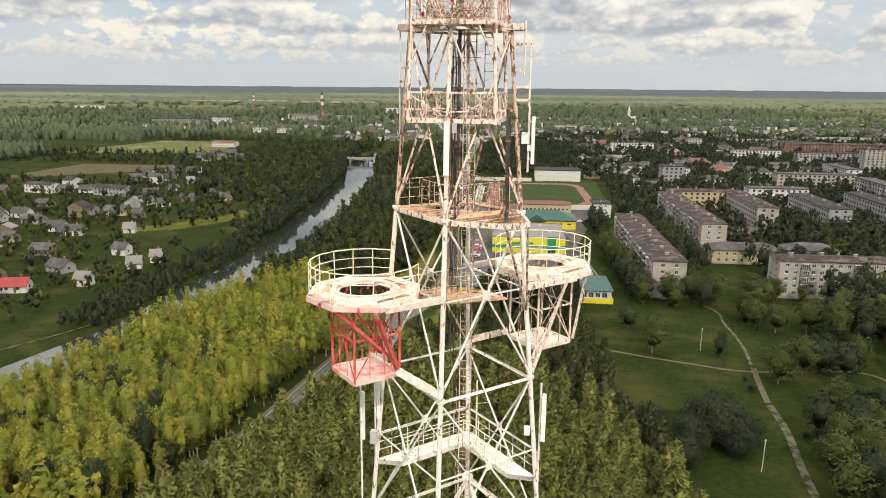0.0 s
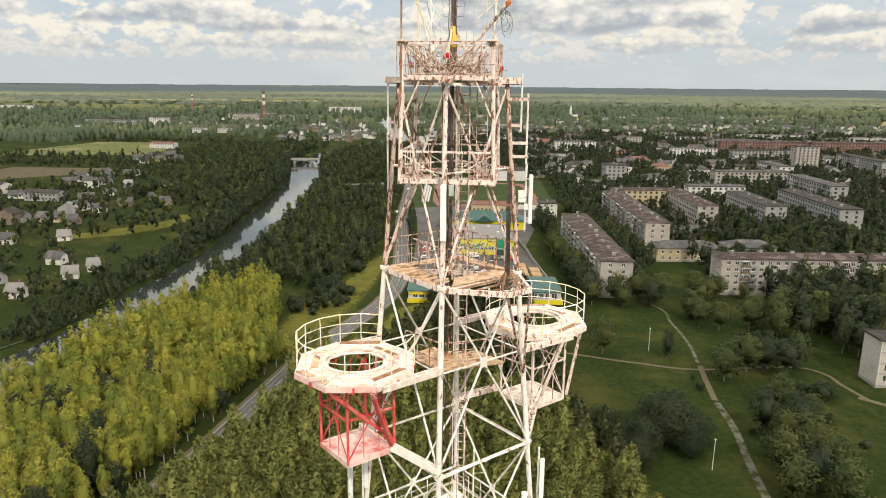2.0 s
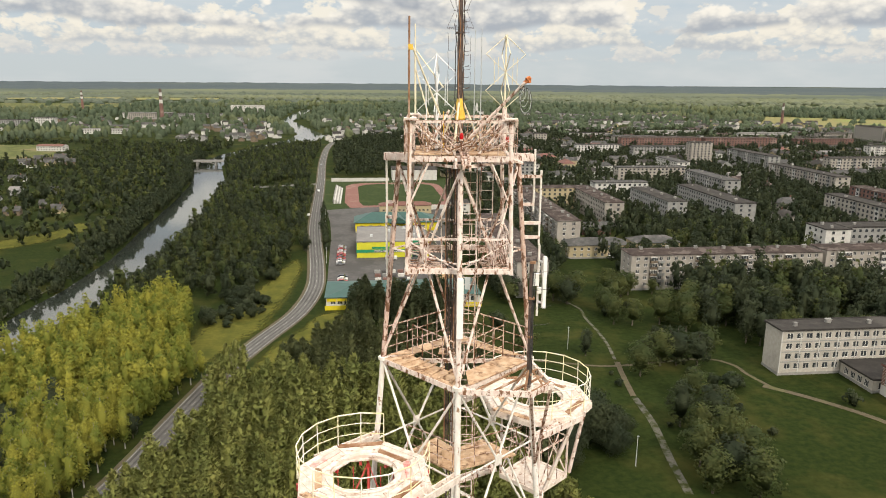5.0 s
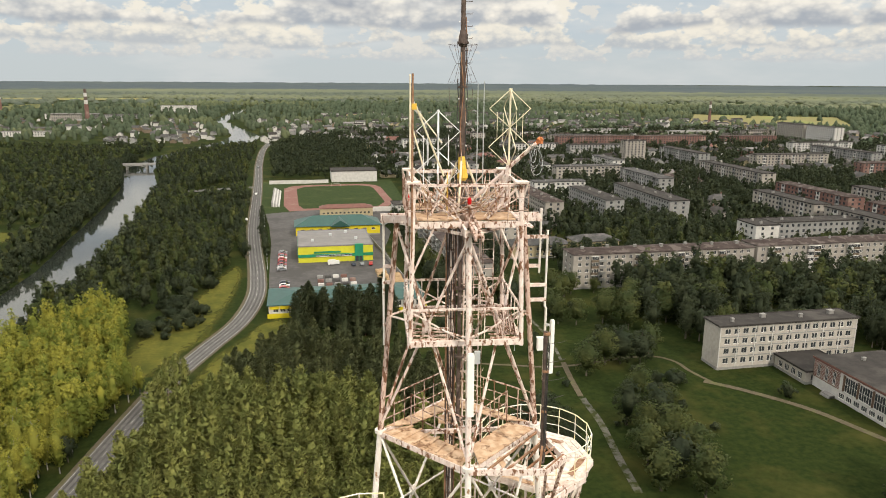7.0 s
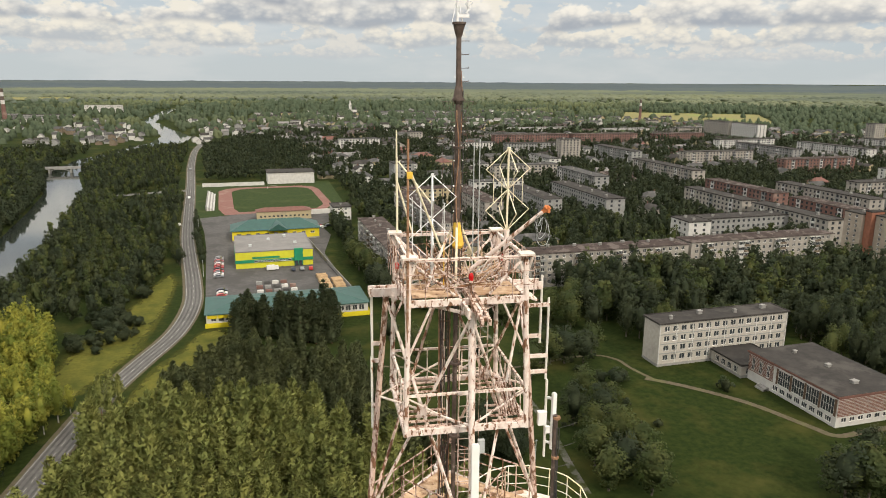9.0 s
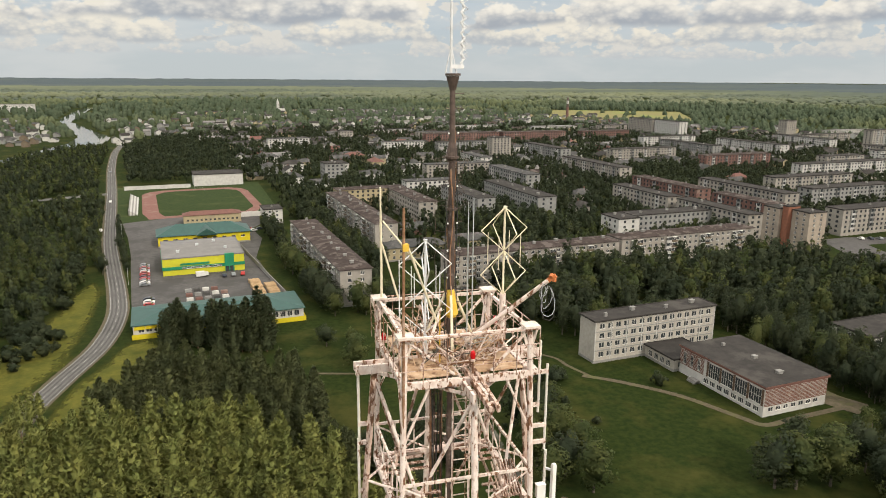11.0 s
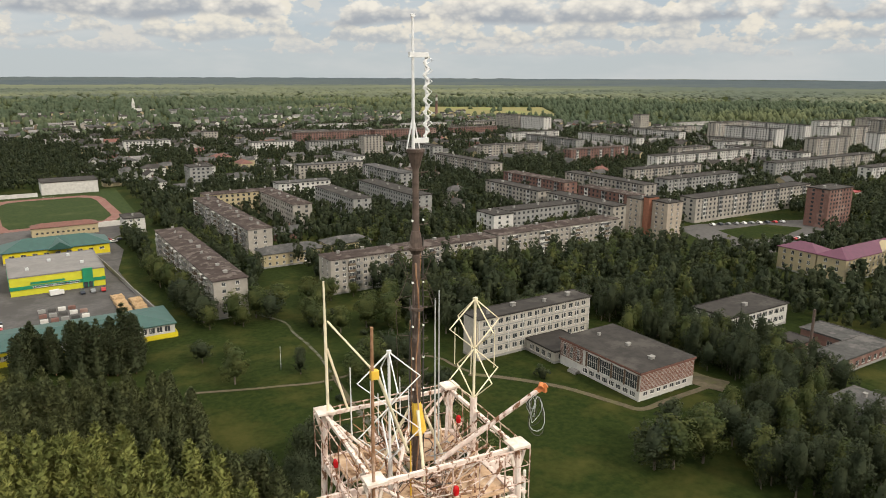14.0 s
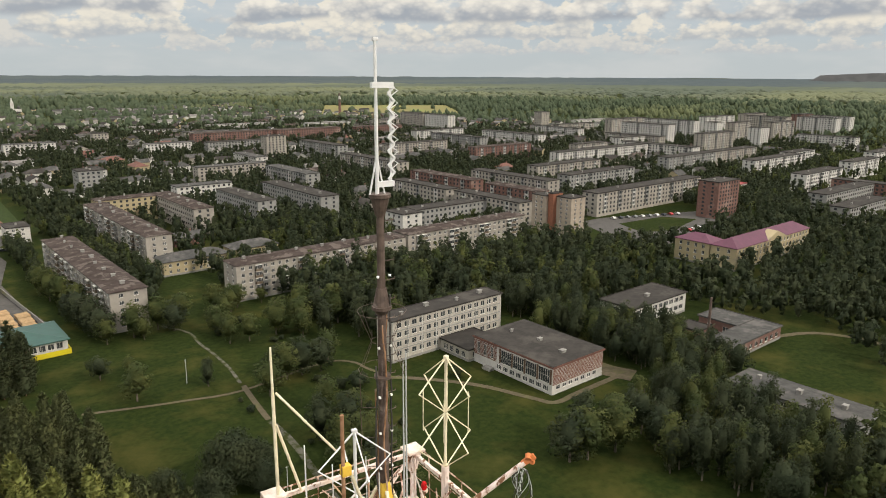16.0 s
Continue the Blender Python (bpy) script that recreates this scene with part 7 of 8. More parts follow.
def core_blob(cz, rx, rz, n=7, m=4):
    """Rough closed lump that keeps light from passing through a crown."""
    co, q = [], []
    for i in range(m + 1):
        p = math.pi * i / m
        for j in range(n):
            a = 2 * math.pi * j / n
            k = nprng.uniform(0.8, 1.15)
            co.append((rx * k * math.sin(p) * math.cos(a), rx * k * math.sin(p) * math.sin(a), cz - rz * math.cos(p)))
    for i in range(m):
        for j in range(n):
            v = (i * n + j, i * n + (j + 1) % n, (i + 1) * n + (j + 1) % n, (i + 1) * n + j)
            if i > 0:
                q.append((v[0], v[1], v[2]))
            if i < m - 1:
                q.append((v[0], v[2], v[3]))
    co = np.array(co)
    return co, np.array(q), unit((co - np.array([0, 0, cz])) / np.array([rx, rx, rz]))


def leafy_crown(h, r, clumps, per, size, low=0.25, slim=1.0, core=(7, 4), long=1.0):
    """Crown of leaf clumps with an uneven outline; slim > 1 draws it out upwards. Gives points, triangles, normals."""
    cz, rz = h * (1 + low) / 2, h * (1 - low) / 2
    C, N, S = [], [], []
    for i in range(clumps):
        u = unit(nprng.normal(size=3))
        k = nprng.uniform(0.55, 1.0)
        c = np.array([u[0] * r * 0.8 * k, u[1] * r * 0.8 * k, cz + u[2] * rz * 0.85 * k])
        taper = 1 - 0.45 * max(0, (c[2] - cz) / rz) * slim
        c[:2] *= taper
        cr = r * nprng.uniform(0.3, 0.5)
        p = unit(nprng.normal(size=(per, 3)) + np.array([u[0], u[1], u[2] + 0.4]) * 0.6)
        C.append(c + p * cr * nprng.uniform(0.6, 1.05, (per, 1)) * np.array([1, 1, 0.85 * slim ** 0.5]))
        N.append(unit(p + nprng.normal(size=(per, 3)) * 0.5 + np.array([0, 0, 0.3])))
        S.append(p * 0.75 + u * 0.45)
    C, N, S = np.concatenate(C), np.concatenate(N), np.concatenate(S)
    a = unit(np.cross(N, nprng.normal(size=N.shape)))
    b_ = np.cross(N, a)
    s = size * nprng.uniform(0.6, 1.25, (len(C), 1))
    co = np.stack([C + a * s * 1.25 * long, C - a * s * 0.65 + b_ * s * 0.95, C - a * s * 0.65 - b_ * s * 0.95], 1).reshape(-1, 3)
    nr = np.repeat(unit(S + N * 0.16), 3, 0)
    cc, cq, cn = core_blob(cz - 0.06 * rz, r * (0.5 if per > 24 else 0.43), rz * (0.64 if per > 24 else 0.57), *core)
    return np.concatenate([co, cc]), np.concatenate([np.arange(len(co)).reshape(-1, 3), cq + len(co)]), np.concatenate([nr, cn])


def conifer_crown(h, r, levels, arms, tufts, size, low=0.25, top=0.75, rise=0.4, long=1.0):
    """Pointed crown of whorled branches that turn up at the tips, set with needle tufts. Gives points, triangles, normals."""
    P, D, S = [], [], []
    for i in range(levels):
        u = (i + nprng.uniform(0.1, 0.9)) / levels
        z = h * (low + (1 - low) * u * 0.96)
        rad = r * (1 - u) ** top * (0.5 + 0.5 * min(1.0, u / 0.2))
        n_arm = max(3, int(round(arms * (0.6 + 0.4 * rad / r))))
        a0 = nprng.uniform(0, 6.28)
        for j in range(n_arm):
            a = a0 + 2 * math.pi * j / n_arm + nprng.uniform(-0.25, 0.25)
            reach = rad * nprng.uniform(0.72, 1.12) + 0.12
            out = np.array([math.cos(a), math.sin(a), 0.0])
            k = nprng.uniform(0.12, 1.0, (tufts, 1)) ** 0.75
            P.append(out * reach * k + np.array([0, 0, 1.0]) * (z + rise * reach * (k ** 2 - 0.45)) + nprng.normal(size=(tufts, 3)) * size * 0.35)
            D.append(unit(out * 0.75 + np.array([0, 0, 0.75]) + nprng.normal(size=(tufts, 3)) * 0.5))
            S.append(unit(out * 0.65 + np.array([0, 0, 0.85]) + nprng.normal(size=(tufts, 3)) * 0.25))
    tip = max(4, tufts)
    P.append(np.array([0, 0, 1.0]) * (h * nprng.uniform(0.93, 1.0, (tip, 1))) + nprng.normal(size=(tip, 3)) * 0.08)
    D.append(unit(np.array([0, 0, 1.0]) + nprng.normal(size=(tip, 3)) * 0.35))
    S.append(unit(np.array([0, 0, 1.0]) + nprng.normal(size=(tip, 3)) * 0.5))
    P, D, S = np.concatenate(P), np.concatenate(D), np.concatenate(S)
    w = unit(np.cross(D, nprng.normal(size=D.shape)))
    sz = size * nprng.uniform(0.65, 1.3, (len(P), 1))
    tri = np.stack([P + D * sz * 1.5 * long, P - D * sz * 0.5 + w * sz * 0.5, P - D * sz * 0.5 - w * sz * 0.5], 1).reshape(-1, 3)
    nr = np.repeat(S, 3, 0)
    m = 6
    rings = [(h * low, 0.08 * r), (h * (low + 0.12), 0.44 * r), (h * (low + 0.42), 0.24 * r), (h * 0.9, 0.03)]
    cc = np.array([(q * math.cos(6.283 * j / m), q * math.sin(6.283 * j / m), z) for z, q in rings for j in range(m)])
    cq = []
    for i in range(len(rings) - 1):
        for j in range(m):
            e = (i * m + j, i * m + (j + 1) % m, (i + 1) * m + (j + 1) % m, (i + 1) * m + j)
            cq += [(e[0], e[1], e[2]), (e[0], e[2], e[3])]
    cn = unit(cc * np.array([1, 1, 0]) + np.array([0, 0, 0.2 * r]))
    return np.concatenate([tri, cc]), np.concatenate([np.arange(len(tri)).reshape(-1, 3), np.array(cq) + len(tri)]), np.concatenate([nr, cn])


def tri_mesh(name, co, tris, nrm, material):
    """Triangles with soft shading normals."""
    me = bpy.data.meshes.new(name)
    nf = len(tris)
    me.vertices.add(len(co))
    me.vertices.foreach_set("co", np.ascontiguousarray(co, dtype=np.float32).ravel())
    me.loops.add(nf * 3)
    me.loops.foreach_set("vertex_index", np.ascontiguousarray(tris, dtype=np.int32).ravel())
    me.polygons.add(nf)
    me.polygons.foreach_set("loop_start", np.arange(0, nf * 3, 3, dtype=np.int32))
    me.materials.append(material)
    me.update(calc_edges=True)
    me.normals_split_custom_set_from_vertices(nrm.astype(np.float32))
    return me


def trunk_mesh(name, h, r, material, limbs=4, low=0.35):
    b = MB()
    b.tube((0, 0, -0.3), (0.05, 0.03, h * 0.45), r, r * 0.7, n=6)
    b.tube((0.05, 0.03, h * 0.45), (0.0, 0.1, h * 0.88), r * 0.7, r * 0.15, n=5)
    for i in range(limbs):
        a = i * 2.4
        z = h * (low + 0.4 * i / limbs)
        b.tube((0, 0, z), (h * 0.11 * math.cos(a), h * 0.11 * math.sin(a), z + h * 0.12), r * 0.35, r * 0.1, n=4)
    return b.mesh(name, material)


class Kind:
    """Templates of one kind of tree: fine ones for single trees, light ones for joined woods."""

    def __init__(self, name, label, leaf, bark, fine, light, h, group, r_trunk=0.16):
        self.name, self.label, self.leaf, self.bark, self.h, self.group = name, label, leaf, bark, h, group
        self.meshes = [tri_mesh("crown", *c, leaf) for c in fine]
        self.light = light
        self.trunk = trunk_mesh("trunk", h, r_trunk, bark)
        self.proto = {}

    def plant(self, x, y, s):
        v = rng.randrange(len(self.meshes))
        at = Matrix.LocRotScale((x, y, gz(x, y)), Euler((0, 0, rng.uniform(0, 6.28))), None)
        if v not in self.proto:
            t = thing(self.name, self.label, "tree", at, self.group)
            t.scale = (s, s, s)
            part("trunk", self.trunk, None, t)
            part("crown", self.meshes[v], None, t)
            self.proto[v] = t
            return t
        t = copy_thing(self.proto[v], at)
        t.scale = (s * rng.uniform(0.9, 1.1), s * rng.uniform(0.9, 1.1), s)
        return t

    def wood(self, spots, label, level=1):
        """Many trees joined into one object; level 0 is the lightest."""
        if not len(spots):
            return
        co, q, nr, o = [], [], [], 0
        stock = self.light[min(level, len(self.light) - 1)]
        for x, y, s in spots:
            c, f, n = stock[int(nprng.integers(len(stock)))]
            a = nprng.uniform(0, 6.28)
            ca, sa = math.cos(a), math.sin(a)
            rot = np.array([[ca, sa, 0], [-sa, ca, 0], [0, 0, 1]])
            co.append((c @ rot) * np.array([s, s, s * nprng.uniform(0.85, 1.15)]) + np.array([x, y, gz(x, y)]))
            nr.append(n @ rot)
            q.append(f + o)
            o += len(c)
        me = tri_mesh("woods", np.concatenate(co), np.concatenate(q), np.concatenate(nr), self.leaf)
        tagged(new(self.name + "_woods", me), label, "woods", kind="stuff")


PINE = Kind("pine_tree", "tall pine tree with tufted yellow-green needles", PINELEAF, PINEBARK,
            [conifer_crown(15.5, nprng.uniform(2.6, 3.2), 14, 11, 13, 0.33, 0.36, 0.62, 0.5) for _ in range(6)],
            [[conifer_crown(15.5, 2.3, 6, 6, 4, 0.75, 0.3, 0.7) for _ in range(3)], [conifer_crown(15.5, 2.9, 11, 10, 9, 0.42, 0.38, 0.6, 0.5) for _ in range(5)]], 15.5, "pine forest")
SHADEPINE = Kind("dark_pine", "pine with needles darkened as under cloud shade", SHADEPINELEAF, PINEBARK,
                [conifer_crown(15.5, nprng.uniform(2.6, 3.2), 14, 11, 13, 0.33, 0.34, 0.62, 0.45) for _ in range(5)],
                [[conifer_crown(15.5, 2.4, 6, 6, 4, 0.75, 0.25, 0.65) for _ in range(3)], [conifer_crown(15.5, 2.9, 11, 10, 9, 0.42, 0.36, 0.6, 0.45) for _ in range(4)]], 15.5, "older pines")
SPRUCE = Kind("broad_pine", "broad dark green pine standing close to others", SPRUCELEAF, PINEBARK,
              [conifer_crown(15, 3.8, 15, 12, 15, 0.36, 0.05, 0.55, 0.2) for _ in range(4)], [[conifer_crown(16, 2.8, 8, 7, 5, 0.6, 0.05, 0.8, 0.1) for _ in range(3)]], 16, "dark broad pines")
BIRCH = Kind("birch_tree", "slender birch tree with yellow-green leaves", BIRCHLEAF, BIRCHBARK,
             [leafy_crown(14, nprng.uniform(2.0, 2.6), 38, 30, 0.2, 0.03, 1.6) for _ in range(6)], [[leafy_crown(14, 2.4, 9, 12, 0.6, 0.08, 1.5, (6, 3)) for _ in range(3)], [leafy_crown(14, 2.3, 28, 20, 0.29, 0.03, 1.6, (6, 3)) for _ in range(5)]], 14, "birch wood")
BROAD = Kind("leafy_tree", "dark green broadleaf tree with a full crown", DARKLEAF, BARK,
             [leafy_crown(12, 3.4, 40, 30, 0.22, 0.02, 1.1) for _ in range(3)] + [leafy_crown(15, 2.7, 40, 30, 0.22, 0.02, 1.45) for _ in range(3)],
             [[leafy_crown(12, 3.2, 5, 8, 0.95, 0.1, 1.2, (5, 3)) for _ in range(3)] + [leafy_crown(14, 2.4, 5, 8, 0.9, 0.1, 1.4, (5, 3)) for _ in range(2)],
              [leafy_crown(12, 3.2, 9, 10, 0.74, 0.08, 1.2, (5, 3)) for _ in range(3)] + [leafy_crown(14, 2.5, 9, 10, 0.68, 0.08, 1.4, (5, 3)) for _ in range(3)],
              [leafy_crown(12, 3.2, 18, 19, 0.43, 0.05, 1.15, (6, 3)) for _ in range(3)] + [leafy_crown(14.5, 2.6, 18, 19, 0.41, 0.05, 1.4, (6, 3)) for _ in range(3)]], 12, "town trees", 0.2)
MIDLEAF = leaf_mat("mid_green_leaves", (0.058, 0.077, 0.027), (0.105, 0.114, 0.035), (0.046, 0.063, 0.024))
GREEN = Kind("green_tree", "mid-green leafy tree with a loose crown", MIDLEAF, BARK,
             [leafy_crown(12.5, 3.0, 36, 30, 0.22, 0.02, 1.3) for _ in range(4)], BROAD.light, 12, "lighter green trees", 0.18)
WILLOW = Kind("willow_tree", "wide dark round willow on the meadow", DARKLEAF, BARK,
              [leafy_crown(12.5, 7.0, 95, 60, 0.26, 0.0, 0.8) for _ in range(2)], [[leafy_crown(12.5, 7, 20, 10, 1.0, 0.05)]], 12.5, "willows", 0.35)
BUSH = Kind("bush", "low rounded green bush on the meadow", DARKLEAF, BARK,
            [leafy_crown(3.2, 2.0, 14, 26, 0.22, 0.0, 0.8) for _ in range(2)], [[leafy_crown(3.2, 2.1, 4, 8, 0.6, 0.0, 1.0, (5, 3))]], 3.2, "bushes", 0.06)


def inside(x, y, poly):
    c = False
    j = len(poly) - 1
    for i in range(len(poly)):
        (xi, yi), (xj, yj) = poly[i], poly[j]
        if (yi > y) != (yj > y) and x < (xj - xi) * (y - yi) / (yj - yi) + xi:
            c = not c
        j = i
    return c


def scatter(poly, step, keep=1.0, jitter=0.45):
    xs, ys = [p[0] for p in poly], [p[1] for p in poly]
    out = []
    y, row = min(ys), 0
    while y < max(ys):
        x = min(xs) + (step / 2 if row % 2 else 0)
        while x < max(xs):
            px, py = x + rng.uniform(-jitter, jitter) * step, y + rng.uniform(-jitter, jitter) * step
            if rng.random() < keep and inside(px, py, poly) and free(px, py):
                out.append((px, py))
            x += step
        y += step * 0.87
        row += 1
    return out


ROAD_Y, ROAD_X = [p[1] for p in ROAD], [p[0] for p in ROAD]
for p in ROAD:
    occupy(p[0], p[1], p[0], p[1], 3.6)
for pts, w, m, lab in PATHS:
    for p in smooth(pts, 8):
        occupy(p[0], p[1], p[0], p[1], w + 0.5)
for y in np.arange(60, 1400, 2.0):
    x = float(river_x(y))
    occupy(x, y, x, y, float(river_half(y)) + 1)
occupy(-82, 505, -60, 546, 0)
occupy(-4.63 - 9, -5.45 - 9, -4.63 + 9, -5.45 + 9, 1)


def forest(kind, spots, near, s0, s1, label, cap=300, mixed=None, back=0):
    spots = sorted(spots, key=lambda p: p[1])
    singles = [p for p in spots if near(*p)][:cap]
    taken = set(singles)
    for x, y in singles:
        (mixed if mixed and rng.random() < 0.1 else kind).plant(x, y, rng.uniform(s0, s1))
    rest = [(x, y, rng.uniform(s0, s1)) for x, y in spots if (x, y) not in taken]
    kind.wood([p for p in rest if near(p[0], p[1])], label, 1)
    kind.wood([p for p in rest if not near(p[0], p[1])], label, back)


# pine forest round the tower, birch wood towards the river
pine_spots = scatter([(-80, -52), (-68, 40), (-60, 80), (-55, 94), (-52, 101), (-48.5, 108), (-46, 120), (-44.5, 138), (-44.5, 151), (-38, 144), (-31, 146), (-29, 158), (-26, 170), (-12, 181), (0, 181), (20, 166), (25, 150), (24, 125), (31, 104), (30, 80), (34, 40), (40, -52)], 3.5)


def in_cloud_shade(x, y):
    """True north-east of the line where pines take the cloud-shade needle colour."""
    edge = float(np.interp(x, [-60, -23, 1, 8, 24, 36], [166, 151, 142, 132, 108, 84]))
    return y + rng.gauss(0, 3.0) > edge


in_shade = [in_cloud_shade(x, y) for x, y in pine_spots]
forest(PINE, [p for p, k in zip(pine_spots, in_shade) if not k], lambda x, y: y > 66, 0.72, 1.12, "dense pine forest round the foot of the tower", back=0)
forest(SHADEPINE, [p for p, k in zip(pine_spots, in_shade) if k], lambda x, y: y > 66, 0.7, 1.08, "pines darkened for cloud shade at the edge of the meadow", back=0)
forest(BIRCH, scatter([(-150, 10), (-86, 10), (-77, 60), (-70, 94), (-66.3, 110), (-63.8, 122), (-61, 137), (-57, 158), (-56, 172), (-62, 195), (-68, 222), (-78, 240), (-90, 222), (-106, 200), (-115, 180), (-122, 150), (-132, 120)], 3.7),
       lambda x, y: y > 80 and x > -124, 0.6, 1.15, "sunlit birch wood beside the river", mixed=BROAD)
for x, y, s in [(rng.uniform(-11.5, -1.5), rng.uniform(211, 226), rng.uniform(0.75, 1.05)) for _ in range(14)] + [(rng.uniform(3, 22), rng.uniform(203, 226), rng.uniform(0.8, 1.15)) for _ in range(26)]:
    if free(x, y):
        SPRUCE.plant(x, y, s)
for x, y, s in ((-45.6, 157, 0.8), (-44.8, 163, 0.85), (-43.2, 168, 0.8), (-41.8, 172, 0.6)):
    PINE.plant(x, y, s)
for x, y, s in ((-57.5, 160, 0.9), (-55.5, 166, 0.95), (-56.5, 171, 0.8), (-53.6, 171, 0.65)):
    BIRCH.plant(x, y, s)
for i in range(26):
    y = 325 + i * 7.5 + rng.uniform(-3, 3)
    x = float(np.interp(y, ROAD_Y, ROAD_X))
    BROAD.plant(x + rng.uniform(4.2, 5.6), y, rng.uniform(0.45, 0.8)) if y < 430 else None
    (GREEN if i % 2 else BROAD).plant(x - rng.uniform(4.6, 7.0), y, rng.uniform(0.5, 0.95))
# willows and bushes on the meadow
for x, y, s in ((45, 124, 1.0), (38, 118, 0.7), (31, 126, 0.62), (49, 118, 0.6), (36, 112, 0.55), (52, 126, 0.6)):
    WILLOW.plant(x, y, s)
MEADOW_TREES = [(42, 180, 0.85), (38, 201, 0.62), (46, 200, 0.45), (72, 160, 0.85), (81, 167, 0.9), (86, 167, 0.95), (80, 172, 0.75), (98, 172, 0.8), (92, 166, 0.8), (66, 110, 0.85), (70, 129, 0.75), (79, 141, 0.8), (61, 177, 0.55), (57, 231, 0.95), (70, 229, 0.85), (66, 234, 0.95), (59, 227, 0.6), (80, 205, 0.8), (86, 203, 0.75), (80, 215, 0.7), (96, 203, 0.95),
                (104, 201, 1.0), (116, 207, 1.05), (117, 183, 0.9), (110, 212, 1.0), (102, 195, 0.85), (99, 206, 0.9), (78, 129, 0.8), (74, 115, 0.9), (70, 104, 0.85), (64, 100, 0.8), (71, 120, 0.8), (76, 108, 0.85), (72, 96, 0.9), (84, 135, 0.6), (110, 83, 1.0), (114, 81, 1.05), (122, 79, 1.05), (118, 86, 0.9), (127, 84, 0.95), (81, 218, 0.8), (88, 228, 0.8), (94, 236, 0.8), (75, 236, 0.9), (119, 200, 0.95),
                (124, 195, 0.9), (130, 190, 1.0), (108, 190, 0.8), (48, 238, 0.9), (47, 246, 1.0), (46, 258, 1.05), (49, 270, 0.95), (46, 284, 1.0), (44, 293, 1.0), (43, 305, 1.0), (48, 230, 0.7), (90, 242, 0.8), (98, 239, 0.75), (108, 239, 0.5), (125, 238, 0.8), (140, 239, 0.9)]
for x, y, k in MEADOW_TREES:
    tree = (GREEN if rng.random() < 0.65 else BROAD).plant(x, y, k * 1.2)
    tree.scale.x *= 1.5
    tree.scale.y *= 1.5
for x, y, k in [(93, 148, 1.6), (119, 152, 1.8), (117, 138, 2.0), (113, 141, 1.5), (121, 136, 1.3), (134, 106, 0.8), (96, 150, 1.3), (90, 151, 1.2), (80, 214, 1.4), (85, 224, 1.5), (-57, 223, 1.6), (-47, 224, 1.5), (-62, 221, 1.7), (-50, 232, 1.8), (-44, 238, 1.3), (-54, 214, 1.0)] + [(rng.uniform(62, 100), rng.uniform(100, 235), rng.uniform(0.3, 0.9)) for _ in range(16)] + [(rng.uniform(-62, -44), rng.uniform(216, 300), rng.uniform(0.9, 2.0)) for _ in range(34)]:
    if free(x, y):
        BUSH.plant(x, y, k)
belt = scatter([(118, 172), (290, 172), (290, 232), (130, 241), (112, 238), (116, 205)], 6.0, 0.93)
school_trees = scatter([(138, 20), (165, 20), (165, 78), (190, 80), (192, 106), (164, 100), (158, 88), (138, 92), (120, 60)], 5.6, 0.95) + scatter([(160, 114), (166, 104), (194, 101), (194, 150), (230, 146), (240, 172), (174, 172), (172, 158), (162, 144)], 5.0, 0.97)
for i, (x, y) in enumerate(sorted(belt + school_trees, key=lambda p: math.hypot(p[0] - 130, p[1] - 110))):
    if i < 190:
        (GREEN if rng.random() < 0.35 else BROAD).plant(x, y, rng.uniform(0.8, 1.25) * (1.08 if y > 195 else 1.0))
rest = sorted(belt + school_trees, key=lambda p: math.hypot(p[0] - 130, p[1] - 110))[190:]
tall = [(x, y, rng.uniform(0.9, 1.3) * (1.08 if y > 195 else 1.0)) for x, y in rest if not (x > 262 and y > 200)]
BROAD.wood(tall[::2] + tall[1::4], "dense leafy trees between the school and the blocks", 2)
GREEN.wood(tall[3::4], "lighter green trees between the school and the blocks", 2)
# mixed woods: river strip, yards, gardens, town
strip = scatter([(-128, 215), (-98, 235), (-60, 245), (-50, 262), (-42, 300), (-40, 340), (-43, 400), (-46, 500), (-52, 620), (-56, 740), (-56, 900), (-140, 900), (-140, 600), (-104, 400), (-98, 320), (-104, 260)], 5.2, 0.93)
dark = [rng.random() < 0.42 for _ in strip]
for lo, hi, level in ((0, 380, 2), (380, 1200, 1)):
    BROAD.wood([(x, y, rng.uniform(0.55, 1.0)) for (x, y), k in zip(strip, dark) if k and lo <= y < hi], "dark mixed trees between river and road", level)
    GREEN.wood([(x, y, rng.uniform(0.4, 0.95)) for (x, y), k in zip(strip, dark) if not k and rng.random() < 0.8 and lo <= y < hi], "lighter green trees between river and road", level)
SPRUCE.wood([(x, y, rng.uniform(0.6, 0.95)) for x, y in strip if rng.random() < 0.1 and y < 420], "dark spruces among the riverside trees")
yards = scatter([(66, 236), (90, 300), (90, 430), (66, 430), (68, 350)], 5.4, 0.9) + scatter([(40, 252), (52, 246), (52, 400), (42, 400), (36, 320)], 4.8, 0.92) + scatter([(103, 260), (290, 262), (290, 300), (104, 316)], 6.0, 0.85) + scatter([(146, 318), (208, 305), (208, 372), (146, 372)], 6.0, 0.9) + scatter([(-30, 260), (-24, 260), (-26, 430), (-32, 400)], 5.0, 0.7)
BROAD.wood([(x, y, rng.uniform(0.65, 1.1)) for x, y in yards if (x * 7 + y * 3) % 10 > 3], "leafy trees in the yards between the blocks", 2)
GREEN.wood([(x, y, rng.uniform(0.6, 1.0)) for x, y in yards if (x * 7 + y * 3) % 10 <= 3], "lighter trees in the yards between the blocks", 2)
east = scatter([(230, 20), (430, 20), (460, 200), (300, 190), (296, 138), (240, 172), (230, 115), (250, 90), (214, 40)], 6.4, 0.9) + scatter([(180, -20), (330, -20), (400, 20), (182, 40)], 6.5, 0.9)
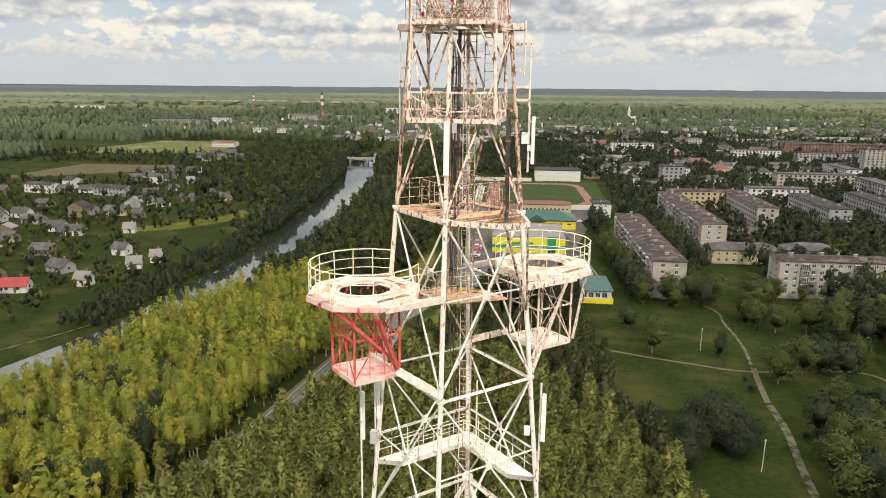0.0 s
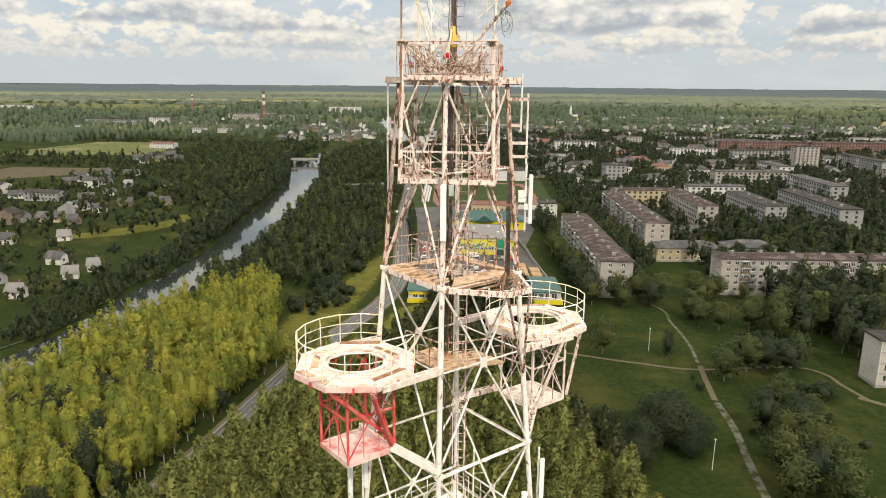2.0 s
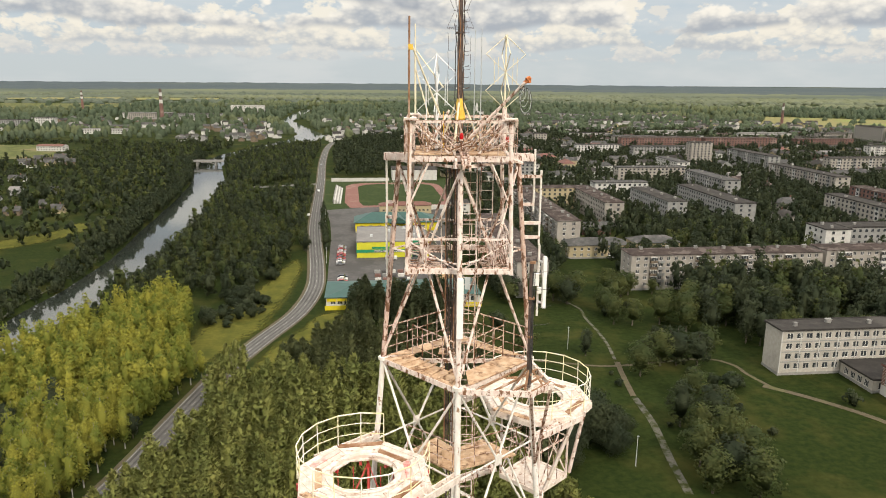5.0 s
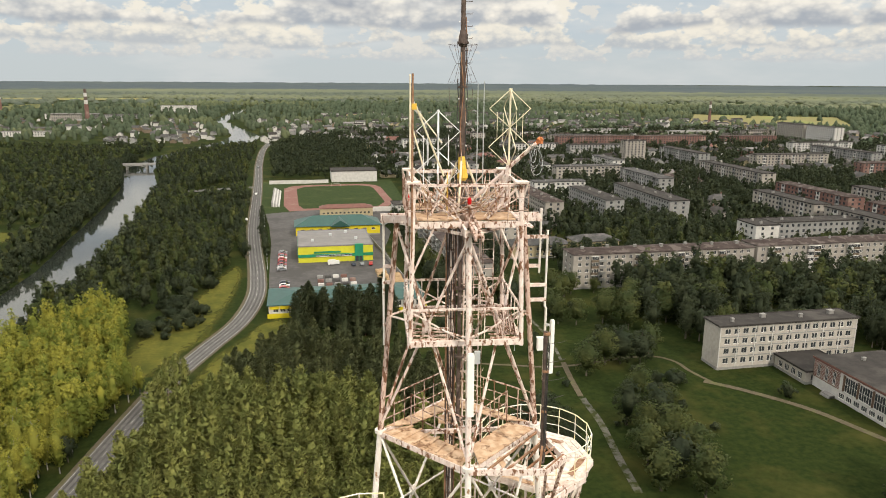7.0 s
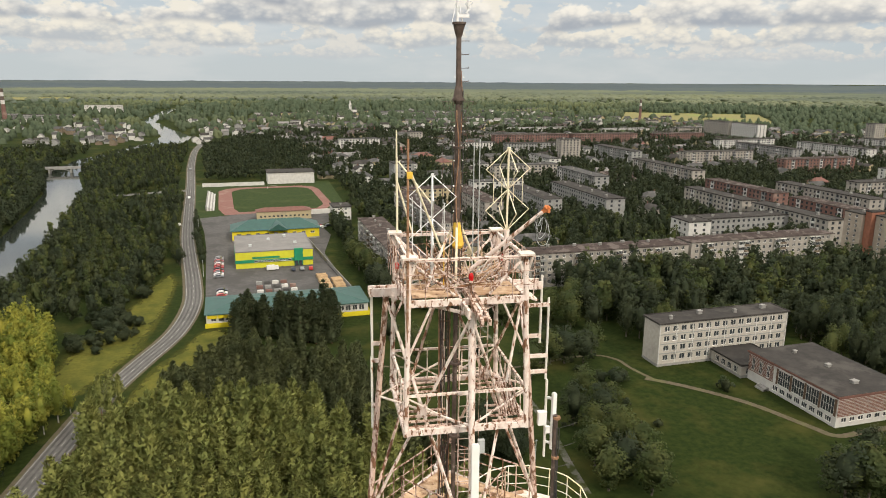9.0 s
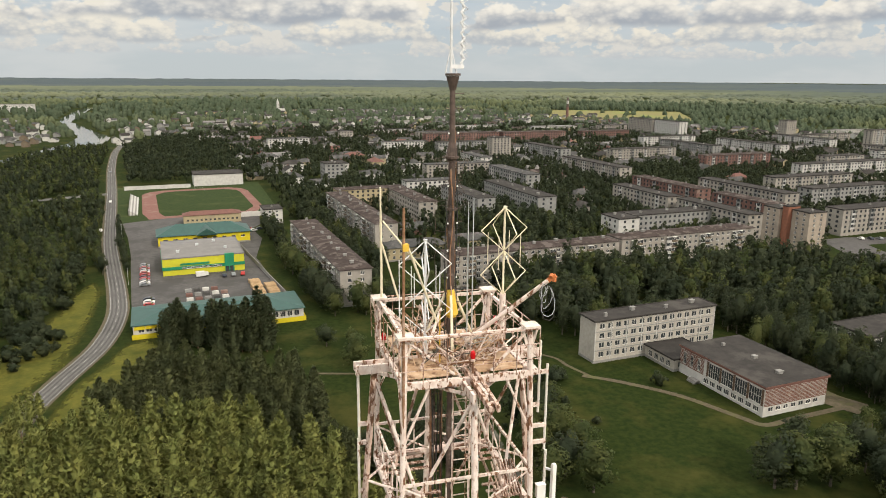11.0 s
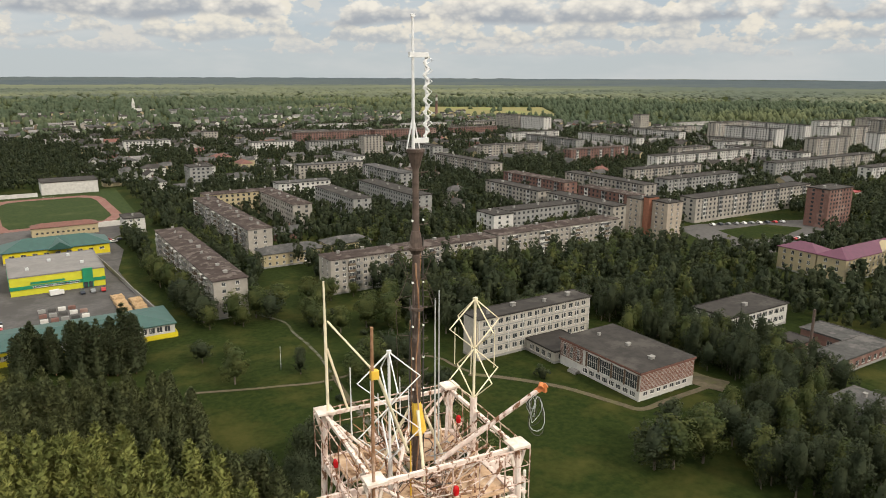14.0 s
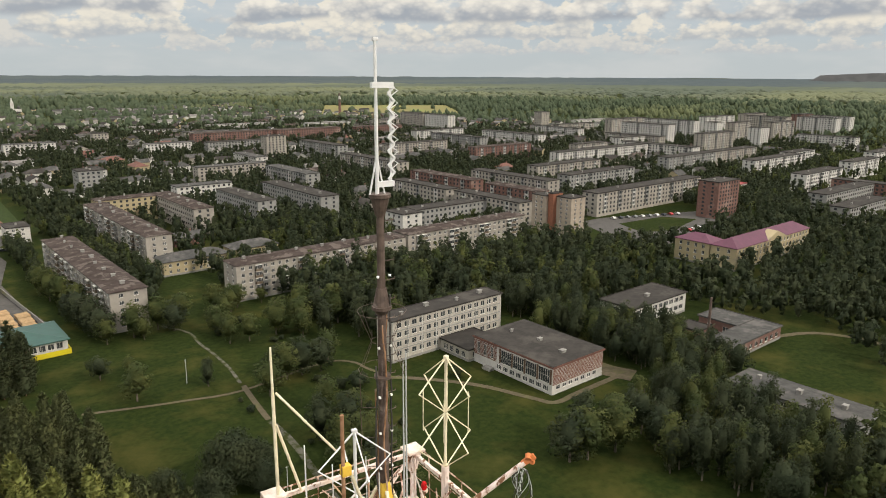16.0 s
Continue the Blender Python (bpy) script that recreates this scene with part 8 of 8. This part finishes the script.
BROAD.wood([(x, y, rng.uniform(0.75, 1.15)) for x, y in east], "dense leafy trees round the low buildings", 1)
town = [p for p in scatter([(62, 440), (104, 330), (150, 320), (300, 262), (460, 140), (900, 160), (900, 700), (700, 1150), (60, 1150), (-40, 900), (-30, 600), (62, 600)], 6.4, 0.9) if math.atan2(*p) < 1.2]
BROAD.wood([(x, y, rng.uniform(0.6, 1.1)) for x, y in town if y < 560 and x < 480], "leafy trees in the nearer streets of the town", 1)
BROAD.wood([(x, y, rng.uniform(0.55, 1.05)) for x, y in town if not (y < 560 and x < 480) and rng.random() < 0.9], "leafy trees in the streets of the town", 0)
gardens = scatter([(-470, 180), (-180, 160), (-146, 230), (-134, 300), (-138, 420), (-150, 560), (-180, 720), (-160, 900), (-500, 1000), (-540, 700), (-420, 500)], 7.6, 0.75)
gardens = [(x, y) for x, y in gardens if not (-222 < x < -150 and 270 < y < 425 and rng.random() < 0.72) and not (x < -318 and 515 < y < 645) and not (x < -330 and 740 < y < 930)]
BROAD.wood([(x, y, rng.uniform(0.35, 0.9) + (0.3 if x > -230 and y > 330 else 0)) for x, y in gardens[::2]], "garden trees and orchards round the cottages", 0)
GREEN.wood([(x, y, rng.uniform(0.3, 0.8) + (0.3 if x > -230 and y > 330 else 0)) for x, y in gardens[1::2]], "lighter garden trees round the cottages", 0)
BUSH.wood([(x + rng.uniform(-4, 4), y + rng.uniform(-4, 4), rng.uniform(0.6, 1.4)) for x, y in gardens if rng.random() < 0.4], "hedges and bushes round the cottages")
bank = [(float(river_x(y)) - float(river_half(y)) - rng.uniform(-0.6, 13), y, rng.uniform(0.25, 0.6) + (0.25 if y > 330 else 0)) for y in np.arange(180, 760, 0.55)]
bank += [(float(river_x(y)) + float(river_half(y)) + rng.uniform(2.5, 12), y, rng.uniform(0.25, 0.6)) for y in np.arange(215, 900, 1.6)]
BROAD.wood(bank, "shrubs along the river bank", 1)


# ---- poles and cars ----
def slim_pole(x, y, h):
    t = thing("pole", "slim pale wooden pole standing in the grass", "pole", pose(x, y, gz(x, y), rng.uniform(-1, 1), rng.uniform(-1, 1)), "poles")
    b = MB()
    b.tube((0, 0, -0.2), (0, 0, h), 0.1, 0.07, n=8)
    part("shaft", b, GREYBOX, t)
    b = MB()
    b.box((0, 0, h - 0.3), (0.6, 0.08, 0.1))
    part("crossarm", b, GREYBOX, t)


for x, y in ((57, 183), (52, 112), (-24, 300), (-29, 400), (196, 118)):
    slim_pole(x, y, 7.5)
CAR_PAINTS = [mat("car_paint_white", (0.62, 0.62, 0.6), (0.56, 0.56, 0.55), 1.0, 0.3), mat("car_paint_grey", (0.2, 0.21, 0.22), (0.17, 0.18, 0.19), 1.0, 0.3), mat("car_paint_red", (0.35, 0.03, 0.03), (0.3, 0.03, 0.03), 1.0, 0.3), mat("car_paint_dark", (0.03, 0.035, 0.05), (0.025, 0.03, 0.04), 1.0, 0.3)]
CAR_WORDS = ["white", "grey", "red", "dark blue"]


def car_proto(k):
    body = MB()
    prof = [(-2.1, 0.35), (2.1, 0.35), (2.15, 0.75), (1.2, 0.92), (0.55, 1.42), (-1.1, 1.44), (-1.9, 0.98), (-2.15, 0.8)]
    n = len(prof)
    body.add([(x, y, z) for y, sh in ((-0.85, 0), (0.85, 0)) for x, z in prof], [tuple(range(n)), tuple(range(2 * n - 1, n - 1, -1))] + [(i, n + i, n + (i + 1) % n, (i + 1) % n) for i in range(n)])
    glass = MB()
    for s in (-1, 1):
        glass.add([(-1.6, s * 0.86, 0.98), (0.95, s * 0.86, 0.98), (0.5, s * 0.86, 1.36), (-1.05, s * 0.86, 1.38)], [(0, 1, 2, 3)])
    glass.add([(1.22, -0.75, 0.95), (1.22, 0.75, 0.95), (0.6, 0.7, 1.42), (0.6, -0.7, 1.42)], [(0, 1, 2, 3)])
    wheel = MB()
    wheel.tube((0, -0.1, 0), (0, 0.1, 0), 0.33, n=12)
    return body.mesh("body", CAR_PAINTS[k]), glass.mesh("windows", GLASS), wheel.mesh("wheel", CABLE)


CARS = [car_proto(k) for k in range(4)]


def car(x, y, yaw, k):
    t = thing("car", f"{CAR_WORDS[k]} parked car on the asphalt", "car", pose(x, y, gz(x, y) + 0.13, 0, 0, yaw), "parked cars")
    part("body", CARS[k][0], None, t)
    part("side_windows", CARS[k][1], None, t)
    for sx in (-1.3, 1.35):
        for sy in (-0.8, 0.8):
            part("wheel", CARS[k][2], None, t, at=pose(sx, sy, 0.33))


for x, y, yaw in [(-17.5, 296 + 3.1 * i, rng.uniform(-6, 6)) for i in range(12)] + [(15 + 4 * i, 300, 88 + rng.uniform(-5, 5)) for i in range(3)] + [(-16, 262 + 4 * i, 0) for i in range(4)] + [(354 + 5 * i, 255 - 1.85 * i, 70) for i in range(10)] + [(360 + 3.6 * i, 206, 85) for i in range(7)] + [(38, 398, 20), (44, 396, 10), (40, 392, 15), (158, 150, 30), (163, 146, 80), (-40.5, 420, 92), (-39.5, 520, 92), (-46, 690, 95)]:
    car(x, y, yaw, rng.randrange(4))
van = thing("delivery_van", "white delivery van parked before the market hall", "van", pose(6, 303, 0.1, 0, 0, 8))
b = MB()
b.box((-0.8, 0, 1.4), (3.6, 1.9, 2.0))
part("cargo_box", b, CAR_PAINTS[0], van)
b = MB()
b.prism([(1.05, -0.9), (2.6, -0.85), (2.6, 0.85), (1.05, 0.9)], 0.45, 1.9)
part("cab", b, CAR_PAINTS[0], van)
for sx in (-1.7, 1.7):
    for sy in (-0.85, 0.85):
        part("wheel", CARS[0][2], None, van, at=pose(sx, sy, 0.33))
for x, y0, y1 in ((21, 449, 450), (21, 553, 554)):
    goal = thing("football_goal", "white football goal frame on the pitch", "goal", pose(x, (y0 + y1) / 2, 0.12), "football goals")
    b = MB()
    b.path([(-3.66, 0, 0), (-3.66, 0, 2.44), (3.66, 0, 2.44), (3.66, 0, 0)], 0.07, 6)
    part("frame", b, WHITEW, goal)

# ---- far woods ----
def lump():
    co = [(0, 0, 1.0)]
    n = 4
    for k, (z, r) in enumerate(((0.72, 0.32), (0.3, 0.52), (-0.1, 0.5))):
        for j in range(n):
            a = 2 * math.pi * (j + 0.5 * k) / n
            s = nprng.uniform(0.75, 1.25)
            co.append((r * s * math.cos(a), r * s * math.sin(a), z))
    q = []
    for j in range(n):
        q.append((0, 1 + j, 1 + (j + 1) % n, 1 + (j + 1) % n))
    for k in range(2):
        for j in range(n):
            a, b_ = 1 + k * n + j, 1 + k * n + (j + 1) % n
            q.append((a, a + n, b_ + n, b_))
    return np.array(co), q


def far_wood(count, r0, r1, size0, size1, b0, b1, label, skip, power=1.0, tall=1.0, leaf=None):
    co, tri, o = [], [], 0
    base = [lump() for _ in range(5)]
    made = 0
    while made < count:
        r = r0 + (r1 - r0) * rng.random() ** power
        a = radians(rng.uniform(b0, b1))
        x, y = r * math.sin(a), r * math.cos(a)
        if skip(x, y):
            continue
        t = (r - r0) / (r1 - r0)
        s = (size0 + (size1 - size0) * t) * rng.uniform(0.7, 1.25)
        hgt = tall * (11 + 4 * t) * rng.uniform(0.7, 1.2)
        c, q = base[made % 5]
        co.append(c * np.array([s, s, hgt]) + np.array([x, y, gz(x, y)]))
        for f in q:
            tri.append(tuple(i + o for i in f))
        o += len(c)
        made += 1
    me = bpy.data.meshes.new("far_woods")
    me.from_pydata(np.concatenate(co).tolist(), [], [f[:3] if f[2] == f[3] else f for f in tri])
    me.materials.append(leaf or HAZEWOODLEAF)
    me.shade_smooth()
    tagged(new("far_woods", me), label, "woods", kind="stuff")


FIELDS = [[(760, 1300), (1030, 1165), (1215, 1440), (955, 1610)], [(-1400, 1650), (-1700, 2050), (-620, 2200), (-660, 1850)], [(-1700, 2350), (-1800, 2560), (-500, 2640), (-480, 2480)]]


def no_tree(x, y):
    if abs(x - float(river_x(y))) < 19 and y < 2300:
        return True
    if any(inside(x, y, f) for f in FIELDS):
        return rng.random() < 0.93
    return not free(x, y)


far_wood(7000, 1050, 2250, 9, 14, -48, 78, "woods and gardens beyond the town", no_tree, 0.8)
far_wood(3800, 2150, 3100, 22, 32, -50, 80, "forest behind the fields", no_tree, 0.75, 0.7, HAZEFARLEAF)
# closed canopy of the forest out to the horizon: mixed woods, then haze-blue crowns
# blue-grey tone puts the skyline haze into the crown colour
HAZEBLUE = mat("haze_blue_far_crowns", (0.056, 0.073, 0.082), (0.068, 0.085, 0.092), 0.03, 0.95, 4.0, (0.085, 0.1, 0.088), 0.0012, 0.4, world_space=True, stretch=(0.25, 1.0, 1.0), soft3=0.2, spec=0.05)


def canopy(r0, r1, rings, material, label):
    ang = np.radians(np.linspace(-52, 82, 260))
    rad = r0 * (r1 / r0) ** np.linspace(0, 1, rings)
    X, Y = np.sin(ang)[None, :] * rad[:, None], np.cos(ang)[None, :] * rad[:, None]
    Zc = ground_z(X, Y) + 4.5 + nprng.uniform(-2.2, 2.2, X.shape)
    Zc[0] -= 6.0
    k = np.arange(260 * rings).reshape(rings, 260)
    me = quad_mesh("forest_canopy", np.stack([X, Y, Zc], -1).reshape(-1, 3), np.stack([k[:-1, :-1], k[1:, :-1], k[1:, 1:], k[:-1, 1:]], -1).reshape(-1, 4), material)
    me.shade_smooth()
    tagged(new("forest_canopy", me), label, "woods", kind="stuff")


canopy(2750, 3600, 26, HAZEFARLEAF, "light green haze-toned forest canopy far behind the town")
canopy(3560, 5000, 28, HAZEBLUE, "haze-blue forest canopy out to the horizon")
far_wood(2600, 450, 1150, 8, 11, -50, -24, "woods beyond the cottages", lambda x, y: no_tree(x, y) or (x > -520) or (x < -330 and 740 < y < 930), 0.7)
far_east = []
while len(far_east) < 2400:
    r, a = 420 + 900 * rng.random() ** 0.8, radians(rng.uniform(60, 84))
    x, y = r * math.sin(a), r * math.cos(a)
    if x > 430 and not no_tree(x, y):
        far_east.append((x, y, rng.uniform(0.6, 1.05)))
BROAD.wood(far_east[::2], "leafy woods east of the town", 0)
GREEN.wood(far_east[1::2], "lighter woods east of the town", 0)
# spoil heap on the skyline
b = MB()
prof = [(0, 0), (60, 38), (170, 44), (330, 52), (520, 50), (760, 10), (800, 0)]
heap = [(x - 260, z) for x, z in prof]
n = len(heap)
b.add([(x, -150 * (1 - z / 90), z) for x, z in heap] + [(x, 150, z) for x, z in heap], [(i, i + 1, n + i + 1, n + i) for i in range(n - 1)] + [tuple(range(n - 1, -1, -1))])
flat_thing("slag_hill", b, mat("spoil_heap_earth", (0.07, 0.072, 0.075), (0.05, 0.052, 0.055), 0.02, 0.95, world_space=True), "long dark slag hill on the horizon", "slag hill", at=Matrix.Translation((4420, 1640, gz(4420, 1640) - 4)) @ Euler((0, 0, radians(-70))).to_matrix().to_4x4())
